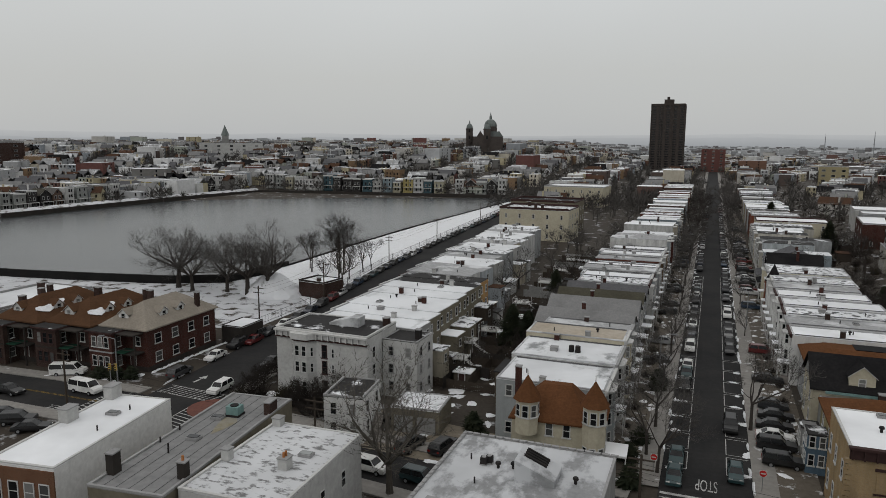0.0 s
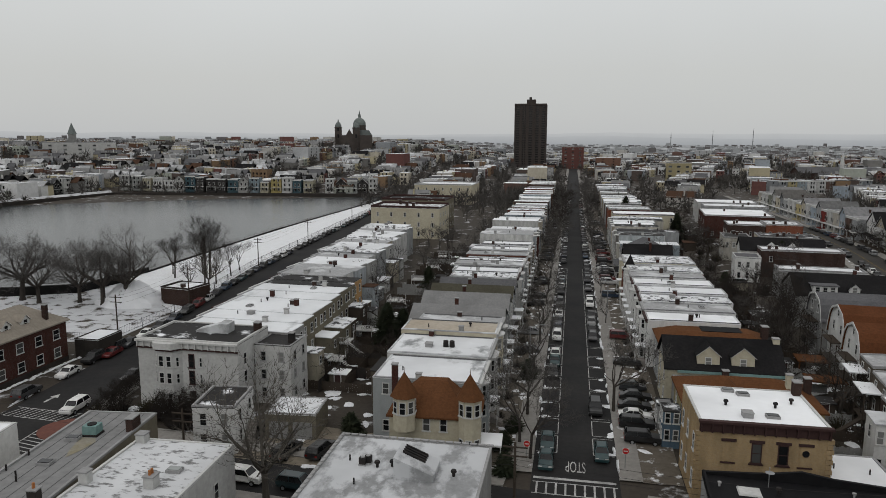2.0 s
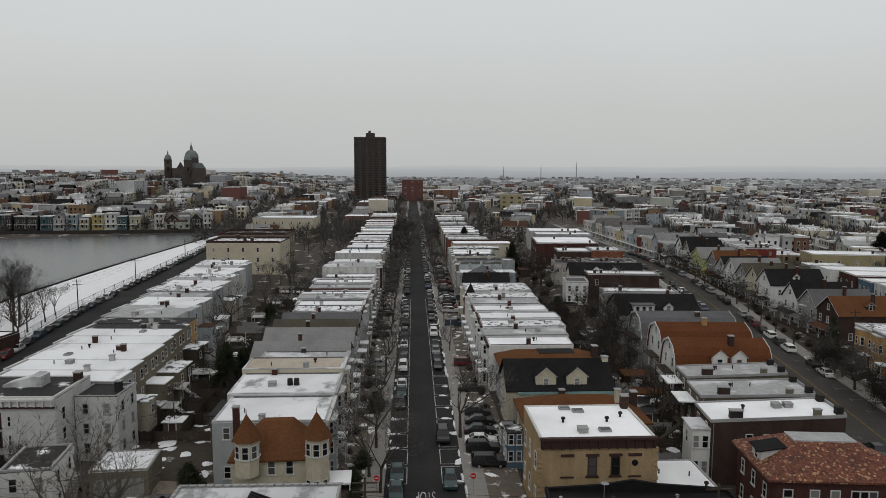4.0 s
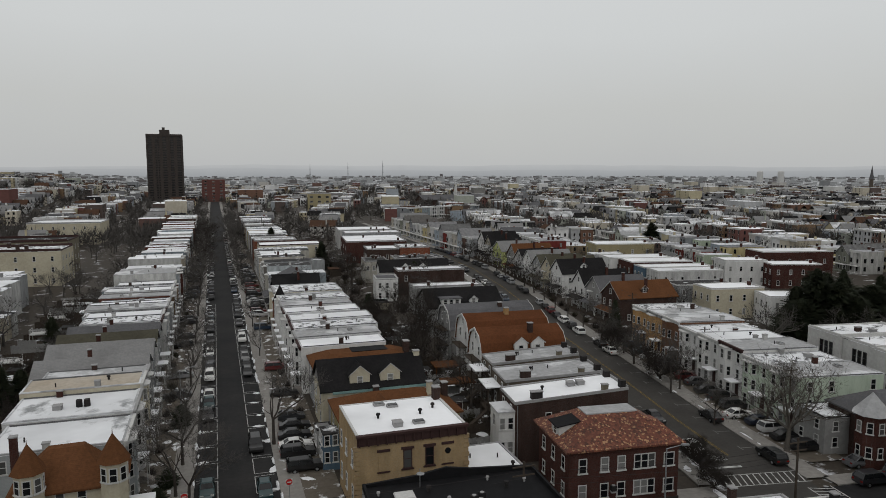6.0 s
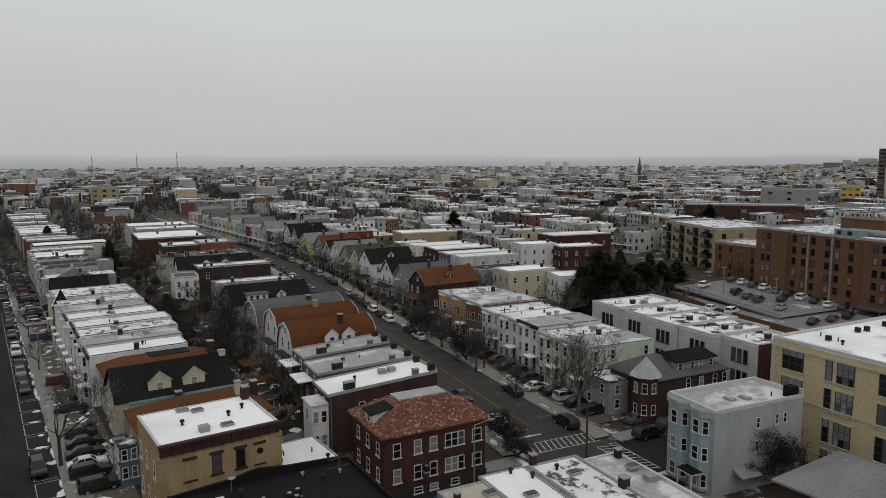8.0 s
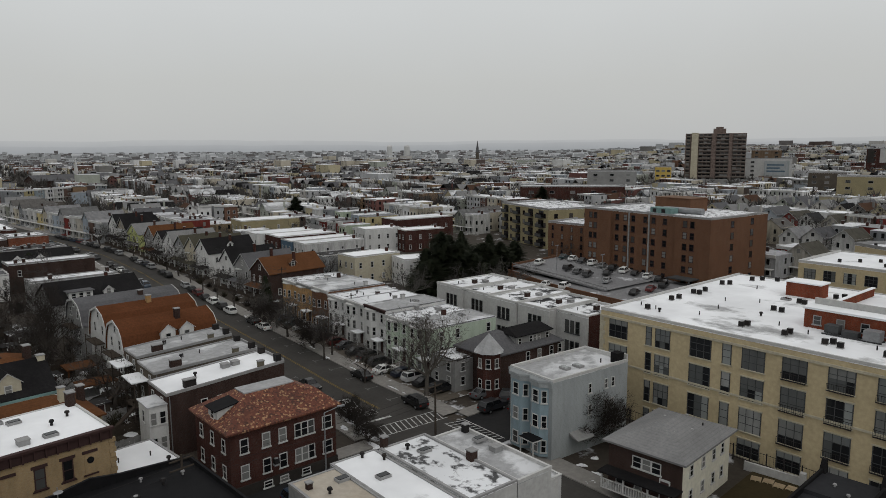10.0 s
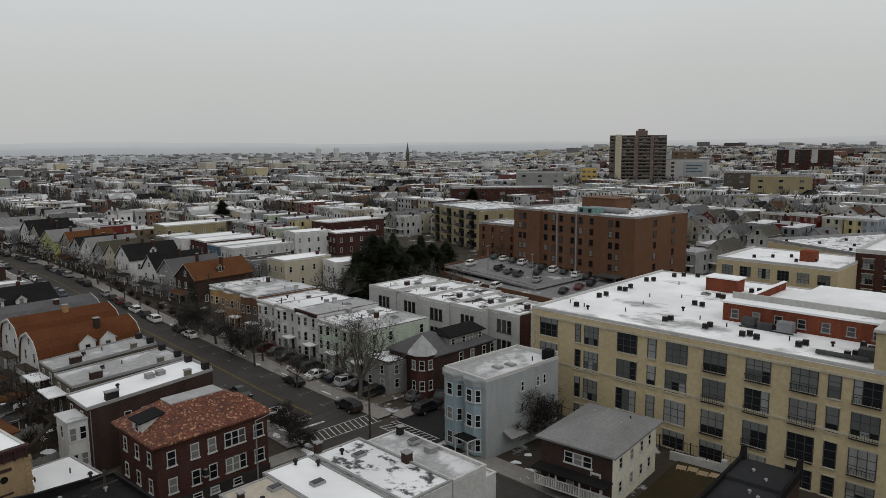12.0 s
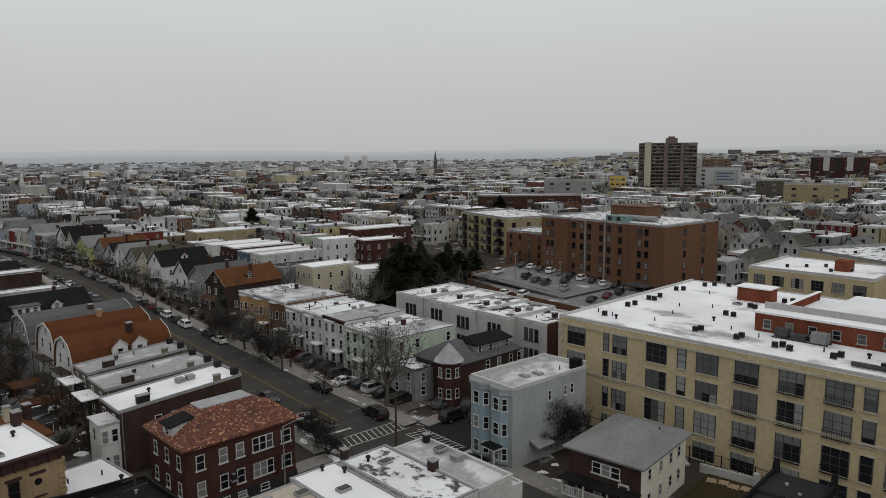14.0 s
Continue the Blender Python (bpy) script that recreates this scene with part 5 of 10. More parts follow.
def conifer(x, y, h, r, seed, label="dark green conifer with drooping branches"):
    rng = random.Random(seed)
    ob = thing("conifer", x, y, 0, None, label, "tree", "conifers")
    part("trunk", Shape().tube((0, 0, -0.3), (0, 0, h * 0.9), 0.25, 0.05, 7).make("trunk", "bark"), ob)
    s = Shape()
    lobes = [[rng.uniform(0.55, 1.25) for _ in range(9)] for _ in range(8)]
    for i in range(int(h * 100 + r * 90)):
        f = rng.random() ** 0.9
        a = rng.uniform(0, 2 * math.pi)
        z = h * (0.06 + 0.94 * f)
        reach = r * (1 - f) ** 0.5 * lobes[int(f * 7.99)][int(a / 6.2832 * 8.99)] * rng.uniform(0.7, 1.1) + 0.2
        d = Vector((math.cos(a), math.sin(a), rng.uniform(-0.3, 0.35)))
        side = Vector((-d.y, d.x, 0)) * (0.10 + reach * 0.10)
        p, q = Vector((0, 0, z)) + d * reach * rng.uniform(0.2, 0.6), Vector((0, 0, z)) + d * reach
        s.face([p - side, q + Vector((0, 0, -0.1)), p + side])
        s.face([p - side * 0.7 + d * 0.2, q - d * reach * 0.2 + Vector((0, 0, -0.45)), p + side * 0.7 + d * 0.2])
    part("crown", s.make("crown", "needles"), ob)
    return ob


def bush(x, y, r, h, seed, label="bare twiggy shrub", mat="twig"):
    rng = random.Random(seed)
    s = Shape()
    for i in range(int(90 * r)):
        a, f = rng.uniform(0, 6.28), rng.random() ** 0.6
        p = Vector((math.cos(a) * r * f * 0.5, math.sin(a) * r * f * 0.5, 0))
        q = Vector((math.cos(a) * r * f, math.sin(a) * r * f, h * (1.05 - 0.6 * f * f) * rng.uniform(0.7, 1.05)))
        s.tube(p, q, 0.035, 0.012, 3, 0, False)
        w = q + Vector((rng.uniform(-0.5, 0.5), rng.uniform(-0.5, 0.5), rng.uniform(-0.1, 0.4)))
        s.tube(q * 0.8, w, 0.02, 0.01, 3, 0, False)
    ob = new("shrub", s.make("shrub", mat))
    ob.location = (x, y, ground_z(x, y) - 0.05)
    return tagged(ob, label, "shrub")


# ---- buildings nearest the camera, south of the cross street ----
R1 = random.Random(5)


def block(name, x, y, ang, w, d, h, wall, roof, label, cap="coping", par=0.4, category="building", sides="fblr", z=None):
    ob = thing(name, x, y, ang, z, label, category)
    body(ob, w, d, h, wall)
    flat_roof(ob, w, d, h, roof, cap, par, sides)
    return ob


ob = block("corner_building", -59.8, 40.8, 8, 7.2, 17.2, 9, "white_paint", "roof_snow", "white rendered building with brick front and snowy roof", "trim", 0.12)
part("front_wall", Shape().box(-0.05, 7.25, -0.15, 0, -0.4, 8.8).make("front_wall", "brick_brown"), ob, "brown brick street front")
for u in (1.1, 2.9, 4.6, 6.2):
    for z in (1.5, 5.6):
        window(ob, u, -0.15, z, 0, 1.1, 2.0, 0)
chimney(ob, 0.6, 9.5, 9, "stucco_white", 1.1, 1.6, 1.5)
chimney(ob, 0.6, 16.2, 9, "stucco_white", 1.1, 1.6, 1.5)
vent(ob, 3.9, 12.0, 9.1, "skylight")
vent(ob, 4.8, 13.5, 9.1, "pipe")
vent(ob, 5.2, 8.0, 9.1, "pipe")
ob = block("grey_roofed_building", -47.4, 40.6, 6, 7.3, 22.5, 9, "stucco_olive", "roof_grey", "olive rendered building with seamed grey membrane roof", "coping", 0.18)
for k in range(1, 6):
    part("roof_seam", Shape().box(k * 1.22 - 0.02, k * 1.22 + 0.02, 0.3, 22.2, 9.1, 9.12).make("roof_seam", "dark_metal"), ob)
s = Shape().box(2.9, 4.3, 16.3, 17.5, 9.3, 10.15, 0).box(2.8, 4.4, 16.2, 17.6, 9.1, 9.3, 1).tube((3.6, 16.9, 10.15), (3.6, 16.9, 10.24), 0.45, 0.45, 12, 1)
part("air_conditioner", s.make("air_conditioner", "teal", "black_metal"), ob, "large teal rooftop cooling unit")
for u, v in ((3.0, 10.5), (2.4, 15.6)):
    vent(ob, u, v, 9.1, "skylight")
chimney(ob, 6.9, 3.4, 9, "stone_dark", 0.75, 0.75, 1.6, 1)
chimney(ob, 0.5, 2.6, 9, "stone_dark", 0.75, 1.0, 2.0)
rust = Shape()
rust.face([(x, y, 9.135) for x, y in ((3.0, 16.1), (4.4, 16.0), (4.9, 15.2), (4.6, 13.4), (4.0, 11.8), (3.5, 13.2), (3.2, 14.6))])
part("rust_stain", rust.make("rust_stain", plain("rust_stain", (0.21, 0.185, 0.115), (0.25, 0.24, 0.22), 0.7, 0.6, 3.0, 0.9)), ob)
chimney(ob, 6.9, 18.5, 9, "brick_dark", 0.7, 1.6, 1.4)
for u, v in ((2.0, 8.0), (2.6, 7.2), (0.4, 12.0), (0.4, 9.0)):
    vent(ob, u, v, 9.1, "pipe")
for v in (3, 6.5, 10):
    window(ob, 7.3, v, 4.5, 90, 1.0, 1.8, 0)
ob = block("patchy_roofed_building", -40.0, 43.0, 2, 9.6, 14.9, 9, "stucco_white", "roof_streaky", "white-walled building with streaky snow on a dark roof", "trim", 0.15)
chimney(ob, 0.5, 6.0, 9, "stucco_white", 0.8, 0.8, 1.1)
chimney(ob, 0.7, 14.2, 9, "stucco_white", 0.9, 0.9, 0.9)
chimney(ob, 6.4, 6.2, 9, "stucco_white", 0.9, 1.0, 1.1, 2)
vent(ob, 6.9, 9.0, 9.1, "skylight")
for v in (4.5, 7.0, 11.0):
    for z in (2.0, 5.6):
        window(ob, 9.6, v, z, 90, 0.9, 1.6, 0)
# wide pale roof with a raised skylight
ob = block("pale_roofed_building", -21.6, 45.0, 0, 14.8, 17.8, 8.8, "stucco_grey", "roof_pale", "low building with pale membrane roof and raised skylight", "coping", 0.1)
tile = Shape().prism([(-0.36, -0.2), (0.36, -0.2), (0.36, 0.0), (0.2, 0.12), (-0.2, 0.12), (-0.36, 0.0)], 0, 0.11).make("coping_tile", "coping")
for k in range(22):
    part("coping_tile", tile, ob, "", (0.1, 0.4 + k * 0.82, 9.0), -90)
for k in range(19):
    part("coping_tile", tile, ob, "", (0.4 + k * 0.79, 17.75, 9.0), 180)
part("skylight_box", Shape().side([(7.2, 8.7), (10.7, 8.7), (10.7, 9.5), (7.2, 10.9)], 9.8, 13.0).make("skylight_box", "roof_pale"), ob, "pale wedge-shaped skylight housing")
for k in range(4):
    part("skylight_bar", Shape().side([(7.7, 10.70), (9.7, 9.90), (9.7, 10.12), (7.7, 10.92)], 11.3 + k * 0.42, 11.44 + k * 0.42).make("skylight_bar", "black_metal"), ob)
part("skylight", Shape().side([(7.8, 10.62), (9.6, 9.90), (9.6, 9.98), (7.8, 10.70)], 11.3, 12.7).make("skylight", "glass_big"), ob)
vent(ob, 3.8, 12.0, 8.9, "ac")
vent(ob, 4.2, 12.4, 8.9, "ac")
for u, v in ((6.5, 12.2), (5.2, 11.8), (12.2, 11.4)):
    vent(ob, u, v, 8.9, "mushroom")
for u, v in ((4.1, 8.4), (2.4, 12.6), (8.0, 13.4)):
    vent(ob, u, v, 8.9, "pipe")
chimney(ob, 2.2, 3.0, 8.8, "stucco_grey", 0.7, 0.7, 0.9)

# black-roofed low building
ob = thing("black_roofed_building", 11.5, 44.0, -3, None, "low building with black tar roof and stepped parapet", "building")
body(ob, 17.5, 20.0, 7.4, "stucco_grey")
part("roof", Shape().box(0.2, 17.3, 0.2, 19.8, 7.4, 7.55).make("roof", "roof_black"), ob)
s = Shape()
s.side([(0, 7.3), (17.5, 7.3), (17.5, 7.9), (11, 8.3), (8.4, 8.7), (5.5, 8.2), (0, 7.8)], 19.8, 20.1)
s.box(0, 0.25, 0, 19.8, 7.3, 8.0).box(17.25, 17.5, 0, 19.8, 7.3, 8.0)
part("parapet", s.make("parapet", "roof_black"), ob)
for u, v in ((9.5, 14.2), (10.4, 14.6), (9.9, 13.4)):
    vent(ob, u, v, 7.55, "ac")
for u, v in ((6.0, 17.5), (13.5, 16.5)):
    vent(ob, u, v, 7.55, "mushroom")

part("roof_skylight", Shape().prism([(2.6, 16.4), (4.6, 16.4), (4.6, 18.0), (2.6, 18.0)], 7.5, 7.7, 0, [(2.7, 16.5), (4.5, 16.5), (4.5, 17.9), (2.7, 17.9)]).make("roof_skylight", "trim"), ob, "white framed roof skylight")
dish = part("dish_mast", Shape().tube((5.4, 18.6, 7.4), (5.4, 18.6, 9.4), 0.04, 0.04, 6).make("dish_mast", "metal"), ob)
part("satellite_dish", Shape().cone(5.4, 18.4, 9.0, 9.2, 0.4, 12).make("satellite_dish", "metal"), dish)
for u, v in ((1.2, 17.8), (7.4, 15.2), (12.2, 18.4), (15.6, 17.2)):
    vent(ob, u, v, 7.55, "hatch_small")

# row of low flats by the second street
ob = block("tan_roofed_flats", 32.5, 38.8, -7, 5.0, 13.6, 7, "stucco_grey", "roof_tan", "low flats with tan gravel roof", "coping", 0.12)
vent(ob, 2.0, 9.5, 7.1, "mushroom")
vent(ob, 4.2, 11.0, 7.1, "skylight")
chimney(ob, 1.0, 11.5, 7, "brick_dark", 0.5, 0.5, 0.7)
ob = block("white_roofed_flats", 37.5, 38.2, -7, 5.2, 14.6, 7, "stucco_grey", "roof_snow", "low flats under clean snow", "coping", 0.12)
for u, v in ((2.4, 9.0), (3.2, 13.8), (4.6, 12.0)):
    vent(ob, u, v, 7.1, "skylight" if u < 3 else "mushroom")
ob = block("patchy_flats", 42.8, 37.6, -7, 5.8, 13.9, 7.2, "stucco_white", "roof_patchy", "low flats with patchy snow on the roof", "coping", 0.2)
for u, v in ((3.2, 10.5), (2.2, 12.0)):
    vent(ob, u, v, 7.3, "skylight" if u > 3 else "mushroom")
chimney(ob, 0.7, 14.0, 7.2, "brick_dark", 0.6, 0.6, 1.2)
chimney(ob, 5.6, 6.0, 7.2, "brick_dark", 0.8, 0.8, 1.1)
ob = block("grey_corner_flats", 48.7, 36.9, -7, 4.6, 13.0, 6.9, "stucco_white", "roof_silver", "white corner flats with grey roof and curved parapet", "trim", 0.35)
vent(ob, 3.4, 9.0, 7.3, "skylight")
vent(ob, 3.4, 6.5, 7.0, "hatch")
chimney(ob, 4.1, 12.0, 6.9, "black_metal", 0.6, 0.6, 1.0)
for v in (2, 5, 8.5, 11.5):
    for z in (1.2, 4.3):
        window(ob, 4.6, v, z, 90, 0.9, 1.5, 0)
ob = block("white_lean_to", 53.5, 37.2, -7, 2.4, 7.6, 5.2, "stucco_white", "roof_silver", "low white wing beside the corner flats", "trim", 0.1)
for v in (2.0, 5.4):
    window(ob, 2.4, v, 2.6, 90, 0.8, 1.3, 0)

# ---- west of the one-way street ----
ob = block("white_corner_house", -59.6, 86.0, -0.5, 15.2, 9.6, 9.8, "stucco_white", "tar", "white stucco corner house with dark flat roof", "trim", 0.3, "house")
cornice(ob, 15.2, 9.9, 0, "trim", 0.9, 0.6)
part("cornice_band", Shape().box(-0.05, 15.25, -0.3, 0, 8.75, 8.95).make("cornice_band", "trim_dark"), ob)
b = part("bay", Shape().prism([(2.6, 0), (3.6, -0.9), (5.8, -0.9), (6.8, 0)], 0.3, 8.75).make("bay", "stucco_white"), ob)
part("bay_cornice", Shape().prism([(2.2, 0), (3.4, -1.5), (6.0, -1.5), (7.2, 0)], 9.0, 9.9).prism([(2.4, 0), (3.5, -1.25), (5.9, -1.25), (7.0, 0)], 8.72, 9.0, 1).make("bay_cornice", "trim", "trim_dark"), ob)
for z in (1.0, 4.0, 6.4):
    for u in (4.1, 5.25):
        window(b, u, -0.9, z, 0, 0.8, 1.6, 0)
    window(b, 3.1, -0.45, z, -42, 0.5, 1.6, 0)
    window(b, 6.3, -0.45, z, 42, 0.5, 1.4, 0)
    window(ob, 8.2, 0, z - 0.2, 0, 0.9, 2.0, 0, "trim_dark")
    window(ob, 9.6, 0, z, 0, 0.5, 1.4, 0)
for v in (2, 5, 8):
    for z in (1.0, 4.0, 6.6):
        window(ob, 15.2, v, z, 90, 0.9, 1.7, 0)
part("roof_stair", Shape().side([(6.2, 9.9), (11.2, 9.9), (11.2, 11.3), (10.0, 11.3), (6.2, 10.2)], 4.8, 7.0).make("roof_stair", "roof_silver"), ob, "pale sloping stair head")
chimney(ob, 14.6, 7.5, 9.8, "brick_dark", 0.9, 0.9, 1.3)
ob = block("grey_annex", -44.2, 73.4, 8, 5.2, 7.2, 5.8, "siding_white", "tar", "white sided annex with bare flat roof", "coping", 0.25, "house")
windows_on(ob, "f", 5.2, 7.2, 5.8, 2, 2, 0)
windows_on(ob, "r", 5.2, 7.2, 5.8, 2, 2, 0)
s = Shape()
for k in range(9):
    s.box(5.3, 6.4, 2.0 + k * 0.3, 2.34 + k * 0.3, 0, 0.3 + k * 0.27)
part("outside_stair", s.make("outside_stair", "concrete"), ob)
ob = block("garage", -37.6, 79.2, 5, 6.6, 6.0, 3.2, "stucco_olive", "roof_white", "brick garage with snowy flat roof", "coping", 0.15, "garage")
for k in range(2):
    part("garage_door", Shape().box(0.5 + k * 3.1, 3.0 + k * 3.1, -0.06, 0, 0, 2.3).make("garage_door", "stucco_grey"), ob)
ob = block("tall_back_house", -44.2, 90.5, -1, 5.5, 6.0, 8.6, "stucco_white", "tar", "white rear house with brown roof", "coping", 0.1, "house")
windows_on(ob, "f", 5.5, 6, 8.6, 3, 2, 0, "coping", 0.8, 1.4)
windows_on(ob, "r", 5.5, 6, 8.6, 3, 2, 0, "coping", 0.8, 1.4)
chimney(ob, 4.9, 2.0, 8.6, "black_metal", 0.8, 0.8, 1.5)
lot = Shape()
lot.face([(x, y, 0.03) for x, y in ((-46, 73.6), (-24.5, 72.4), (-23.5, 83), (-45, 85.5))])
tagged(new("paved_lot", lot.make("paved_lot", "lot")), "tan paved parking lot with slush", "pavement", kind="structure")
# row facing the reservoir road, backs to the gardens
yy = 96.5
backs = ["stucco_grey", "stucco_olive", "stucco_olive", "stucco_olive", "stucco_olive", "stucco_olive", "stucco_olive", "brick_yellow"]
for k in range(8):
    w = 5.2
    x0 = -58.6 - (yy - 96) * 0.05
    row_house(x0, yy + w, -92.2, w, 17.8, 9.0 + 0.12 * (k % 3), "stucco_grey", backs[k], "roof_row" if k < 6 else "tar", 3, 0, R1, "attached row house with snowy roof and olive rear wall", "row by the reservoir road", rear=True)
    yy += w
for k in range(15):
    w = 6.2
    x0 = -60.6 - (yy - 138) * 0.085
    row_house(x0, yy + w, -94.5, w, 14.5 + 1.5 * (k % 2), 8.8 + 0.5 * (k in (0, 1, 5)), "siding_pale", None, ("roof_silver", "roof_patchy", "roof_white", "roof_white")[k % 4] if k > 1 else "roof_silver", 3, 1 if k < 9 else 2, R1, "", "row by the reservoir road", rear=True)
    yy += w
ob = block("cream_apartments", -75.5, 276.5, -92, 17.5, 27, 11.5, "stucco_cream", "roof_patchy", "cream brick apartment house with white roof", "trim_dark", 0.8)
windows_on(ob, "r", 17.5, 27, 11.5, 3, 5, 1)
windows_on(ob, "b", 17.5, 27, 11.5, 3, 4, 1)
for k in range(3):
    chimney(ob, 4 + 5 * k, 8 + 4 * k, 11.5, "brick_dark", 1.0, 1.0, 1.8)
ob = block("brown_apartments", -77.5, 300, -92, 18, 27, 12.5, "stucco_olive", "tar", "brown apartment house with dark roof", "trim_dark", 0.8)
windows_on(ob, "r", 18, 27, 12.5, 3, 6, 1)
windows_on(ob, "b", 18, 27, 12.5, 3, 4, 1)
ob = block("beige_flats", -90, 425, -92, 26, 34, 11, "stucco_cream", "roof_white", "beige flats with snowy roof", "coping", 0.6)
windows_on(ob, "r", 26, 34, 11, 3, 7, 1)

# turreted house on the corner
ob = thing("turreted_house", -20.3, 75.6, 3.0, None, "cream house with brown shingle roof and corner turrets", "house")
body(ob, 10.4, 6.0, 6.0, "stucco_cream")
part("roof", Shape().prism([(-0.35, -0.35), (10.75, -0.35), (10.75, 6.2), (-0.35, 6.2)], 5.8, 6.0).prism([(-0.3, -0.3), (9.4, -0.3), (9.4, 6.1), (-0.3, 6.1)], 6.0, 9.2, 0, [(3.0, 3.4), (6.4, 3.4), (6.4, 4.6), (3.0, 4.6)]).make("roof", "sh_brown"), ob)
for tx, ty in ((1.9, -0.5), (9.5, -0.3)):
    t = part("turret", Shape().prism([(tx + 1.35 * math.cos(a), ty + 1.35 * math.sin(a)) for a in [radians(22.5 + 45 * i) for i in range(8)]], -0.2 if tx > 5 else 4.6, 8.7).make("turret", "stucco_cream"), ob)
    part("turret_roof", Shape().cone(tx, ty, 8.65, 11.5, 1.7, 8, 0, radians(22.5)).tube((tx, ty, 11.3), (tx, ty, 12.0), 0.06, 0.02, 5).make("turret_roof", "sh_brown"), t)
    for a in (-90, -45, -135, 0):
        r = 1.35 * math.cos(radians(22.5))
        window(t, tx + r * math.cos(radians(a)), ty + r * math.sin(radians(a)), 6.7, a + 90, 0.8, 1.5, 0)
        if tx > 5:
            window(t, tx + r * math.cos(radians(a)), ty + r * math.sin(radians(a)), 2.4, a + 90, 0.8, 1.6, 0)
for u in (4.4, 6.4):
    window(ob, u, 0, 4.2, 0, 0.9, 1.7, 0)
    window(ob, u, 0, 1.0, 0, 0.9, 1.7, 0)
for v in (2.2, 4.6):
    for z in (1.0, 4.2):
        window(ob, 10.4, v, z, 90, 0.9, 1.7, 0)
chimney(ob, -0.2, 4.5, 7.0, "brick_red", 0.7, 0.7, 3.6)
canopy(ob, 11.8, 2.6, 3.2, 2.8, 3.4, "roof_snow")

# row on the west side of the one-way street
yy = 82.2
first = [(9.4, 13.6, 7.9, "siding_bluegrey", "roof_white", "pale blue row house with snowy roof"), (9.4, 14.2, 8.3, "stucco_white", "roof_white", "white rendered row house with pale roof"),
         (6.2, 14.5, 9.0, "stucco_cream", "roof_tan", "cream row house with tan roof"), (5.2, 13.5, 8.6, "siding_pale", "roof_silver", "pale row house with grey roof")]
for w, d, h, wall, roof, lab in first:
    row_house(-10.6, yy, 90, w, d, h, wall, None, roof, 3, 0, R1, lab, "row on the one-way street", sides="l" if yy < 83 else "")
    yy += w
vb = thing("rooftop_fans", -17.2, 95.6, 0, 8.4, "pair of black rooftop fans", "fan")
for k in range(2):
    part("fan", Shape().tube((k * 0.9, 0, 0), (k * 0.9, 0, 0.9), 0.4, 0.36, 10).make("fan", "black_metal"), vb)
for w, d, h, rise, wall, roof in ((9.6, 15.5, 6.9, 2.3, "stucco_grey", "sh_mid"), (8.2, 15.5, 7.2, 2.3, "siding_pale", "sh_mid"), (6.6, 15.5, 7.4, 2.0, "siding_pale", "sh_olive"), (6.0, 15.0, 7.4, 2.0, "siding_pale", "sh_grey")):
    g = gable_house(-11.0, yy, 90, w, d, h, rise, wall, roof, 2, 0, R1, "y", False, "grey gabled row house with shingle roof", "row on the one-way street")
    canopy(g, w * 0.5, -0.05, 3.3, 2.6, 1.8, "roof_snow")
    if w > 9:
        gg = part("cross_gable", Shape().box(-0.5, 0.0, 6.5, 11.0, 0, 7.0).make("cross_gable", wall), g)
        for v in (7.6, 9.6):
            window(gg, -0.5, v, 4.6, -90, 0.9, 1.5, 0)
    yy += w + 0.15
k = 0
while yy < 470:
    w = R1.choice((5.4, 5.6, 5.8, 6.4))
    d = R1.uniform(14.0, 16.5)
    h = R1.choice((7.6, 8.2, 8.6, 9.0, 9.8))
    lod = 1 if yy < 205 else 2
    row_house(-10.8 - R1.uniform(0, 0.6), yy, 90, w, d, h, R1.choice(("siding_pale", "siding_pale", "siding_any", "brick_any")), None, R1.choice(("roof_white", "roof_snow", "roof_snow", "roof_silver", "roof_patchy")), 3, lod, R1, "", "row on the one-way street", "bay" if yy < 300 else "flat", yy < 270)
    yy += w
    k += 1
    if k in (20, 34):
        yy += 9

# ---- east side of the one-way street ----
ob = block("tan_brick_house", 13.4, 71.0, 0.5, 12.4, 10.6, 9.7, "brick_tan", "roof_snow", "tan brick corner house with dark red cornice", "trim", 0.15, "house")
cornice(ob, 12.4, 9.9, 0, "trim_dark", 1.1, 0.55)
for u, z, kind in ((2.9, 5.7, "blind"), (5.6, 5.7, "sash"), (8.1, 5.7, "sash"), (10.2, 5.7, "blind"), (3.1, 1.4, "sash"), (5.85, 1.4, "sash"), (8.2, 1.4, "blind"), (10.3, 1.4, "dark")):
    if kind == "blind":
        part("blind_window", Shape().box(u - 0.55, u + 0.55, -0.05, 0, z, z + 2.0).make("blind_window", "brick_tan"), ob)
    else:
        window(ob, u, 0, z, 0, 1.0, 2.1, 0, "trim" if z < 2 and kind == "sash" else "trim_dark")
    part("lintel", Shape().box(u - 0.72, u + 0.72, -0.13, 0, z + 2.15, z + 2.42).box(u - 0.72, u + 0.72, -0.1, 0, z - 0.2, z - 0.06).make("lintel", "trim_dark"), ob)
part("round_window", Shape().tube((10.2, -0.12, 7.1), (10.2, 0.02, 7.1), 0.34, 0.34, 16).make("round_window", "glass_dark"), ob)
for k in range(16):
    for u in (0.0, 12.4):
        part("quoin", cached(("quoin", k % 2), lambda k=k: Shape().box(-0.35 if k % 2 else -0.25, 0.35 if k % 2 else 0.25, -0.07, 0.3, 0, 0.45).make("quoin", "brick_tan")), ob, "", (u, 0, 0.3 + k * 0.53))
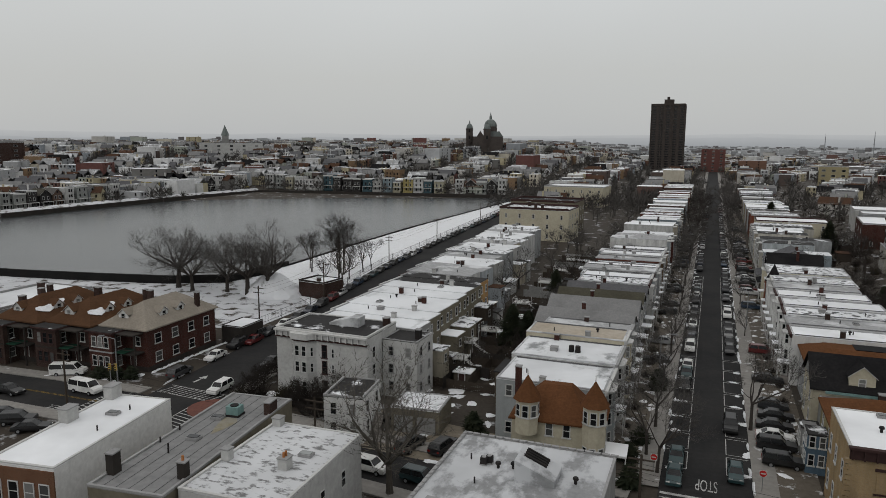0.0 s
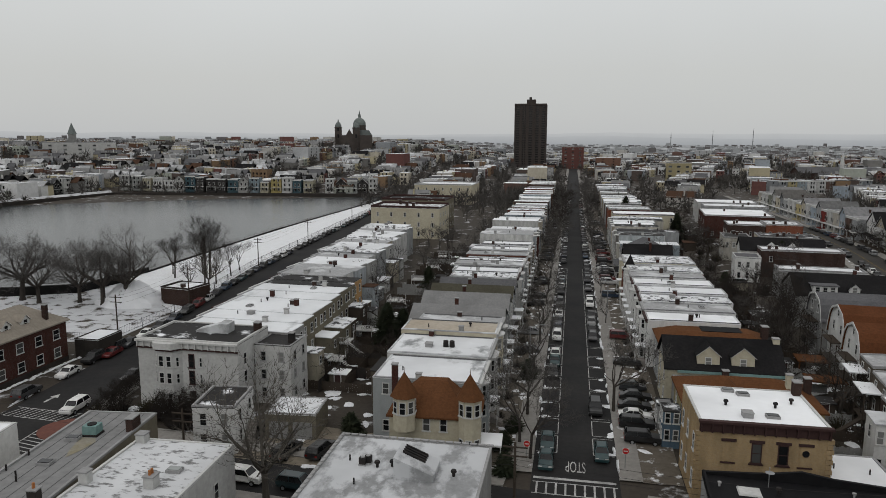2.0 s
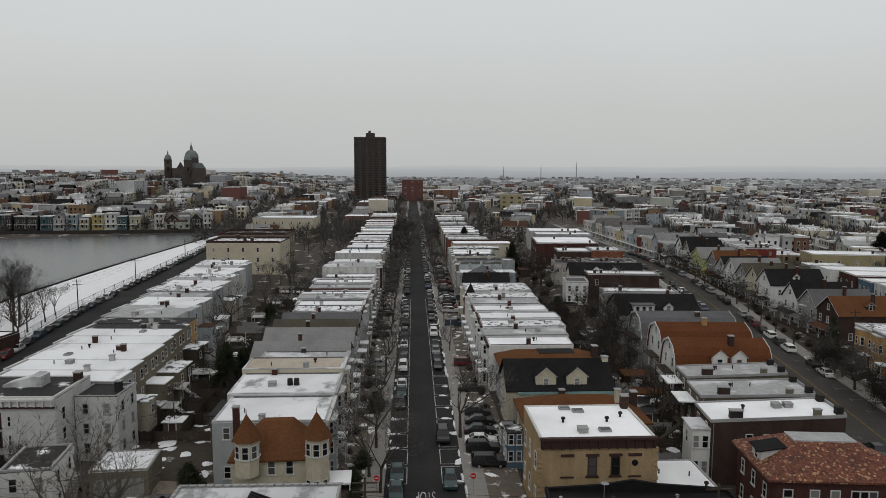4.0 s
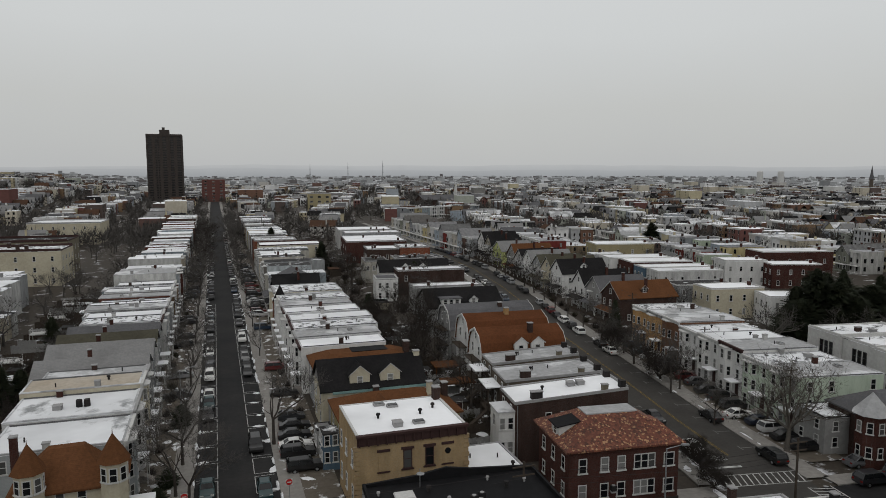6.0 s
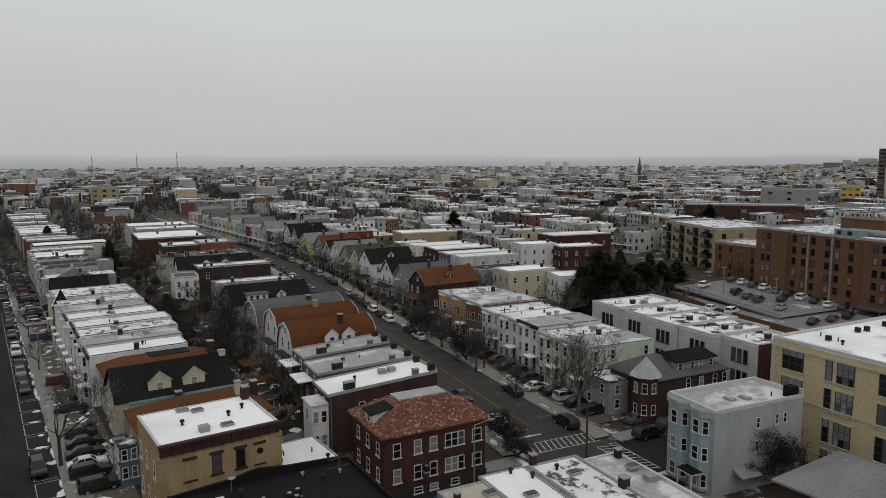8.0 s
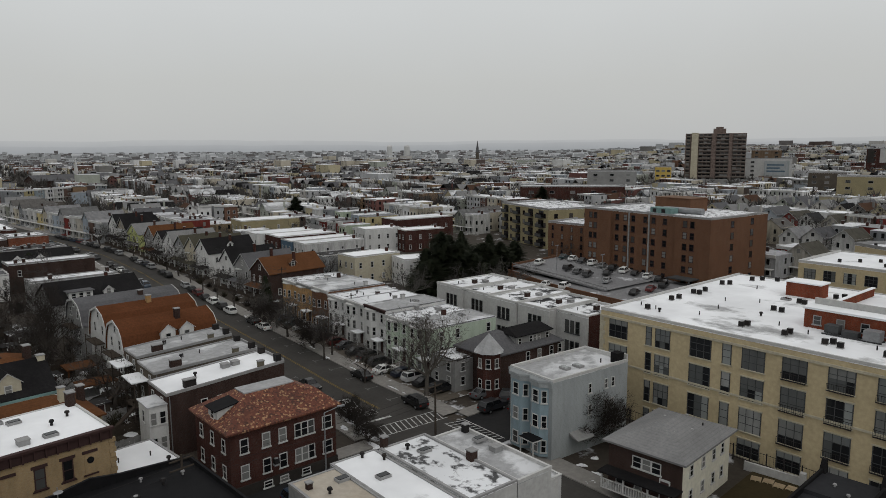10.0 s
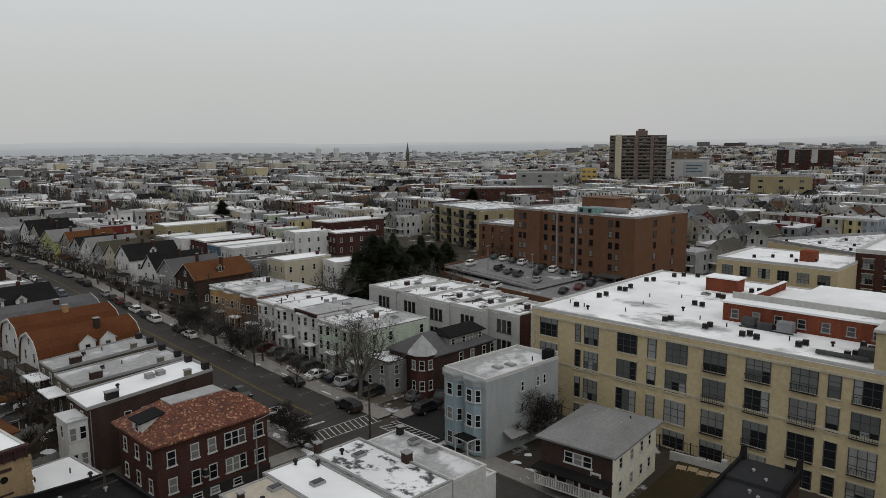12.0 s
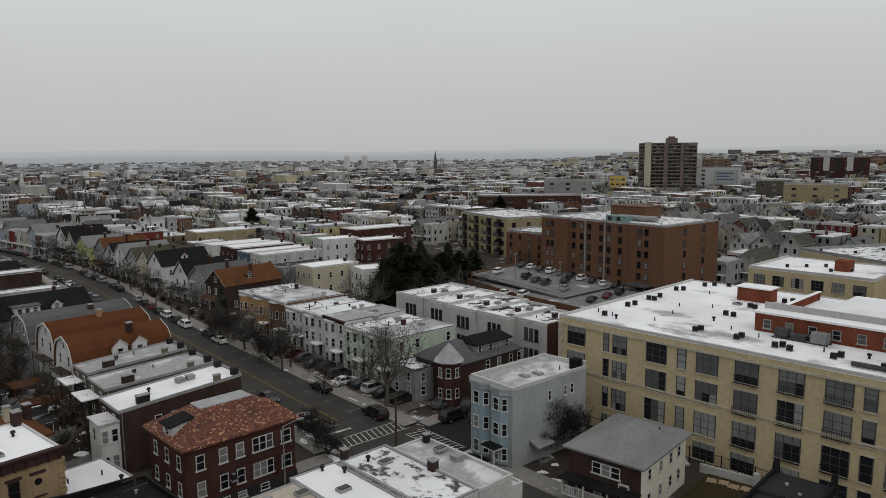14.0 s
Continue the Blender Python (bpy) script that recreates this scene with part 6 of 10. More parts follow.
for v in (2.5, 6.0, 9.0):
    for z in (1.6, 5.6):
        window(ob, 0, v, z, -90, 0.9, 1.9, 0)
        window(ob, 12.4, v, z, 90, 0.9, 1.9, 0)
for u, v, kd in ((6.0, 8.4, "skylight"), (3.5, 5.0, "mushroom"), (5.0, 2.0, "hatch"), (7.5, 2.2, "skylight"), (8.5, 5.0, "mushroom"), (10.5, 6.5, "mushroom"), (4.6, 9.4, "skylight")):
    vent(ob, u, v, 9.8, kd)
chimney(ob, 11.9, 9.6, 9.7, "brick_dark", 0.8, 1.0, 1.6)


ob = block("tan_house_annex", 26.4, 70.8, 0, 6.8, 8.6, 3.6, "brick_dark", "roof_snow", "low annex with clean snow on its flat roof", "coping", 0.12)
vent(ob, 1.6, 5.0, 3.7, "pipe")
vent(ob, 4.8, 4.2, 3.7, "pipe")
vent(ob, 5.6, 1.4, 3.7, "mushroom")
ob = thing("brown_roofed_house", 14.2, 84.6, 0, None, "house with brown hipped shingle roof", "house")
body(ob, 15.6, 9.4, 6.4, "siding_any")
hip_roof(ob, 15.6, 9.4, 6.4, 2.3, "sh_brown", 0.4)
windows_on(ob, "l", 15.6, 9.4, 6.4, 2, 2, 0)
part("front_gable", Shape().box(4.6, 6.6, -0.2, 3.2, 6.2, 7.6).side([(4.4, 7.6), (6.8, 7.6), (5.6, 8.7)], -0.3, 4.0).make("front_gable", "sh_brown"), ob)
chimney(ob, 12.4, 3.4, 8.0, "stucco_cream", 0.7, 0.7, 1.7)
chimney(ob, 15.2, 5.6, 7.0, "brick_dark", 0.8, 0.9, 1.7)
for k, (yb, mat_, roof_) in enumerate(((86.0, "siding_slate", "tar"), (91.4, "stucco_grey", "roof_grey"))):
    ob = block("front_porch_house", 11.9, yb, 0, 2.1, 3.0, 4.6 if k == 0 else 3.2, mat_, roof_, "small flat-roofed porch extension", "tar", 0.12, "house")
    windows_on(ob, "f", 2.1, 3, 5.0 if k == 0 else 3.2, 2 if k == 0 else 1, 2, 0)
    windows_on(ob, "l", 2.1, 3, 5.0 if k == 0 else 3.2, 2 if k == 0 else 1, 2, 0)
ob = block("link_roof", 14.6, 94.2, 0, 14.6, 4.7, 5.0, "stucco_grey", "roof_patchy", "flat-roofed house part with cluttered dark roof", "coping", 0.25, "house")
for u in (3.0, 6.2, 9.0):
    vent(ob, u, 2.4, 5.1, "hatch" if u < 5 else "pipe")
chimney(ob, 6.8, 3.6, 5.0, "brick_dark", 0.8, 0.8, 1.6)
ob = thing("black_roofed_house", 13.8, 99.0, 0, None, "cream house with black shingle roof and dormers", "house")
body(ob, 15.4, 8.8, 6.3, "stucco_cream")
gable_roof(ob, 15.4, 8.8, 6.3, 3.3, "x", "sh_black", 0.4, "stucco_grey")
for u in (5.6, 10.2):
    dormer(ob, u, 0.5, 6.4, 0, 3.0, 1.7, 3.6, "stucco_cream", "sh_black", 0)
windows_on(ob, "l", 15.4, 8.8, 6.3, 2, 2, 0)
part("eaves_board", Shape().box(1.4, 15.8, -0.5, -0.38, 5.7, 6.05).make("eaves_board", "teal"), ob)
chimney(ob, 15.2, 4.2, 7.6, "stucco_cream", 0.9, 0.9, 2.4)
ob = thing("orange_roofed_house", 14.2, 109.0, 0, None, "house with rust-brown roof and dark flat top", "house")
body(ob, 16.4, 8.8, 6.6, "siding_pale")
hip_roof(ob, 16.4, 8.8, 6.6, 1.6, "sh_brown", 0.4, 3.2)
part("roof_top", Shape().box(6.4, 12.4, 3.0, 6.0, 8.15, 8.3).make("roof_top", "roof_black"), ob)
windows_on(ob, "l", 16.4, 8.8, 6.6, 2, 2, 0)
chimney(ob, 15.8, 4.0, 7.0, "brick_dark", 0.9, 1.2, 2.2)
yy = 118.2
n_e = 0
while yy < 163:
    w = 5.7
    row_house(13.0, yy + w, -90, w, R1.uniform(14.5, 16.5), 8.0 + 0.35 * ((n_e * 5) % 4), "siding_white", None, ("roof_snow", "roof_silver", "roof_patchy", "roof_white", "roof_snow")[n_e % 5], 3, 0 if n_e < 4 else 1, R1, "", "row opposite on the one-way street")
    yy += w
    n_e += 1
for k, (w, wall, roof) in enumerate(((10.5, "brick_orange", "roof_silver"), (11.0, "stucco_cream", "roof_patchy"))):
    rh = row_house(13.2, yy + w, -90, w, 16.5, 7.6 + 0.4 * k, wall, None, roof, 2, 1, R1, "wide town house with pale flat roof", "row opposite on the one-way street")
    if k == 0:
        t = part("turret", Shape().prism([(9.0 + 1.5 * math.cos(a), 0.4 + 1.5 * math.sin(a)) for a in [radians(22.5 + 45 * i) for i in range(8)]], -0.2, 7.8).make("turret", "stucco_grey"), rh)
        part("turret_roof", Shape().cone(9.0, 0.4, 7.7, 11.6, 1.8, 8, 0, radians(22.5)).make("turret_roof", "sh_black"), t)
    yy += w
g = gable_house(14.2, 208, -90, 10, 13, 6.6, 3.2, "siding_pale", "sh_grey", 2, 1, R1, "x", True, "grey-roofed house with a gabled dormer")
dormer(g, 10.2, 6.0, 6.8, 90, 2.6, 1.6, 3.0, "stucco_cream", "sh_grey", 1)
gable_house(14.0, 195.5, -90, 7.6, 12, 6.6, 3.4, "siding_any", "sh_black", 2, 1, R1)
yy = 209
while yy < 268:
    w = R1.choice((5.6, 6.2))
    row_house(14.2, yy + w, -90, w, R1.uniform(13, 19), R1.uniform(7.4, 9.4), R1.choice(("siding_pale", "siding_any")), None, R1.choice(("roof_snow", "roof_white", "roof_patchy", "tar")), 3, 2, R1, "", "row opposite on the one-way street")
    yy += w
ob = block("beige_flats", 15.5, 290, -90, 14, 24, 9.0, "stucco_cream", "roof_snow", "beige flats with snowy roof", "trim_dark", 0.4)
windows_on(ob, "r", 14, 24, 9, 3, 5, 1)
ob = block("house", 14.6, 306, -90, 12, 17, 9.2, "brick_orange", "roof_patchy", "orange brick town house with patchy snow on its roof", "coping", 0.4, "house")
windows_on(ob, "r", 12, 17, 9.2, 3, 3, 1)
yy = 307
while yy < 470:
    w = R1.choice((5.6, 6.2, 7.0))
    row_house(14.5, yy + w, -90, w, R1.uniform(14, 18), R1.uniform(7.6, 9.4), R1.choice(("siding_pale", "brick_any", "siding_any")), None, R1.choice(("roof_snow", "roof_white", "roof_patchy", "tar")), 3, 2, R1, "", "row opposite on the one-way street", "flat", False)
    yy += w

# ---- between the streets, facing the second street ----
ob = thing("red_tiled_house", 35.7, 65.5, -5.6, None, "brick house with mottled red tile roof", "house")
body(ob, 13.2, 9.4, 7.6, "brick_red")
part("plinth", Shape().box(-0.12, 13.32, -0.12, 9.52, -0.3, 1.2).make("plinth", "stone_dark"), ob, "dark rubble stone base")
hip_roof(ob, 13.2, 9.4, 7.6, 2.6, "tiles", 0.55, 4.0)
part("roof_top", Shape().box(3.45, 9.75, 3.45, 5.95, 10.2, 10.34).make("roof_top", "roof_silver"), ob)
part("front_hip", Shape().prism([(8.4, -0.5), (13.6, -0.5), (13.0, 4.0), (9.0, 4.0)], 7.7, 9.6, 0, [(10.4, 2.2), (11.6, 2.2), (11.4, 3.6), (10.6, 3.6)]).make("front_hip", "tiles"), ob)
dm = part("dormer", Shape().side([(0.1, 7.7), (3.7, 7.7), (3.7, 9.75), (0.1, 9.15)], 3.2, 5.6).side([(-0.25, 9.1), (4.0, 9.8), (4.0, 9.92), (-0.25, 9.22)], 3.0, 5.8, 1).make("dormer", "stucco_white", "roof_black"), ob, "white shed dormer with black roof")
window(dm, 0.1, 4.4, 8.0, -90, 0.9, 0.9, 1)
for z in (1.9, 4.9):
    for u in (1.6, 4.2, 6.2):
        window(ob, u, 0, z, 0, 1.0, 1.7, 0)
    for du in (-0.85, 0, 0.85):
        window(ob, 9.0 + du, 0, z, 0, 0.9, 1.7, 0)
    window(ob, 12.0, 0, z, 0, 1.3, 1.6, 0)
for u in (4.2, 6.2, 9.0):
    window(ob, u, -0.12, 0.2, 0, 1.1, 0.8, 0)
vent(ob, 5.2, -0.25, 2.6, "ac")
for v in (1.6, 4.6, 7.6):
    for z in (1.9, 4.9):
        window(ob, 13.2, v, z, 90, 1.0, 1.7, 0)
        window(ob, 0, v, z, -90, 0.9, 1.6, 0)
def sloped_body(ob, w, d, h0, h1, wall, roof, cap="coping"):
    """A house whose flat roof falls from h1 at its right end to h0 at its left end."""
    part("outer_wall", Shape().side([(0, -0.6), (w, -0.6), (w, h1), (0, h0)], 0, d).make("outer_wall", wall), ob)
    part("roof", Shape().side([(0.1, h0), (w - 0.1, h1), (w - 0.1, h1 + 0.1), (0.1, h0 + 0.1)], 0.12, d - 0.12).make("roof", roof), ob)
    for y0, y1 in ((-0.06, 0.12), (d - 0.12, d + 0.06)):
        part("parapet", Shape().side([(-0.05, h0 - 0.1), (w + 0.05, h1 - 0.1), (w + 0.05, h1 + 0.28), (-0.05, h0 + 0.28)], y0, y1).make("parapet", cap), ob)
    for x0, h in ((-0.05, h0), (w - 0.12, h1)):
        part("parapet", Shape().box(x0, x0 + 0.17, 0.12, d - 0.12, h - 0.1, h + (0.2 if h == h0 else 0.45)).make("parapet", cap), ob)


flats = [(36.0, 80.7, -6, 15.8, 6.7, 7.9, 8.9, "brick_dark", "roof_snow"), (38.6, 89.9, -6.5, 14.8, 7.0, 7.9, 8.5, "stucco_dark", "roof_silver"), (40.4, 99.4, -5.5, 14.4, 5.9, 7.7, 8.5, "stucco_dark", "roof_silver")]
for i, (x, y, a, w, d, h0, h, wall, roof) in enumerate(flats):
    ob = thing("flat_roofed_house", x, y, a, None, "dark brick house with snow on its sloping flat roof" if i == 0 else "grey house with bare patches on its flat roof", "house")
    sloped_body(ob, w, d, h0, h, wall, roof)
    for u in (4.6, 6.7, 8.2, 10.6, 13.0) if i == 0 else (3.0, 6.0, 9.0, 12.0):
        for z in (2.4, 5.0):
            window(ob, u, 0, z, 0, 0.9, 1.5, 0)
    windows_on(ob, "l", w, d, h0, 3, 2, 0)
    chimney(ob, 3.2, 0.9, h0 + 0.2, "black_metal" if i == 0 else "brick_dark", 1.5, 0.7, 1.0)
    chimney(ob, w - 3.2, 0.4, h - 0.2, "stucco_olive", 0.8, 0.6, 0.9)
    part("party_chimney", Shape().box(w - 0.9, w - 0.1, 0.5, 1.3, h - 0.2, h + 1.0).box(w - 0.9, w - 0.1, d - 1.4, d - 0.6, h - 0.2, h + 0.9).make("party_chimney", "black_metal"), ob)
    part("gutter_pipe", Shape().tube((0.3, -0.12, 0), (0.3, -0.12, h0 - 0.2), 0.06, 0.06, 6).make("gutter_pipe", "metal"), ob)
    for u in (9.2, 10.6) if i == 0 else (5.4, 7.8):
        vent(ob, u, d * 0.6, h0 + (h - h0) * u / w + 0.1, "hatch" if i == 0 else "pipe")
    vent(ob, 5.0, d * 0.55, h0 + (h - h0) * 5.0 / w + 0.1, "mushroom")
    if i == 0:
        an = part("rear_porch", Shape().box(-2.2, 0, 0.0, 3.8, -0.3, 6.9).make("rear_porch", "siding_white"), ob, "white sided rear wing")
        part("porch_roof", Shape().box(-2.4, 0, -0.2, 4.0, 6.9, 7.05).make("porch_roof", "roof_silver"), an)
        for u in (-1.7, -0.6):
            for z in (1.4, 4.6):
                window(an, u, 0.0, z, 0, 0.8, 1.6, 0)
        window(an, -2.2, 2.0, 4.6, -90, 0.8, 1.6, 0)
    else:
        y0, y1, tz = (2.4, 6.6, 6.4) if i == 1 else (2.0, 5.8, 6.2)
        an = part("rear_porch", Shape().box(-2.0, 0, y0, y1, 2.8, 2.95).make("rear_porch", "wood"), ob, "dark timber rear porch on posts")
        part("porch_floor", Shape().box(-2.0, 0, y0, y1, 0.2, 0.35).make("porch_floor", "wood"), an)
        part("porch_roof", Shape().box(-2.3, 0, y0 - 0.2, y1 + 0.2, tz, tz + 0.16).make("porch_roof", "roof_snow"), an)
        for px in (-2.0, -0.2):
            for py in (y0, y1 - 0.14):
                part("post", Shape().box(px, px + 0.14, py, py + 0.14, -0.2, tz).make("post", "wood"), an)
        for z in (1.2, 3.8):
            part("rail", Shape().box(-2.0, -1.92, y0, y1, z, z + 0.1).box(-2.0, 0, y0, y0 + 0.08, z, z + 0.1).make("rail", "wood"), an)
        part("stair", Shape().side([(-5.2, 0.0), (-2.0, 2.7), (-2.0, 2.95), (-5.4, 0.1)], y0 + 0.2, y0 + 1.1).make("stair", "wood"), an)


def gambrel_house(x, y, ang, w, d, h, rise, wall, roof, label):
    """Ridge along local x: steep lower and shallow upper slopes, curved white rakes at the ends."""
    ob = thing("gambrel_house", x, y, ang, None, label, "house", "gambrel-roofed houses")
    body(ob, w, d, h, wall)
    prof = [(0.0, 0.0), (0.35, 0.30), (0.9, 0.58), (1.8, 0.80), (d / 2, 1.0)]
    line = [(-0.35, -0.12 * rise)] + [(p, q * rise) for p, q in prof]
    full = line + [(d - p, q) for p, q in line[-2::-1]]
    s, rakes = Shape(), (Shape(), Shape())
    for (a, za), (b, zb) in zip(full, full[1:]):
        s.face([(-0.3, a, h + za), (w + 0.3, a, h + za), (w + 0.3, b, h + zb), (-0.3, b, h + zb)])
        s.face([(-0.3, a, h + za - 0.15), (-0.3, b, h + zb - 0.15), (w + 0.3, b, h + zb - 0.15), (w + 0.3, a, h + za - 0.15)])
        for rk, e, f in ((rakes[0], -0.36, -0.26), (rakes[1], w + 0.26, w + 0.36)):
            rk.prism([(e, a), (f, a), (f, b), (e, b)], 0, 0.0)
            n = len(rk.v)
            for j, (yy_, zz_) in enumerate(((a, za), (a, za), (b, zb), (b, zb))):
                rk.v[n - 8 + j] = (rk.v[n - 8 + j][0], yy_, h + zz_ - 0.32)
                rk.v[n - 4 + j] = (rk.v[n - 4 + j][0], yy_, h + zz_ + 0.05)
    for xx in (0.0, w):
        g = Shape()
        g.face([(xx, a, h + za) for a, za in (full[1:-1] if xx else full[-2:0:-1])])
        part("gable", g.make("gable", wall), ob)
    part("roof", s.make("roof", roof), ob)
    for rk in rakes:
        part("bargeboard", rk.make("bargeboard", "trim"), ob)
    for v in (d * 0.3, d * 0.7):
        for z in (1.0, 4.0, h + 0.4):
            window(ob, 0, v, z, -90, 0.9, 1.6, 0)
            window(ob, w, v, z, 90, 0.9, 1.6, 0)
    window(ob, 0, d / 2, h + rise * 0.6, -90, 0.8, 1.1, 0)
    for z in (3.0, 6.0):
        gl = part("gallery", Shape().box(-1.6, 0, d * 0.2, d * 0.75, z, z + 0.12).make("gallery", "wood"), ob, "wooden rear gallery")
        part("rail", Shape().box(-1.6, -1.54, d * 0.2, d * 0.75, z + 0.9, z + 0.98).make("rail", "wood"), gl)
        for v in (0.2, 0.74):
            part("post", Shape().box(-1.6, -1.5, d * v, d * v + 0.1, z - 3.0, z + 1.0).make("post", "wood"), gl)
    return ob


g = gambrel_house(41.4, 105.8, -4, 14.6, 8.8, 6.4, 4.9, "siding_white", "sh_orange", "white house with rust-coloured gambrel roof and dormers")
for u in (6.6, 9.6):
    dormer(g, u, 0.1, 7.4, 0, 2.3, 1.8, 2.8, "siding_white", "sh_orange", 0)
chimney(g, 9.0, 2.4, 10.4, "brick_dark", 0.8, 0.8, 1.6)
part("shed_roof", Shape().box(-6.5, -1.0, 1.0, 4.6, 2.6, 2.8).box(-6.3, -6.1, 1.2, 1.4, 0, 2.6).box(-1.4, -1.2, 1.2, 1.4, 0, 2.6).make("shed_roof", "sh_brown"), g)
g = gambrel_house(42.4, 114.8, -4, 15.0, 9.6, 6.9, 4.9, "siding_white", "sh_orange", "white house with rust-coloured gambrel roof")
chimney(g, 8.0, 4.0, 11.2, "brick_yellow", 0.8, 0.8, 1.4)
part("shed_roof", Shape().box(-6.0, -1.0, 2.0, 6.0, 2.6, 2.8).box(-5.8, -5.6, 2.2, 2.4, 0, 2.6).box(-1.4, -1.2, 2.2, 2.4, 0, 2.6).make("shed_roof", "sh_brown"), g)
g = gambrel_house(43.4, 128.6, -3, 17.6, 9.4, 7.2, 3.8, "stucco_grey", "sh_grey", "grey house with grey gambrel roof")
chimney(g, 11.0, 2.5, 9.6, "brick_dark", 0.8, 0.8, 1.6)
g = gable_house(45.6, 150.4, -3, 17.6, 12.4, 6.8, 3.3, "stucco_grey", "sh_black", 2, 1, R1, "x", False, "dark-roofed house with white dormers")
dm = part("dormer", Shape().box(3.0, 7.6, 0.6, 4.4, 6.9, 8.6).box(2.7, 7.9, 0.3, 4.6, 8.6, 8.75, 1).make("dormer", "siding_white", "sh_grey"), g, "wide white dormer with three windows")
for u in (3.9, 5.3, 6.7):
    window(dm, u, 0.6, 7.2, 0, 0.9, 1.2, 1)
dormer(g, 10.8, 0.9, 7.1, 0, 2.0, 1.1, 3.0, "siding_white", "sh_black", 1)
g = gable_house(48.5, 213.0, -6, 22, 9.5, 6.4, 3.0, "siding_white", "sh_black", 2, 1, R1, "x", False, "white house with dark roof and white dormers")
for u in (8.0, 13.5):
    dormer(g, u, 0.5, 6.4, 0, 2.4, 1.3, 3.0, "siding_white", "sh_black", 1)
ob = block("house", 43.6, 197.0, -6, 6.4, 8.5, 6.4, "siding_white", "sh_grey", "white house with paired windows and grey roof", "trim", 0.3, "house")
windows_on(ob, "f", 6.4, 8.5, 6.4, 2, 3, 1)
windows_on(ob, "l", 6.4, 8.5, 6.4, 2, 2, 1)
specs = [(49, 176.5, 19, 6.5, 7.0, "stucco_grey", "roof_white"), (52.0, 205.0, 21, 7.6, 7.4, "brick_dark", "roof_white"), (53, 254.5, 12, 12, 8.6, "brick_dark", "roof_white"), (65.2, 253.2, 11.5, 13, 9.0, "brick_orange", "roof_patchy"),
         (47.5, 232, 8, 12, 7.0, "siding_any", "tar"), (58, 232, 17, 11, 7.4, "siding_pale", "tar"), (50.5, 284, 25, 28, 8.6, "brick_red", "roof_snow"), (56, 318, 26, 14, 9, "siding_pale", "roof_white"), (56, 336, 26, 20, 9, "siding_any", "roof_snow")]
for x, y, w, d, h, wall, roof in specs:
    ob = block("house", x, y, -5, w, d, h, wall, roof, {"brick_dark": "dark brick town house with snow on its flat roof", "brick_red": "red brick town house with snowy flat roof", "brick_orange": "orange brick town house with snowy flat roof"}.get(wall, "flat-roofed town house with snow on the roof"), "coping", 0.4, "house")
    windows_on(ob, "f", w, d, h, 2, 4, 1, skip=0.3, rng=R1)
    windows_on(ob, "l", w, d, h, 2, 3, 1, rng=R1)
    for k in range(2):
        chimney(ob, R1.uniform(1, w - 1), R1.uniform(1, d - 1), h, "brick_dark", 0.7, 0.9, 1.2)

# ---- east side of the second street ----
front = [("brick_yellow", "roof_patchy"), ("brick_yellow", "roof_silver"), ("brick_brown", "roof_silver"), ("siding_white", "roof_white"), ("siding_white", "roof_white"), ("siding_white", "roof_silver"), ("siding_green", "roof_patchy"), ("siding_green", "roof_silver")]
for k, (wall, roof) in enumerate(front):
    v, hd = 133.5 - k * 7.05, 9.4
    p = Vector((80 + (v - 84) * 0.165, v))
    row_house(p.x, p.y, -90 - hd, 7.0, 13.5, 8.0 + 0.3 * (k % 3), wall, None, roof, 2 if k < 3 else 3, 0, R1, {0: "yellow brick row house with bay front", 1: "yellow brick row house with bay front", 2: "brown brick row house with bay front", 6: "pale green sided row house with flat roof", 7: "pale green sided row house with flat roof"}.get(k, "white row house with bay front and grey roof"), "row on the second street", sides="r" if k == 7 else "")
ob = thing("turret_house", 82.0, 64.0, -8, None, "dark brick house with slate corner turret and black dormer", "house")
part("outer_wall", Shape().box(-2.7, 12.5, 1.0, 9.5, -0.6, 6.0).make("outer_wall", "brick_dark"), ob)
s = Shape().prism([(-3.1, 0.6), (13.0, 0.6), (13.0, 9.9), (-3.1, 9.9)], 5.9, 6.1).prism([(-3.1, 0.6), (13.0, 0.6), (13.0, 9.9), (-3.1, 9.9)], 6.1, 8.4, 0, [(0.8, 4.6), (9.5, 4.6), (9.5, 6.0), (0.8, 6.0)])
part("roof", s.make("roof", "sh_grey"), ob)
t = part("turret", Shape().prism([(-2.7 + 1.9 * math.cos(a), 1.7 + 1.9 * math.sin(a)) for a in [radians(22.5 + 45 * i) for i in range(8)]], 0, 7.0).make("turret", "brick_red"), ob)
part("turret_roof", Shape().cone(-2.7, 1.7, 6.9, 9.7, 2.4, 8, 0, radians(22.5)).make("turret_roof", "roof_silver"), t)
for a in (-90, -135, 180):
    for z in (1.4, 4.6):
        window(t, -2.7 + 1.75 * math.cos(radians(a)), 1.7 + 1.75 * math.sin(radians(a)), z, a + 90, 0.8, 1.5, 0)
for u in (5.0, 7.6, 10.4, 12.4):
    for z in (1.2, 4.0):
        window(ob, u, 1.0, z, 0, 0.9, 1.5, 0)
dm = part("dormer", Shape().box(3.2, 10.8, 1.8, 6.4, 6.1, 8.0).make("dormer", "stucco_grey"), ob)
part("dormer_roof", Shape().prism([(2.8, 1.3), (11.2, 1.3), (11.2, 6.8), (2.8, 6.8)], 8.0, 8.12).prism([(2.8, 1.3), (11.2, 1.3), (11.2, 6.8), (2.8, 6.8)], 8.12, 9.0, 0, [(3.4, 3.8), (10.6, 3.8), (10.6, 4.4), (3.4, 4.4)]).make("dormer_roof", "sh_black"), dm)
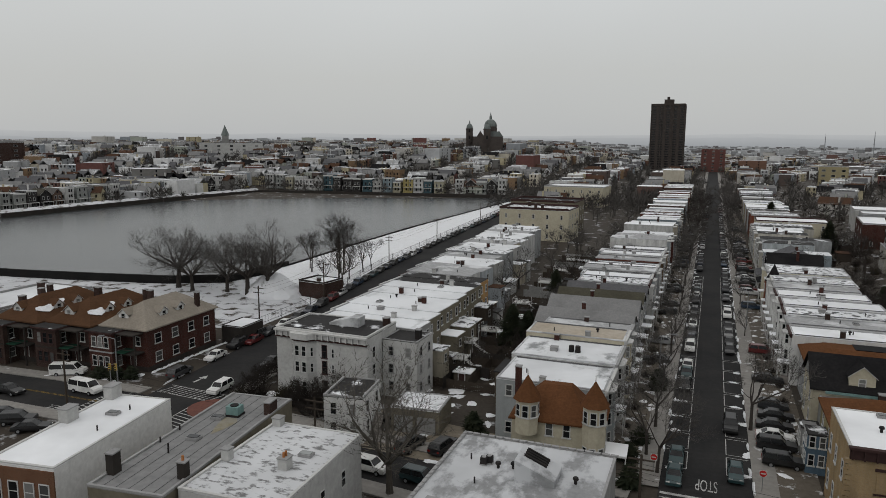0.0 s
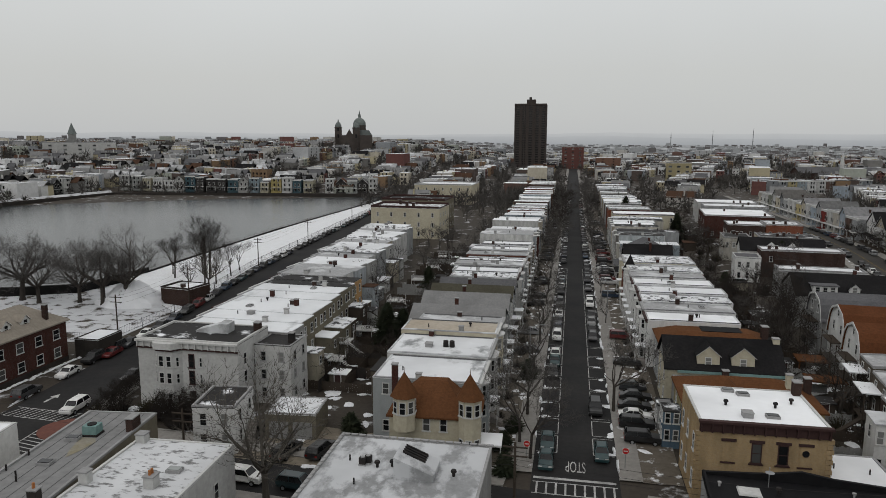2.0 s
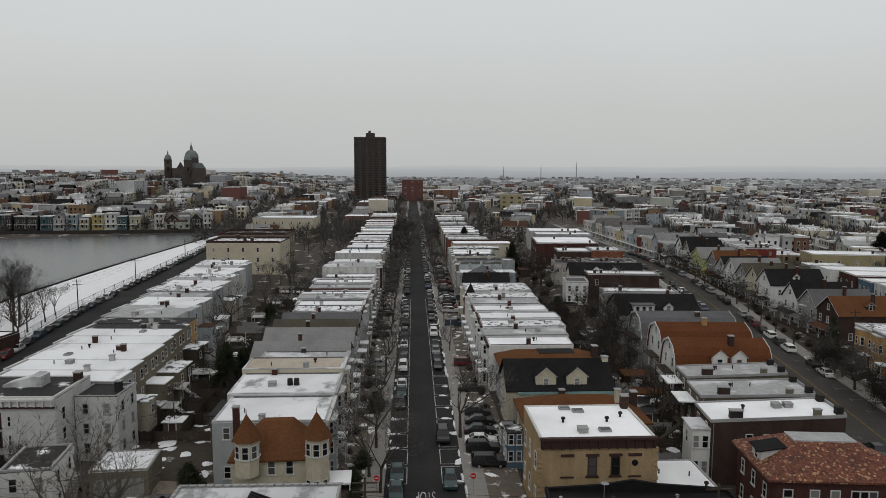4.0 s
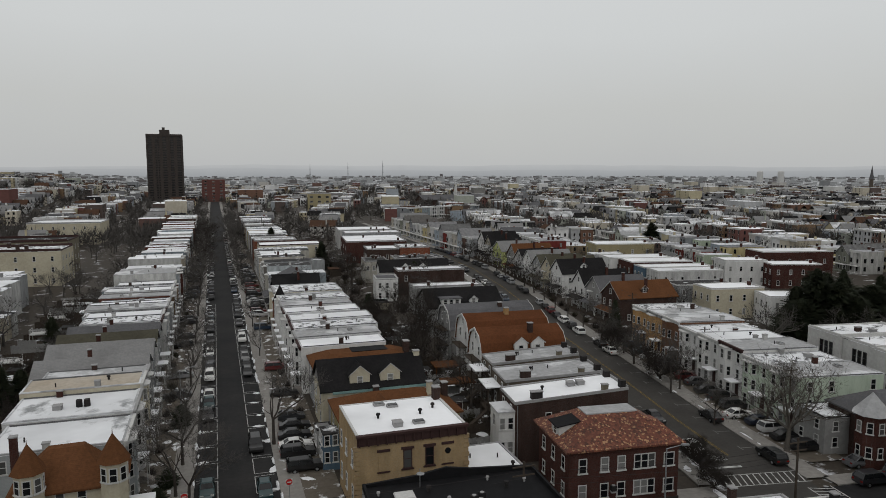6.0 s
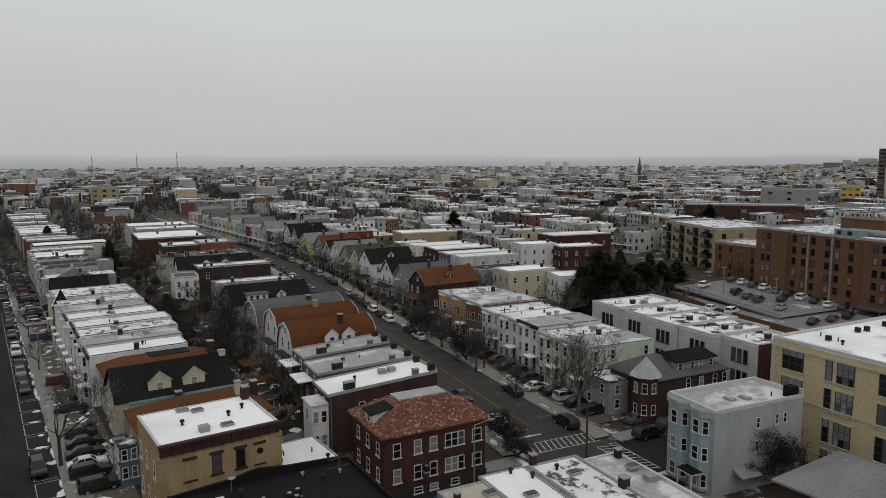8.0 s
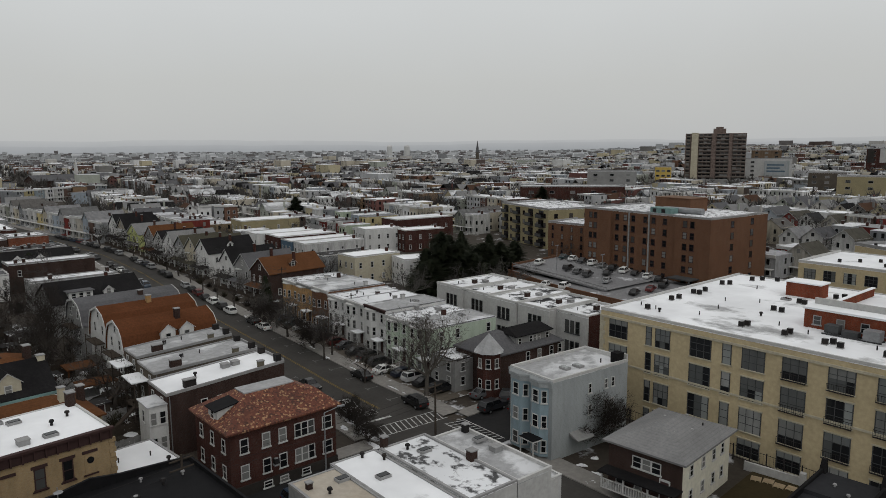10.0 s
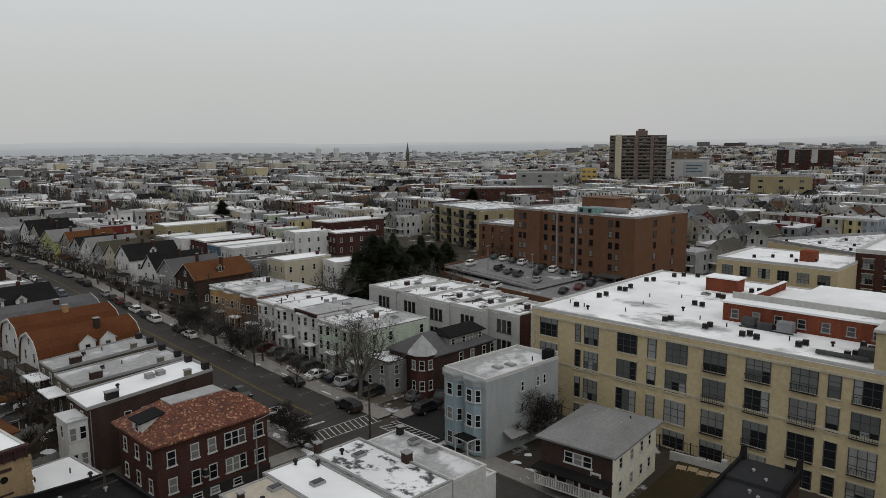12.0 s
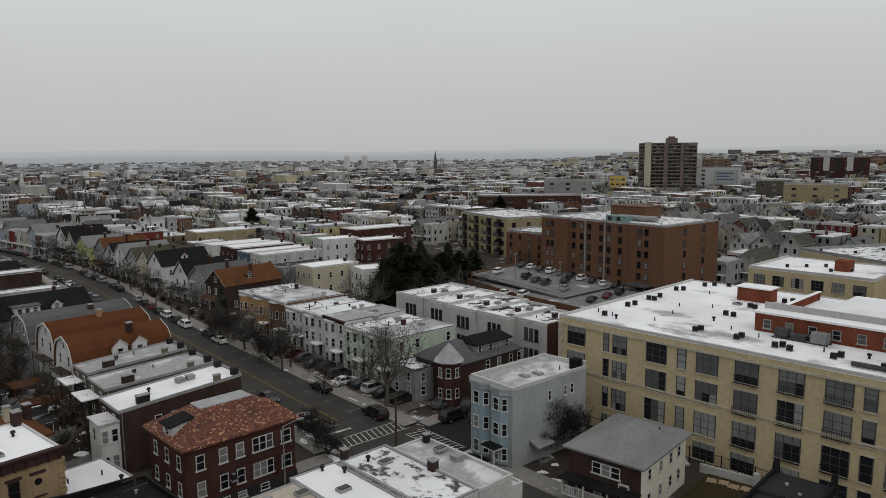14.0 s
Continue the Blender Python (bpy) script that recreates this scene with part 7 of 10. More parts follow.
for u in (4.0, 6.4, 7.3, 8.2, 10.2):
    window(dm, u, 1.8, 6.6, 0, 0.8, 1.1, 0)
part("porch_roof", Shape().box(1.6, 9.0, -1.4, 1.0, 2.8, 3.0).make("porch_roof", "roof_snow"), ob)
for u in (1.8, 5.2, 8.7):
    part("porch_post", Shape().box(u, u + 0.16, -1.3, -1.14, 0, 2.8).make("porch_post", "trim"), ob)
ob = thing("porch_house", 76.4, 70.2, -8, None, "grey house with snow-topped porch", "house")
body(ob, 6.4, 6.0, 5.0, "stucco_grey")
flat_roof(ob, 6.4, 6.0, 5.0, "roof_patchy", "tar", 0.12)
windows_on(ob, "l", 6.4, 6, 5.0, 2, 2, 0)
windows_on(ob, "f", 6.4, 6, 5.0, 2, 2, 0)

ob = thing("pale_blue_house", 68.2, 53.0, -100, None, "pale blue three-storey house with bay fronts", "house")
body(ob, 7.4, 13.8, 9.8, "siding_bluegrey")
flat_roof(ob, 7.4, 13.8, 9.8, "roof_silver", "trim", 0.35)
bay(ob, 2.0, 3.4, 9.4, 0.4, 0.9, "siding_blue", 3, 0, 0, "trim", False)
bay(ob, 5.4, 2.8, 9.4, 0.4, 0.8, "siding_blue", 3, 0, 0, "trim", False)
crown = [(-0.1, 0), (-0.1, -0.3), (0.3, -0.35), (1.1, -1.25), (2.9, -1.25), (3.7, -0.45), (4.0, -0.45), (4.7, -1.15), (6.1, -1.15), (6.9, -0.35), (7.5, -0.3), (7.5, 0)]
part("cornice", Shape().prism([(x, y * 0.82) for x, y in crown], 9.15, 9.75).prism(crown, 9.75, 10.05).make("cornice", "siding_bluegrey"), ob)
part("rear_parapet", Shape().side([(0.0, 9.9), (7.4, 9.9), (7.4, 10.9), (6.4, 10.85), (5.2, 10.5), (0.0, 10.3)], 13.5, 13.78).make("rear_parapet", "trim"), ob)
for v in (6.6, 9.6, 10.9):
    for z in (4.4, 7.2):
        window(ob, 7.4, v, z, 90, 0.6, 1.3, 0)
canopy(ob, 5.6, -0.9, 2.9, 2.4, 1.6, "roof_black")
part("awning", Shape().side([(7.4, 2.5), (9.0, 2.2), (9.0, 2.3), (7.4, 2.9)], 3.0, 6.0).make("awning", "stucco_grey"), ob)
vent(ob, 4.6, 5.0, 9.9, "skylight")
vent(ob, 5.0, 7.0, 9.9, "skylight")
vent(ob, 5.6, 10.6, 9.9, "pipe")
part("roof_box", Shape().box(6.1, 7.2, 11.9, 13.2, 9.9, 11.2).make("roof_box", "sh_black"), ob, "black box at the rear of the roof")
window(ob, 7.4, 11.6, 1.6, 90, 0.6, 1.3, 0)
ob = thing("hip_roofed_house", 65.2, 36.9, -91, None, "brown and cream house with grey hipped roof", "house")
body(ob, 8.4, 11.6, 6.0, "bright_cream")
part("front_wall", Shape().box(-0.03, 8.43, -0.12, 0, -0.3, 5.9).make("front_wall", "brick_dark"), ob, "dark brown shingled front")
hip_roof(ob, 8.4, 11.6, 6.0, 1.9, "sh_mid", 0.6)
for u in (3.4, 4.5, 5.6):
    window(ob, u, -0.12, 3.9, 0, 1.1, 1.3, 0)
pr = part("porch_roof", Shape().side([(-0.2, 3.0), (8.6, 3.0), (8.6, 3.15), (-0.2, 3.15)], -2.1, -0.12).make("porch_roof", "sh_black"), ob)
fl = part("balcony", Shape().box(0.1, 8.3, -1.9, -0.12, 1.25, 1.42).make("balcony", "trim"), ob, "white porch balcony with balusters")
part("rail", Shape().box(0.1, 8.3, -1.9, -1.82, 2.3, 2.4).make("rail", "trim"), fl)
for k in range(28):
    part("baluster", cached("balu", lambda: Shape().box(-0.035, 0.035, -0.03, 0.03, 0, 0.9).make("baluster", "trim")), fl, "", (0.2 + k * 0.297, -1.86, 1.42))
for u in (0.2, 2.8, 5.6, 8.1):
    part("porch_post", Shape().box(u - 0.08, u + 0.08, -1.9, -1.74, 1.4, 3.0).make("porch_post", "trim"), fl)
for u in (1.4, 3.6):
    window(ob, u, -0.12, 1.5, 0, 0.9, 1.3, 0)
door(ob, 6.6, -0.12, 1.3)
part("garage_door", Shape().box(4.6, 7.6, -0.2, -0.12, -0.1, 1.15).make("garage_door", "stucco_white"), ob)
for v in (2.0, 4.8, 7.4, 9.6):
    for z in (1.2, 3.9):
        window(ob, 8.4, v, z, 90, 0.8, 1.3, 0)
for u, v, z in ((3.0, 4.6, 7.05), (5.4, 3.8, 7.0), (2.6, 7.4, 6.95), (6.4, 6.2, 6.8), (4.4, 9.2, 7.05)):
    vent(ob, u, v, z, "hatch_small")
vent(ob, 6.6, 8.4, 6.75, "pipe")
ob = thing("black_flat_house", 57.0, 13.4, -3, None, "low house with black flat roof and raised black parapet", "house")
body(ob, 17.2, 5.6, 5.0, "brick_dark")
part("roof", Shape().side([(0, 5.0), (11.6, 5.0), (11.6, 5.3), (17.2, 5.15), (17.2, 5.3), (11.5, 5.5), (11.4, 5.15), (0, 5.15)], 0.0, 5.6).make("roof", "tar_roof"), ob)
for nm, q in (("f", (-0.1, 17.3, -0.12, 0.16)), ("b", (-0.1, 17.3, 5.45, 5.72))):
    part("parapet", Shape().box(*q, 4.9, 5.75).make("parapet", "sh_black"), ob)
part("parapet", Shape().box(-0.1, 0.16, 0.16, 5.45, 4.9, 5.7).make("parapet", "sh_black"), ob)
for x, y in ((17.0, 0.1), (17.0, 5.5)):
    part("corner_block", Shape().prism([(x - 0.6, y - 0.35), (x + 0.4, y - 0.35), (x + 0.4, y + 0.35), (x - 0.6, y + 0.35)], 4.9, 6.7, 0, [(x - 0.2, y - 0.2), (x + 0.3, y - 0.2), (x + 0.3, y + 0.2), (x - 0.2, y + 0.2)]).make("corner_block", "sh_black"), ob)
for u, v in ((14.2, 3.6), (12.8, 2.0), (9.8, 2.6), (9.0, 1.6)):
    vent(ob, u, v, 5.3 if u > 11 else 5.15, "hatch_small")
ob = thing("garden_wall", 80.8, 21.6, 0, None, "low white garden wall at the back of a lawn", "wall")
part("coping", Shape().box(-0.15, 0.15, 0, 6.4, -0.2, 1.0).make("coping", "stucco_white"), ob)
part("pier", Shape().box(-0.3, 0.3, -0.3, 0.3, -0.2, 1.6).make("pier", "stucco_white"), ob)
ob = thing("lawn", 68.0, 19.4, -2, 0.0, "brown winter lawn behind the houses", "lawn", kind="structure")
part("turf", Shape().box(0, 12.6, 0, 8.0, -0.1, 0.06).make("turf", plain("winter_turf", (0.05, 0.038, 0.02), (0.034, 0.03, 0.016), 0.95, 0.3, 2.5, 0.8)), ob)
for k in range(4):
    ob = thing("pallet", 79.2 - (k % 2) * 0.3, 22.2 + k * 1.25, 4 * k, 0.06, "flat wooden pallet lying on the lawn", "pallet", "pallets on the lawn")
    for i in range(6):
        part("slat", cached("pslat", lambda: Shape().box(-0.07, 0.07, -0.55, 0.55, 0.1, 0.13).make("slat", "wood_pale")), ob, "", (-0.5 + i * 0.2, 0, 0))
    for v in (-0.5, 0, 0.5):
        part("bearer", cached("pbear", lambda: Shape().box(-0.58, 0.58, -0.05, 0.05, 0, 0.1).make("bearer", "wood_pale")), ob, "", (0, v, 0))
fence([(81.6, 20), (83.2, 36), (84.6, 49)], 1.8, 2.0, "dark wire fence beside the loft building", "black_metal", 0.4)

# ---- yellow loft building ----
YW, YD, YH = 52.0, 40.0, 14.6
ob = thing("loft_building", 86.2, 50.8, -96.2, None, "yellow rendered loft building with large windows", "building")
body(ob, YW, YD, YH, "stucco_yellow")
flat_roof(ob, YW, YD, YH, "roof_puddle", "trim", 0.35)
part("string_course", Shape().box(-0.1, YW + 0.1, -0.18, 0, 13.7, 14.0).make("string_course", "stucco_cream"), ob)
part("string_course", Shape().box(-0.1, YW + 0.1, -0.12, 0, 7.4, 7.65).make("string_course", "stucco_cream"), ob)


RB = random.Random(17)


def loft_window(parent, x, z, w, h, turn=0, y=0.0):
    def build():
        s = Shape()
        for a in (-w / 2, w / 2 - 0.1):
            s.box(a, a + 0.1, -0.09, 0.03, 0, h)
        s.box(-w / 2 - 0.12, w / 2 + 0.12, -0.18, 0.03, -0.14, 0.0, 2).box(-w / 2 - 0.1, w / 2 + 0.1, -0.12, 0.03, h, h + 0.16, 2)
        n = 3 if w > 2 else 1
        for i in range(1, n):
            s.box(-w / 2 + w * i / n - 0.04, -w / 2 + w * i / n + 0.04, -0.08, 0.03, 0, h)
        for f in (0.34, 0.67):
            s.box(-w / 2, w / 2, -0.08, 0.03, h * f - 0.035, h * f + 0.035)
        return s.make("window", "dark_metal", "glass_big", "stucco_cream")
    ob = part("window", cached(("lw", w, h), build), parent, "", (x, y, z), turn)
    drop = RB.choice((0, 0, 0.34, 0.34, 0.5, 0.67, 1.0))
    if drop:
        part("blind", cached(("lb", w, h, drop), lambda: Shape().box(-w / 2 + 0.1, w / 2 - 0.1, -0.055, -0.042, h * (1 - drop), h - 0.02).make("blind", "blind")), ob, "pale roller blind behind the glass")
    if parent.parent is None:
        for i in range(3 if w > 2 else 1):
            n = 3 if w > 2 else 1
            part("pane", cached(("lp", w, h, n), lambda: Shape().box(-w / n / 2 + 0.02, w / n / 2 - 0.02, -0.04, 0.03, 0, h).make("pane", "glass_big")), ob, "", (-w / 2 + w * (i + 0.5) / n, 0, 0))
    else:
        part("pane", cached(("lp", w, h, 1), lambda: Shape().box(-w / 2, w / 2, -0.04, 0.03, 0, h).make("pane", "glass_big")), parent, "", (x, y, z), turn)
    return ob


def balconet(parent, x, z, w):
    def build():
        s = Shape().box(-w / 2, w / 2, -0.45, 0, 0, 0.06).box(-w / 2, w / 2, -0.45, -0.41, 0.85, 0.9)
        for k in range(12):
            s.box(-w / 2 + (w - 0.04) * k / 11, -w / 2 + (w - 0.04) * k / 11 + 0.03, -0.44, -0.41, 0.06, 0.85)
        return s.make("balcony", "black_metal")
    part("balcony", cached(("bn", w), build), parent, "", (x, 0, z))


cols = [(3.0, 3.0), (7.9, 0.9), (10.0, 2.2), (15.4, 2.9), (18.9, 1.2), (22.2, 2.8), (27.0, 2.8), (32.0, 2.8), (36.9, 2.8), (39.9, 1.3), (43.0, 2.7), (48.0, 2.8)]
for x, w in cols:
    for z, h in ((0.1, 2.2), (3.3, 2.9), (7.3, 2.8), (11.1, 2.7)):
        loft_window(ob, x, z, w, h)
        if 24 < x < 46 and w > 2.5 and z > 3:
            balconet(ob, x, z - 0.1, w)
for k in range(7):
    for z, h in ((0.1, 2.2), (3.3, 2.9), (7.3, 2.8), (11.1, 2.7)):
        loft_window(ob, 0, z, 2.8, h, -90, YD - 4 - k * 5.2)
ph = part("penthouse", Shape().box(23, 43.3, 11.5, 17, YH, YH + 2.5, 0).box(22.8, 43.4, 11.3, 17.2, YH + 2.5, YH + 2.75, 1).make("penthouse", "red_storey", "roof_snow"), ob, "orange brick rooftop storey")
for k in range(7):
    window(ph, 24.6 + k * 2.75, 11.5, YH + 0.6, 0, 1.0, 1.2, 0, "coping")
part("stair_head", Shape().box(13.0, 18.0, 29, 32, YH, YH + 2.2, 0).box(12.8, 18.2, 28.8, 32.2, YH + 2.2, YH + 2.4, 1).make("stair_head", "red_storey", "roof_snow"), ob, "orange brick stair head")
part("upper_wing", Shape().box(27.5, 43, 24, 38, YH, YH + 1.2, 0).box(27.4, 43.1, 23.9, 38.1, YH + 1.2, YH + 1.4, 1).make("upper_wing", "red_storey", "roof_snow"), ob)
wg = part("end_wing", Shape().box(43.3, 52, 0.0, 16, YH, YH + 4.4, 0).box(43.1, 52.1, -0.3, 16.2, YH + 4.4, YH + 4.7, 1).make("end_wing", "stucco_yellow", "trim"), ob)
loft_window(wg, 46.5, YH + 0.9, 2.8, 2.6)
PLANT = ((3.5, 12.4), (3.7, 14.1), (3.2, 19.1), (4.1, 19.2), (3.5, 22.0), (2.6, 29.0), (3.4, 30.0), (17.9, 5.3), (18.2, 6.3), (16.6, 17.1), (17.8, 16.9), (23.4, 5.2), (23.5, 6.4), (4.3, 35.9), (5.3, 37.5), (7.4, 38.5), (28.2, 4.8), (28.8, 5.6), (30.0, 4.5), (34.7, 4.6), (35.1, 5.8), (39.9, 4.0), (40.5, 4.9), (17.0, 24.4), (17.9, 24.0), (19.4, 31.3), (20.2, 32.4), (40.2, 9.4), (41.3, 8.0))
for u, v in PLANT:
    vent(ob, u, v, YH + 0.1, "ac")
for u, v, kd in ((4.4, 4.8, "ac"), (6.5, 4.5, "mushroom"), (11.1, 7.0, "pipe"), (10.8, 12.6, "pipe"), (16.9, 12.7, "mushroom"), (14.7, 25.3, "skylight"), (5.2, 5.6, "pipe"), (2.4, 6.2, "pipe"), (9.0, 18.0, "pipe"), (13.0, 20.5, "pipe"), (25.0, 8.0, "pipe"), (33.0, 6.8, "pipe"), (37.5, 7.5, "mushroom"), (20.8, 9.5, "pipe"), (8.0, 30.0, "pipe"), (12.5, 35.0, "pipe")):
    vent(ob, u, v, YH + 0.1, kd)
part("roof_plant", Shape().box(26.2, 27.8, 9.6, 10.8, YH + 0.3, YH + 1.3).box(28.2, 30.0, 9.5, 10.6, YH + 0.3, YH + 0.9).box(30.6, 32.4, 9.3, 10.8, YH + 0.3, YH + 1.5, 1).box(26.0, 32.6, 9.4, 9.5, YH + 0.1, YH + 0.3).box(26.0, 32.6, 10.6, 10.7, YH + 0.1, YH + 0.3).make("roof_plant", "dark_metal", "metal"), ob, "grey rooftop cooling plant on steel rails")
part("duct_run", Shape().tube((37.0, 3.0, YH + 0.45), (42.2, 3.2, YH + 0.45), 0.28, 0.28, 8).box(41.0, 42.8, 3.6, 5.0, YH, YH + 1.4).make("duct_run", "dark_metal"), ob)
part("set_back_parapet", Shape().box(23.2, 43.0, 14.0, 14.3, YH + 2.75, YH + 3.55).make("set_back_parapet", "stucco_white"), ob)
part("wing_wall", Shape().box(22.0, 22.35, 22.0, 38.0, YH, YH + 1.3).box(21.9, 22.45, 21.9, 38.1, YH + 1.3, YH + 1.42, 1).make("wing_wall", "red_storey", "roof_snow"), ob)
for k in range(9):
    part("quoin", cached(("lquoin", k % 2), lambda k=k: Shape().box(-0.12, 0.75 if k % 2 else 0.5, -0.1, 0.0, 0, 0.62).make("quoin", "stucco_cream")), ob, "", (0, 0, 7.8 + k * 0.66))

# white stepped flats behind
for x, y, w, d, h in ((102.3, 62.9, 10.5, 7.4, 8.2), (101.4, 70.4, 13.5, 7.8, 8.4), (102.2, 78.3, 15, 8.0, 8.4), (104.0, 86.5, 15.5, 7.4, 8.4), (104.6, 94.0, 15.5, 8.4, 8.6)):
    ob = block("white_flats", x, y, -8, w, d, h, "stucco_white", "roof_tarred", "white rendered flats with patchy snow on the roof", "trim", 0.4)
    for v in (2.2, 3.4, 4.6):
        for z in (1.2, 4.9):
            window(ob, 0, v, z, -90, 0.9, 2.3, 1, "dark_metal")
    chimney(ob, 6.0, 3, h, "brick_dark", 1, 0.7, 0.9)
    vent(ob, 3.2, 5.0, h + 0.06, "pipe")
    vent(ob, 8.4, 2.2, h + 0.06, "hatch")
part("end_wall", Shape().box(0.3, 10.5, -0.12, 0, 0, 8.5).make("end_wall", "brick_red"), bpy.data.objects["white_flats"], "red brick end wall")

# gabled houses along the second street
GB = [(152.8, 94.2, 9.2, 16, 6.6, 3.4, "brick_dark", "sh_brown", "dark brick house with rusty brown gabled roof"), (162.4, 94.9, 8.4, 14, 6.6, 3.4, "stucco_grey", "sh_grey", "grey house with dark gabled roof and porch"), (171.0, 95.2, 7.6, 14, 6.8, 3.6, "siding_white", "sh_black", "white sided house with black gabled roof and porch"),
      (190.2, 98.2, 8.4, 15, 7.4, 3.6, "siding_white", "sh_black", "tall white sided house with black gabled roof"), (199.6, 99.6, 8.6, 16, 7.0, 3.6, "stucco_cream", "sh_olive", "cream house with olive gabled roof and porch"), (208.8, 100.6, 8.2, 15, 6.8, 3.4, "siding_pale", "sh_olive", ""), (218.4, 101.6, 8.8, 15, 7.0, 3.6, "siding_white", "sh_mid", "white house with pale grey gabled roof"),
      (227.8, 102.6, 8.0, 15, 6.8, 3.2, "siding_pale", "sh_black", ""), (237.6, 104.0, 8.8, 15, 7.0, 3.8, "stucco_grey", "sh_brown", "grey house with rusty brown gabled roof"), (256.0, 106.0, 11, 13, 6.6, 3.4, "siding_lime", "sh_mid", "pale lime-green house with grey gabled roof"), (269.5, 107.4, 9.0, 13, 7.2, 4.0, "siding_pale", "sh_black", ""), (281.0, 109.0, 10.0, 15, 7.4, 4.2, "siding_white", "sh_black", "white house with steep black gabled roof")]
for k, (v, x, w, d, h, rise, wall, roof, lab) in enumerate(GB):
    g = gable_house(x, v + w / 2, -92, w, d, h, rise, wall, roof, 2, 1, R1, "y", True, lab, "gabled houses on the second street")
    if k in (0, 3, 6, 9, 11):
        dormer(g, w - 1.2, 7.5, h + 0.7, 90, 1.9, 1.2, 2.4, wall, roof, 1)
    if k in (1, 3, 4, 6, 8, 10):
        bay(g, w * 0.3, 2.6, 5.8, 0.4, 0.8, wall, 2, 1, near=False)
named = [(119.8, 147.0, -8, 15, 9, 7.6, "stucco_cream", "roof_snow", "cream rendered house with flat snowy roof"), (128, 136, -20, 16, 9, 7, "siding_white", "roof_snow", "white house with snowy flat roof"),
         (119, 160, -10, 17, 9, 6.5, "siding_any", "tar", "sided house with dark flat roof"), (125.5, 178, -10, 21, 8, 7.6, "siding_pale", "roof_white", "pale sided house with snowy roof"), (126.4, 186.4, -10, 23, 8, 7.6, "siding_slate", "roof_snow", "slate-blue sided house with snowy roof"), (127.4, 195.0, -10, 21, 11, 8.2, "brick_red", "roof_snow", "deep red house with snowy flat roof"),
         (127, 207.0, -10, 22, 11, 8.0, "siding_white", "roof_white", "white house with long snowy flat roof"), (143.0, 244, -12, 24, 13, 8.6, "stucco_ochre", "roof_snow", "tan rendered house with flat snowy roof"), (160, 190, -18, 14, 10, 8, "siding_white", "roof_snow", "white and red town house"), (170, 180, -18, 16, 9, 7.6, "brick_red", "roof_snow", "red brick town house"), (181, 196, -12, 26, 12, 9.4, "brick_red", "roof_white", "large red brick town house with snowy roof")]
for x, y, a, w, d, h, wall, roof, lab in named:
    ob = block("house", x, y, a, w, d, h, wall, roof, lab, "trim", 0.3, "house")
    windows_on(ob, "f", w, d, h, 2, 4, 1, rng=R1)
    windows_on(ob, "l", w, d, h, 2, 3, 1, rng=R1)
    chimney(ob, w - 1.5, d / 2, h, "brick_red", 0.7, 0.7, 1.2)

# parking deck
ob = thing("parking_deck", 150, 100, 0, 0, "grey parking deck with parked cars and slush", "parking deck")
deck_mat = snowy("deck_surface", (0.19, 0.19, 0.195), 0.2, 0.14)


def deck_z(y):
    return 1.98 + 1.02 * min(1, max(0, (y - 88) / 26))


near, far = [(1.5, -12.0), (4.8, 2.0), (10.5, 24.5)], [(27.0, -15.5), (31.0, 2.0), (36.0, 23.0)]
s = Shape()
for (a, b), (c, d) in zip(zip(near, near[1:]), zip(far, far[1:])):
    q = [(x, y, deck_z(y + 100)) for x, y in (a, c, d, b)]
    s.face(q)
    s.face([(x, y, z - 0.45) for x, y, z in q][::-1])
    s.face([(*a, deck_z(a[1] + 100)), (*b, deck_z(b[1] + 100)), (*b, deck_z(b[1] + 100) - 0.45), (*a, deck_z(a[1] + 100) - 0.45)])
    s.face([(*c, deck_z(c[1] + 100)), (*c, deck_z(c[1] + 100) - 0.45), (*d, deck_z(d[1] + 100) - 0.45), (*d, deck_z(d[1] + 100))])
s.face([(10.5, 24.5, 3.0), (36.0, 23.0, 3.0), (36.0, 23.0, -0.2), (10.5, 24.5, -0.2)])
part("deck", s.make("deck", deck_mat), ob)
s = Shape()
for a, b in zip(near, near[1:]):
    for k in range(4):
        x, y = a[0] + (b[0] - a[0]) * k / 4, a[1] + (b[1] - a[1]) * k / 4
        s.box(x - 0.06, x + 0.06, y - 0.06, y + 0.06, deck_z(y + 100), deck_z(y + 100) + 0.8)
    s.face([(*a, deck_z(a[1] + 100) + 0.45), (*b, deck_z(b[1] + 100) + 0.45), (*b, deck_z(b[1] + 100) + 0.75), (*a, deck_z(a[1] + 100) + 0.75)])
part("deck_rail", s.make("deck_rail", "coping"), ob, "pale steel edge rail")
LOWER = [(-7.5, -24.0), (24.2, -27.0), (27.0, -15.6), (36.0, 23.0), (10.3, 24.4), (8.0, 24.0), (-1.2, 3.2)]
part("lower_deck", Shape().prism(LOWER, -0.2, 1.5).make("lower_deck", deck_mat), ob)
s = Shape()
for a, b, z in ((LOWER[6], LOWER[0], 2.2), (LOWER[0], LOWER[1], 2.2), (LOWER[3], LOWER[4], 3.6), (LOWER[5], LOWER[6], 2.2)):
    a, b = Vector(a), Vector(b)
    n = (b - a).normalized().orthogonal() * 0.15
    s.prism([a - n, b - n, b + n, a + n] if (b - a).cross(n) > 0 else [a + n, b + n, b - n, a - n], -0.2, z)
part("deck_wall", s.make("deck_wall", "brick_brown"), ob)
s = Shape()
for k in range(30):
    f = k / 29
    x, y = 174 - 5.2 + 9 * f - 150, 82 + 38 * f - 100
    z = deck_z(y + 99.4)
    s.prism([(x, y), (x + 5.2, y - 1.1), (x + 5.2, y - 0.95), (x, y + 0.15)], z, z + 0.05)
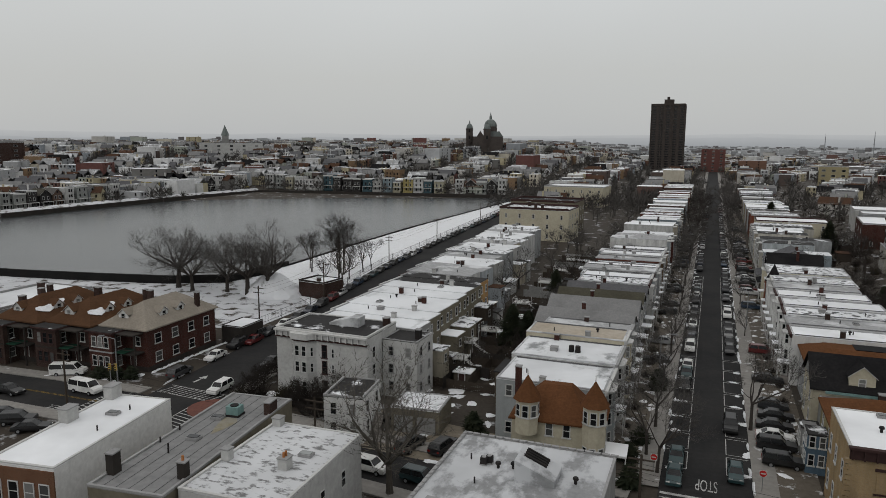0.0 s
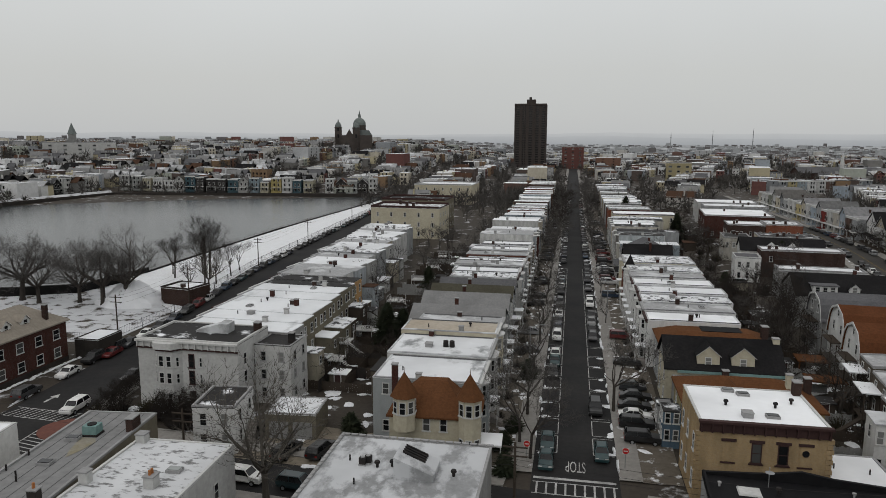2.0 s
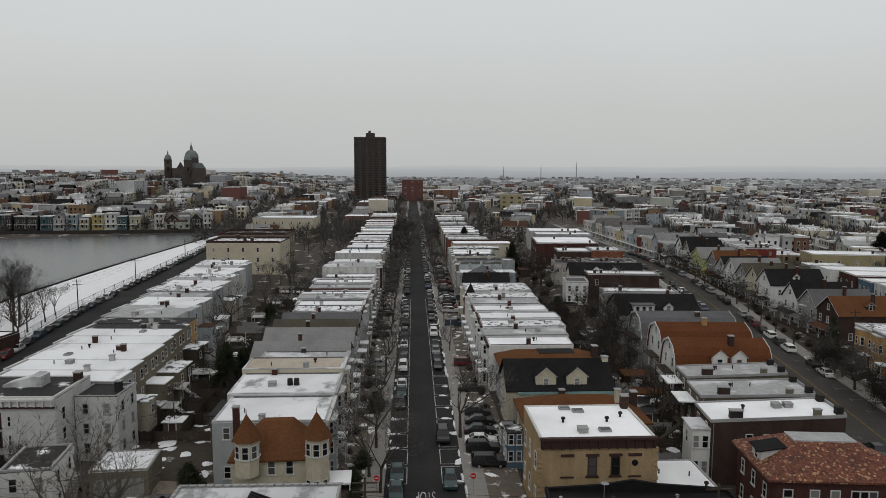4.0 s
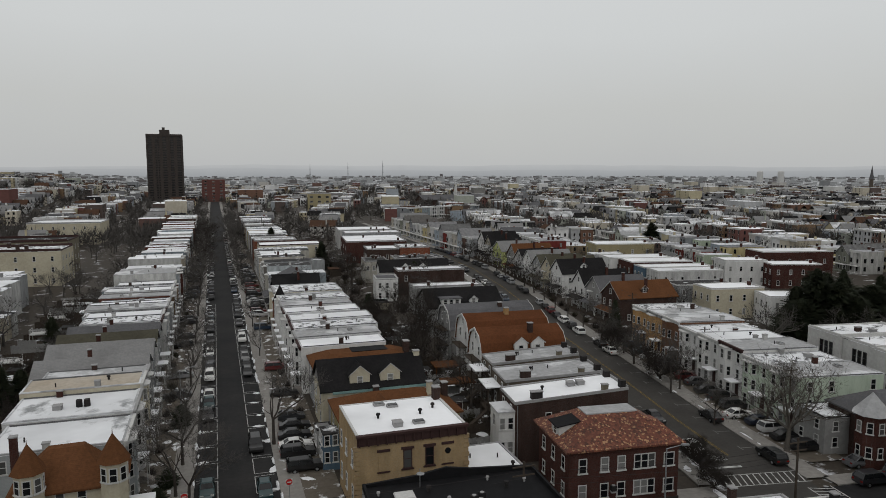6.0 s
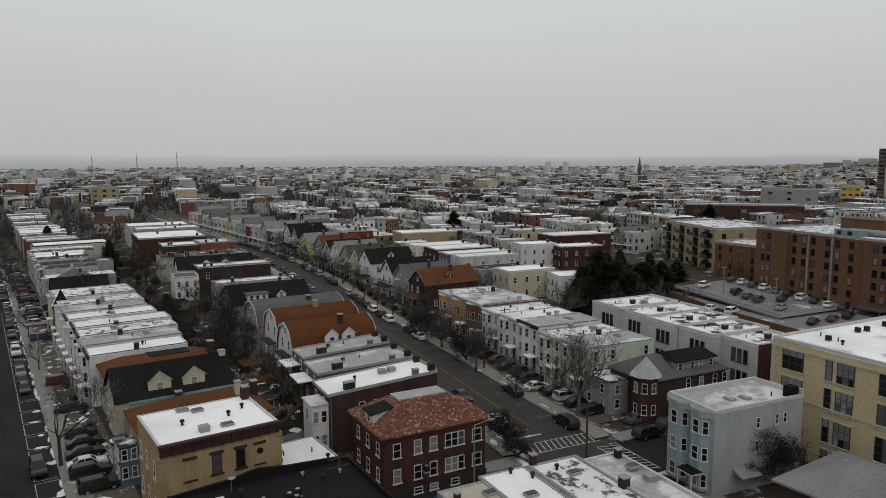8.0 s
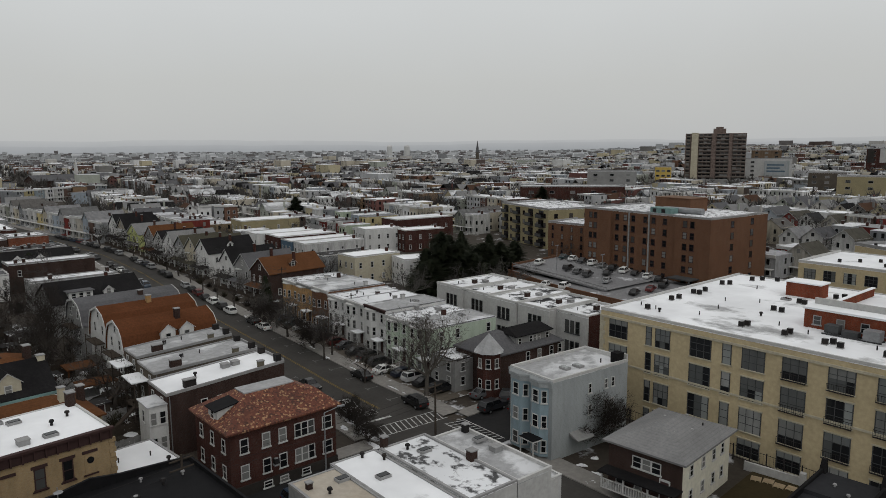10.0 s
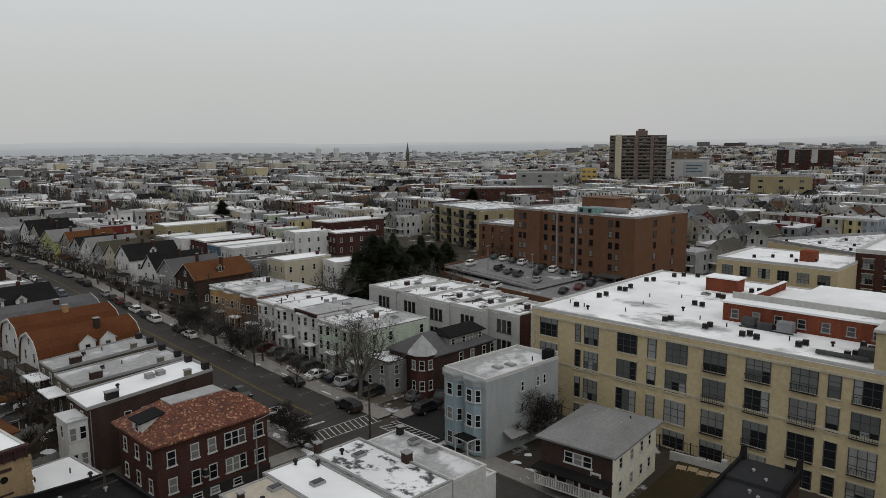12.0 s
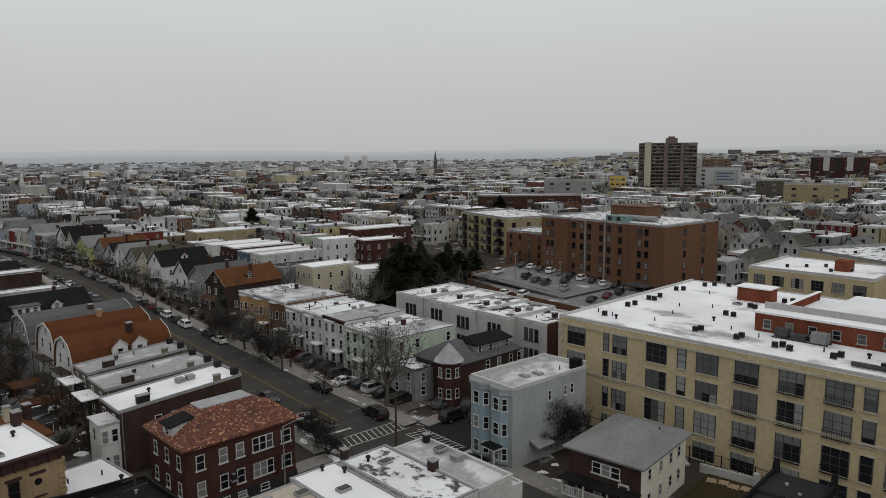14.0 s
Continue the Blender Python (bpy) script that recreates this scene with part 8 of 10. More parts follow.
part("bay_lines", s.make("bay_lines", "line"), ob)
for x, y in ((12.0, 10.0), (6.0, -8.0)):
    part("deck_lamp", Shape().tube((x, y, 2.9), (x, y, 10.0), 0.12, 0.08, 6).box(x - 0.8, x + 0.8, y - 0.12, y + 0.12, 9.9, 10.1).make("deck_lamp", "metal"), ob)
RC = random.Random(11)
for k in range(10):
    f = k / 9
    car(174 - 2.5 + 9 * f, 84 + 36 * f, 78, RC.choice(("sedan", "suv", "sedan", "hatch")), "paint_white" if k in (1, 3, 6, 8) else "paint_black" if k in (0, 4) else "paint", 1, deck_z(84 + 36 * f), "cars on the parking deck")
for x, y, k, p, z in ((153.6, 81.5, "sedan", "paint_black", 1.9), (160.1, 80.6, "sedan", "paint", 1.9), (165.9, 80.0, "suv", "paint_black", 1.9), (148.6, 98.4, "suv", "paint_white", 1.9), (147.6, 103.4, "sedan", "paint_white", 1.9), (165.5, 108.5, "suv", "paint_black", 3.0), (163.5, 104.0, "sedan", "paint", 3.0), (162.0, 100.0, "suv", "paint", 3.0), (159.5, 92.5, "sedan", "paint", 3.0), (166.5, 119.0, "suv", "paint_white", 3.0), (168.0, 97.5, "sedan", "paint_black", 3.0)):
    car(x, y, 78, k, p, 1, 1.5 if z < 2 else deck_z(y), "cars on the parking deck")
# brown brick block
ob = thing("brown_apartment_block", 183.6, 114.2, -101.4, None, "brown brick apartment block of six storeys", "apartment block")
body(ob, 42, 27, 18.6, "brick_brown")
flat_roof(ob, 42, 27, 18.6, "roof_patchy", "coping", 0.5)
for nm, q in (("front", (0.0, 10.2, -0.9, 0.0)), ("front", (32.4, 42.0, -0.9, 0.0)), ("side", (42.0, 43.2, -0.9, 15.5))):
    pb = part("projecting_bay", Shape().box(*q, -0.4, 18.7).make("projecting_bay", "brick_brown"), ob)
    part("bay_coping", Shape().box(q[0] - 0.05, q[1] + 0.05, q[2] - 0.05, q[3], 18.7, 19.2).make("bay_coping", "coping"), pb)
for u in (2.6, 4.4, 12.0, 15.0, 17.8, 22.0, 24.8, 28.6, 35.6, 37.8):
    for fl in range(6):
        window(ob, u, -0.9 if u < 10.2 or u > 32.4 else 0, 1.2 + fl * 3.0, 0, 1.3, 1.7, 1, "trim_dark")
for v in (8.5, 19.5):
    for fl in range(6):
        window(ob, 43.2 if v < 15 else 42, v, 1.2 + fl * 3.0, 90, 1.4, 1.7, 1, "trim_dark")
for u in (16.4, 23.4):
    part("downpipe", Shape().box(u - 0.2, u + 0.2, -0.3, 0, 0, 18.8).make("downpipe", "stucco_grey"), ob)
part("roof_house", Shape().box(15, 27, 13, 21, 18.7, 22.3).box(14.8, 27.2, 12.8, 21.2, 22.3, 22.5).make("roof_house", "brick_brown"), ob)
part("duct", Shape().tube((22, 8, 19.5), (34, 9, 19.5), 0.9, 0.9, 10).make("duct", "metal"), ob)
part("cooling_plant", Shape().box(20, 27, 4.5, 8.0, 18.7, 20.2).box(21, 22, 4.2, 4.5, 18.9, 19.9, 1).box(24, 25, 4.2, 4.5, 18.9, 19.9, 1).make("cooling_plant", "teal", "black_metal"), ob, "grey-green rooftop cooling plant")
part("entrance_canopy", Shape().box(33.5, 40.5, -5.0, -0.9, 2.9, 3.2).box(33.6, 33.9, -4.9, -4.6, -0.2, 2.9).box(40.1, 40.4, -4.9, -4.6, -0.2, 2.9).make("entrance_canopy", "dark_metal"), ob)
ob = block("brown_wing", 197, 137.5, -95, 16, 16, 11.5, "brick_brown", "roof_patchy", "lower brown brick wing with balconies", "coping", 0.6)
windows_on(ob, "f", 16, 16, 11.5, 4, 4, 1, "trim_dark")
ob = block("yellow_apartments", 223, 178.4, -113, 35, 26, 14.2, "stucco_ochre", "roof_patchy", "yellow apartment house with dark balconies", "coping", 0.6)
windows_on(ob, "f", 35, 26, 14.2, 4, 7, 1, "trim_dark", 1.6)
windows_on(ob, "r", 35, 26, 14.2, 4, 4, 1, "trim_dark", 1.6)
for fl in range(4):
    for u in (3.5, 13.0, 22.5, 30.0):
        bal = part("balcony", Shape().box(u - 2.0, u + 2.0, -1.5, 0, 0.6 + fl * 3.5, 0.8 + fl * 3.5).make("balcony", "stone_dark"), ob)
        part("railing", Shape().box(u - 2.0, u + 2.0, -1.5, -1.42, 0.8 + fl * 3.5, 1.9 + fl * 3.5).make("railing", "dark_metal"), bal)
        # dark panel on the flat wall imitates the shade of a balcony recess
        part("recess", Shape().box(u - 1.7, u + 1.7, -0.06, 0, 0.8 + fl * 3.5, 3.3 + fl * 3.5).make("recess", "glass_dark"), ob)
ob = block("yellow_school", 162.5, 47.5, -97, 25, 22, 12.2, "stucco_yellow", "roof_snow", "yellow building with large windows and snowy roof", "trim", 0.5)
for k in range(6):
    for fl in range(3):
        loft_window(ob, 2.5 + k * 4.0, 1.5 + fl * 3.7, 2.4, 2.2)
part("stair_head", Shape().box(15, 18, 8, 11, 12.2, 14.6).make("stair_head", "red_storey"), ob)
for k in range(5):
    vent(ob, 6 + 3 * k, 6 + k % 3 * 3, 12.3, "ac")
ob = block("red_school", 173.0, 21.5, -95, 22, 30, 14.5, "brick_red", "roof_snow", "dark red brick building with arched bays", "trim", 0.8)
for k in range(5):
    for fl in range(4):
        loft_window(ob, 2.5 + k * 4.2, 1.3 + fl * 3.3, 2.2, 2.2)
ob = block("beige_depot", 220, 50, -124, 40, 45, 9.5, "stucco_yellow", "roof_patchy", "beige depot with cars and plant on its snowy roof", "coping", 0.8)
for k in range(16):
    vent(ob, 3 + (k * 7) % 36, 4 + (k * 5) % 38, 9.6, "ac")

# brick houses by the reservoir
for k, (x, roof) in enumerate(((-114.2, "sh_rust_snow"), (-104.0, "sh_rust_snow"), (-93.6, "sh_pale"))):
    ob = thing("brick_house", x, 85.6 - 1.5 * (2 - k), 0.5, None, "dark red brick house with dormered hip roof and porches", "house", "brick houses by the reservoir")
    body(ob, 9.2, 17.0, 7.0, "brick_red" if k == 2 else "brick_dark")
    hip_roof(ob, 9.2, 17.0, 7.0, 3.6, roof, 0.5)
    wall = "brick_red" if k == 2 else "brick_dark"
    fb = part("front_block", Shape().box(-0.2, 4.6, -2.8, 0, -0.4, 6.6).make("front_block", wall), ob)
    part("front_roof", Shape().box(-0.6, 5.0, -3.2, 0.1, 6.6, 6.82).box(-0.45, 4.85, -3.05, -0.1, 6.82, 6.9, 1).make("front_roof", "trim_dark", "tar"), fb)
    part("course", Shape().box(-0.24, 4.64, -2.84, 0, 3.35, 3.6).make("course", "coping" if k == 2 else "stone_dark"), fb)
    for z in (1.0, 4.2):
        for u in (0.7, 2.0, 3.3):
            window(fb, u + 0.2, -2.8, z, 0, 1.0, 1.75, 0, "trim" if k == 2 else "trim_dark")
        window(fb, 4.6, -1.4, z, 90, 1.1, 1.7, 0)
        window(fb, -0.2, -1.4, z, -90, 1.1, 1.7, 0)
    part("awning", Shape().side([(4.8, 3.5), (6.8, 3.5), (6.8, 3.6), (4.8, 3.6)], -2.6, 0).make("awning", "awning_green"), ob, "small green awning over the door")
    part("base_course", Shape().box(-0.05, 9.25, -0.05, 17.05, -0.4, 0.75).make("base_course", "stone_dark"), ob)
    s = Shape()
    for z in (3.2, 6.4):
        s.box(4.6, 8.6, -2.2, 0, z, z + 0.2)
    for u in (4.7, 8.4):
        s.box(u, u + 0.2, -2.1, -1.9, 0, 6.6)
    s.box(4.6, 8.6, -2.2, -2.1, 4.0, 4.1)
    part("porch", s.make("porch", "stone_dark"), ob)
    door(ob, 6.2, 0, 0.8)
    window(ob, 7.4, 0, 4.2, 0, 1.0, 1.6, 0)
    dormer(ob, 3.4, 1.2, 7.6, 0, 2.0, 1.3, 3.0, "siding_white", roof, 0)
    for v in (5.5, 9.5):
        dormer(ob, 8.0, v, 7.6, 90, 1.8, 1.3, 2.6, "siding_white", roof, 0)
    for v in (2.5, 6.5, 10.5, 14.5):
        for z in (1.2, 4.3):
            window(ob, 9.2, v, z, 90, 1.5, 1.7, 0)
    if k < 2:
        for u, v, r in ((7.6, 3.2, 1.5), (6.9, 6.4, 1.0), (1.2, 2.6, 0.8)):
            z = 7.12 + 3.6 * min(u + 0.5, 9.7 - u) / 5.1
            sg = 1 if u > 4.6 else -1
            part("roof_snow_patch", Shape().prism([(u + r * (0.5 + 0.2 * math.cos(3 * a)) * math.cos(a), v + r * 1.3 * math.sin(a)) for a in [radians(30 * i) for i in range(12)]], 0, 0.1).make("roof_snow_patch", "snow"), ob, "", (0, 0, 0)).matrix_local = Matrix.Translation((u, v, z + 0.06)) @ Matrix.Rotation(sg * math.atan(3.6 / 5.1), 4, "Y") @ Matrix.Translation((-u, -v, 0))
    chimney(ob, 2.0, 9.0, 9.0, "brick_dark", 0.8, 0.8, 2.2)
    chimney(ob, 8.2, 13.6, 8.0, "brick_dark", 0.7, 0.7, 2.4)
ob = block("pale_flats", -128, 84, 0, 12.5, 20, 7.8, "stucco_grey", "roof_white", "pale flats with snowy roof and chimneys", "coping", 0.4)
for u, v in ((3, 16), (8, 12), (10.5, 6)):
    chimney(ob, u, v, 7.8, "brick_dark", 1.0, 1.0, 1.2)
windows_on(ob, "f", 12.5, 20, 7.8, 2, 4, 0)
ob = block("pump_house", -92.0, 142.6, -9, 7.6, 7.4, 3.8, "brick_dark", "roof_snow", "small dark brick pump house with snowy roof", "stone_dark", 0.35)
chimney(ob, 4.6, 2.0, 3.8, "brick_dark", 0.8, 0.8, 0.9)
ob = block("dark_garage", -84.2, 104.0, 0, 4.6, 6.5, 3.2, "stone_dark", "roof_white", "dark garage with snowy roof", "stone_dark", 0.1, "garage")


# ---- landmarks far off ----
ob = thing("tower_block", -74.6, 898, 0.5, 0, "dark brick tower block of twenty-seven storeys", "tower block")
body(ob, 39.3, 30, 80, "hazed_tower_brick")
part("roof_house", Shape().box(14, 25, 8, 20, 80, 86).box(17, 20, 10, 14, 86, 89).make("roof_house", "hazed_tower_brick"), ob)
part("parapet", Shape().box(-0.6, 39.1, -0.6, 30.6, 78.2, 80.6).make("parapet", "hazed_tower_brick"), ob)
for c in range(5):
    for fl in range(26):
        part("window", cached("tw", lambda: Shape().box(-2.2, 2.2, -0.1, 0, 0, 1.5).make("window", "glass_dark")), ob, "", (3.6 + c * 8.0, 0, 2 + fl * 2.95))
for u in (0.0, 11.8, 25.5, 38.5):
    part("rib", Shape().box(u - 0.5, u + 0.5, -0.9, 0, 0, 79).make("rib", "hazed_tower_brick"), ob)

CX0, CY0 = -258, 806
zc = ground_z(CX0, CY0)
ob = thing("church", CX0, CY0, 17, zc + 3, "dark stone church with two green copper domes", "church")
part("nave", Shape().box(-20, 23, 0, 60, -8, 15).make("nave", "church"), ob)
part("nave_roof", Shape().side([(2, 15), (23, 15), (19, 21), (8, 21)], 6, 58).make("nave_roof", "copper"), ob)


def dome(parent, x, y, z, r, h, n=12):
    s = Shape()
    prev = None
    for i in range(7):
        t = i / 6 * math.pi / 2
        ring = [(x + r * math.cos(t) * math.cos(2 * math.pi * j / n), y + r * math.cos(t) * math.sin(2 * math.pi * j / n), z + h * math.sin(t)) for j in range(n)]
        if prev:
            for j in range(n):
                s.face([prev[j], prev[(j + 1) % n], ring[(j + 1) % n], ring[j]])
        prev = ring
    s.tube((x, y, z + h), (x, y, z + h + r * 0.5), r * 0.22, r * 0.18, 8).tube((x, y, z + h + r * 0.5), (x, y, z + h + r * 1.1), r * 0.12, 0.05, 6)
    return part("dome", s.make("dome", "copper"), parent)


for x, w, top in ((-17, 8.0, 24.5), (4, 8.5, 24)):
    t = part("tower", Shape().box(x - w / 2, x + w / 2, 0, w, -2, top).box(x - w / 2 - 0.4, x + w / 2 + 0.4, -0.4, w + 0.4, top - 1.2, top - 0.4).make("tower", "church"), ob)
    dome(t, x, w / 2, top, w * 0.48, 6.0)
    for z in (12, 20):
        part("window", Shape().box(x - 1, x + 1, -0.2, 0, z, z + 4).make("window", "glass"), t)
t = part("drum", Shape().tube((8, 20, 15), (8, 20, 27), 7.8, 7.6, 14).make("drum", "church"), ob)
dome(t, 8, 20, 27, 7.8, 9.0, 16)
part("gable", Shape().side([(-10, 12), (2, 12), (-4, 22)], 0.5, 8).make("gable", "church"), ob)


def spire(x, y, ang, h, w, wall="stucco_grey", roof="copper", label="church steeple with a pointed spire"):
    ob = thing("steeple", x, y, ang, None, label, "church")
    part("tower", Shape().box(-w / 2, w / 2, -w / 2, w / 2, -2, h * 0.55).make("tower", wall), ob)
    part("spire", Shape().cone(0, 0, h * 0.55, h, w * 0.62, 8).make("spire", roof), ob)
    part("nave", Shape().box(-w, w, w / 2, w * 4, -2, h * 0.25).side([(-w, h * 0.25), (w, h * 0.25), (0, h * 0.4)], w / 2, w * 4).make("nave", wall), ob)


spire(-617, 787, 38, 32, 9)
spire(900, 774, -49, 45, 5, "stucco_dark", "sh_grey", "dark church steeple with a pointed spire")
spire(248, 720, -19, 26, 3.4, "stucco_white", "trim", "white church steeple with pointed spire")
ob = thing("church_hall", 214, 728, 10, None, "long church hall with dark gabled roof", "church")
body(ob, 78, 20, 6.0, "brick_dark")
gable_roof(ob, 78, 20, 6.0, 5.0, "x", "sh_grey", 0.6, "brick_dark")

ob = thing("apartment_tower", 581, 266, -67, None, "tall brick and concrete apartment tower with balconies", "tower block")
H = 46 - ground_z(581, 266)
body(ob, 48, 26, H, "hazed_flats_brick")
for u, w in ((5, 5.4), (21, 3.4), (34.5, 2.6)):
    part("stair_tower", Shape().box(u, u + w, -1.6, 4, 0, H + (0.6 if u < 20 else 0.0)).make("stair_tower", "hazed_flats_brick" if u > 20 else "stucco_cream"), ob, "pale concrete stair tower" if u < 20 else "red brick pier")
for fl in range(14):
    for u in (2.4, 12.6, 16.0, 19.2, 26.4, 29.8, 33.0, 39.4, 42.8, 46.2):
        part("balcony", cached("tbal", lambda: Shape().box(-1.6, 1.6, -1.3, 0, 0, 0.2).box(-1.6, 1.6, -1.3, -1.2, 0.2, 1.0).box(-1.4, 1.4, -0.1, 0, 0.2, 2.2, 1).make("balcony", "balcony_grey", "glass")), ob, "", (u, 0, 2 + fl * H / 14.6))
part("roof_house", Shape().box(22, 32, 6, 16, H, H + 4).box(24, 30, 8, 14, H + 4, H + 5.5).make("roof_house", "hazed_flats_brick"), ob)
part("podium", Shape().box(-12, 54, -8, 30, -3, 6).make("podium", "stucco_grey"), ob)
for x, y, a, w, d, h, wall, lab in ((610, 226, -71, 36, 30, 22, "stucco_white", "white storehouse with plain rendered walls"), (781, 174, -79, 51, 20, 24, "brick_red", "long red and white apartment block"), (690, 250, -70, 26, 18, 26, "brick_any", "tall brick apartment block far off"),
                                    (-15, 905, 0, 27, 30, 27, "brick_far", "red brick apartment block far off"), (79, 638, -8, 21, 16, 17, "stucco_ochre", "pale yellow rendered apartment house"), (330, 250, -50, 60, 18, 13, "brick_red", "long red brick school building"), (424, 264, -60, 33, 16, 19, "stucco_grey", "grey rendered flat-roofed apartment house"),
                                    (-470, 560, 38, 60, 22, 15, "stucco_white", "white apartment house with balconies"), (485, 123, -78, 36, 22, 17, "stucco_ochre", "beige rendered flat-roofed apartment house"), (-560, 380, 55, 50, 22, 20, "brick_dark", "dark brick warehouse with flat roof"), (554, 279, -64, 13, 14, 17, "sign_yellow", "yellow painted flat-roofed commercial building"),
                                    (545, 157, -75, 24, 18, 16, "stucco_dark", "dark grey flat-roofed apartment house")):
    ob = block("apartment_house", x, y, a, w, d, h, wall, "roof_white", lab, "coping", 0.8)
    if "red and white" in lab:
        for k in range(5):
            part("upper_panel", Shape().box(1 + k * 10.2, 6.5 + k * 10.2, -0.3, 0, h * 0.45, h).make("upper_panel", "stucco_white" if k % 2 else "stone_dark"), ob)
    if "storehouse" in lab:
        hb = part("hoarding", Shape().box(15, 34, -0.6, -0.25, 8.5, 20.5).make("hoarding", "siding_bluegrey"), ob, "pale blue painted hoarding")
        for k, (u0, u1) in enumerate(((17, 30), (17, 27), (17, 31))):
            part("lettering_bar", Shape().box(u0, u1, -0.66, -0.6, 16.8 - k * 2.6, 18.0 - k * 2.6).make("lettering_bar", "siding_slate"), hb)
    windows_on(ob, "f", w, d, h, max(3, int(h / 3.6)), max(3, int(w / 12)), 1, "coping", 2.8)

# ---- town houses farther off ----
RF = random.Random(21)


def town_walls(S, kind, w, d, h, wins, rng):
    """Walls (0), panes (1) and pale trim (2) of one house; its front faces local -y."""
    S.box(0, w, 0, d, -4, h)
    fl = max(2, int(h / 3.0))
    if kind == "gable":
        S.face([(0, 0, h), (w, 0, h), (w / 2, 0, h + 3)])
        S.face([(w, d, h), (0, d, h), (w / 2, d, h + 3)])
        S.box(w / 2 - 0.5, w / 2 + 0.5, -0.08, 0, h + 0.3, h + 1.5, 1)
        for a in (-1, 1):
            q = [(w / 2 + a * (w / 2 + 0.3), -0.34, h - 0.45), (w / 2, -0.34, h + 2.75), (w / 2, -0.34, h + 3.05), (w / 2 + a * (w / 2 + 0.3), -0.34, h - 0.1)]
            S.face(q if a > 0 else q[::-1], 2)
    else:
        S.box(-0.05, w + 0.05, -0.35, 0.15, h - 0.55, h + 0.3, 2)
        if kind == "bay":
            x, b = w * 0.35, w * 0.5
            S.prism([(x - b / 2, 0), (x - b / 4, -0.9), (x + b / 4, -0.9), (x + b / 2, 0)], 0.3, h - 0.5)
            for k in range(fl):
                S.box(x - 0.5, x + 0.5, -0.97, -0.9, 1.1 + k * 3.0, 2.7 + k * 3.0, 1)
    # porch roof on posts
    if kind != "brick":
        S.box(0.2, w - 0.2, -1.9, 0, 2.75, 2.95, 2)
        for px in (0.3, w - 0.4):
            S.box(px, px + 0.14, -1.85, -1.7, 0, 2.75, 2)
        S.box(0.2, w - 0.2, -1.9, 0, -0.5, 0.4)
    if wins:
        for k in range(fl):
            z0, z1 = 1.0 + k * 3.0, 2.6 + k * 3.0
            for c in ((0.28, 0.72) if w < 9 else (0.14, 0.32, 0.5, 0.68, 0.86)):
                x = w * c
                if not (kind == "bay" and c < 0.5):
                    S.box(x - 0.6, x + 0.6, -0.05, 0, z0 - 0.12, z1 + 0.12, 2)
                    S.box(x - 0.46, x + 0.46, -0.08, -0.05, z0, z1, 1)
                S.box(x - 0.46, x + 0.46, d, d + 0.06, z0, z1, 1)
            for c in (0.2, 0.5, 0.8):
                if rng.random() < 0.7:
                    y = d * c
                    S.box(-0.06, 0, y - 0.45, y + 0.45, z0, z1, 1)
                    S.box(w, w + 0.06, y - 0.45, y + 0.45, z0, z1, 1)


def town_roof(S, kind, w, d, h, k=0):
    if kind == "gable":
        for q in ([(-0.4, -0.4, h - 0.4), (w / 2, -0.4, h + 3.05), (w / 2, d + 0.3, h + 3.05), (-0.4, d + 0.3, h - 0.4)][::-1], [(w + 0.4, -0.4, h - 0.4), (w / 2, -0.4, h + 3.05), (w / 2, d + 0.3, h + 3.05), (w + 0.4, d + 0.3, h - 0.4)]):
            S.face(q, k)
            S.face([(x, y, z - 0.15) for x, y, z in q][::-1], k)
    else:
        S.box(0.02, w - 0.02, 0.15, d + 0.1, h, h + 0.12, k)


def town_house(x, y, ang, kind, w, d, h, near):
    """A house in the middle distance: walls, roof, chimney; the nearer ones with window objects."""
    ws, rs = Shape(), Shape()
    town_walls(ws, kind, w, d, h, not near, RF)
    town_roof(rs, kind, w, d, h)
    ob = new("town_house", ws.make("house", "brick_any" if kind == "brick" else RF.choice(("siding_town", "siding_town", "siding_any")), "glass", "trim"))
    ob.matrix_world = pose(x, y, ground_z(x, y), 0, 0, ang)
    tagged(ob, {"flat": "sided town house with snowy flat roof", "bay": "bay-fronted town house with snowy flat roof", "brick": "brick town house with snowy flat roof", "gable": "frame town house with gabled shingle roof"}[kind], "house", "town houses in the middle distance")
    part("roof", rs.make("roof", "sh_town" if kind == "gable" else "roof_any"), ob)
    chimney(ob, w * RF.choice((0.2, 0.8)), d * 0.6, h + (0.9 if kind == "gable" else 0), RF.choice(("brick_dark", "brick_red")), 0.7, 0.7, 1.4)
    if near:
        tw = lambda: frame_mesh(1.1, 1.7, "trim", True)
        for k in range(2):
            for sx, t in ((0, -90), (w, 90)):
                part("window", cached("twin", tw), ob, "", (sx, d * 0.35, 1.2 + k * 3.0), t)
            part("window", cached("twin", tw), ob, "", (w * 0.72, 0, 1.2 + k * 3.0))
            if kind != "bay":
                part("window", cached("twin", tw), ob, "", (w * 0.28, 0, 1.2 + k * 3.0))
    return ob


# bay-fronted row, terrace and flat-roofed house farther along the second street
v = 294.0
while v < 432:
    x0, y0, hd = at(LINE_B, v)
    town_house(x0 + 11.0, y0, -90 - hd, "bay" if RF.random() < 0.8 else "gable", 6.4, 15.0, 8.0 + 0.3 * (int(v) % 3), False)
    v += 6.7
for k in range(10):
    town_house(138.6 + 7.2 * k, 517 + 3.3 * k, 24.6, "bay", 7.7, 24.0 if k == 0 else 15.0, 9.2, False)
for x, y, kd in ((208, 84, "gable"), (213, 92, "flat"), (217, 101, "gable"), (205, 73, "flat"), (213, 66, "gable"), (224, 72, "flat")):
    town_house(x, y, -100, kd, 7.6, 11.0, 6.6, False)
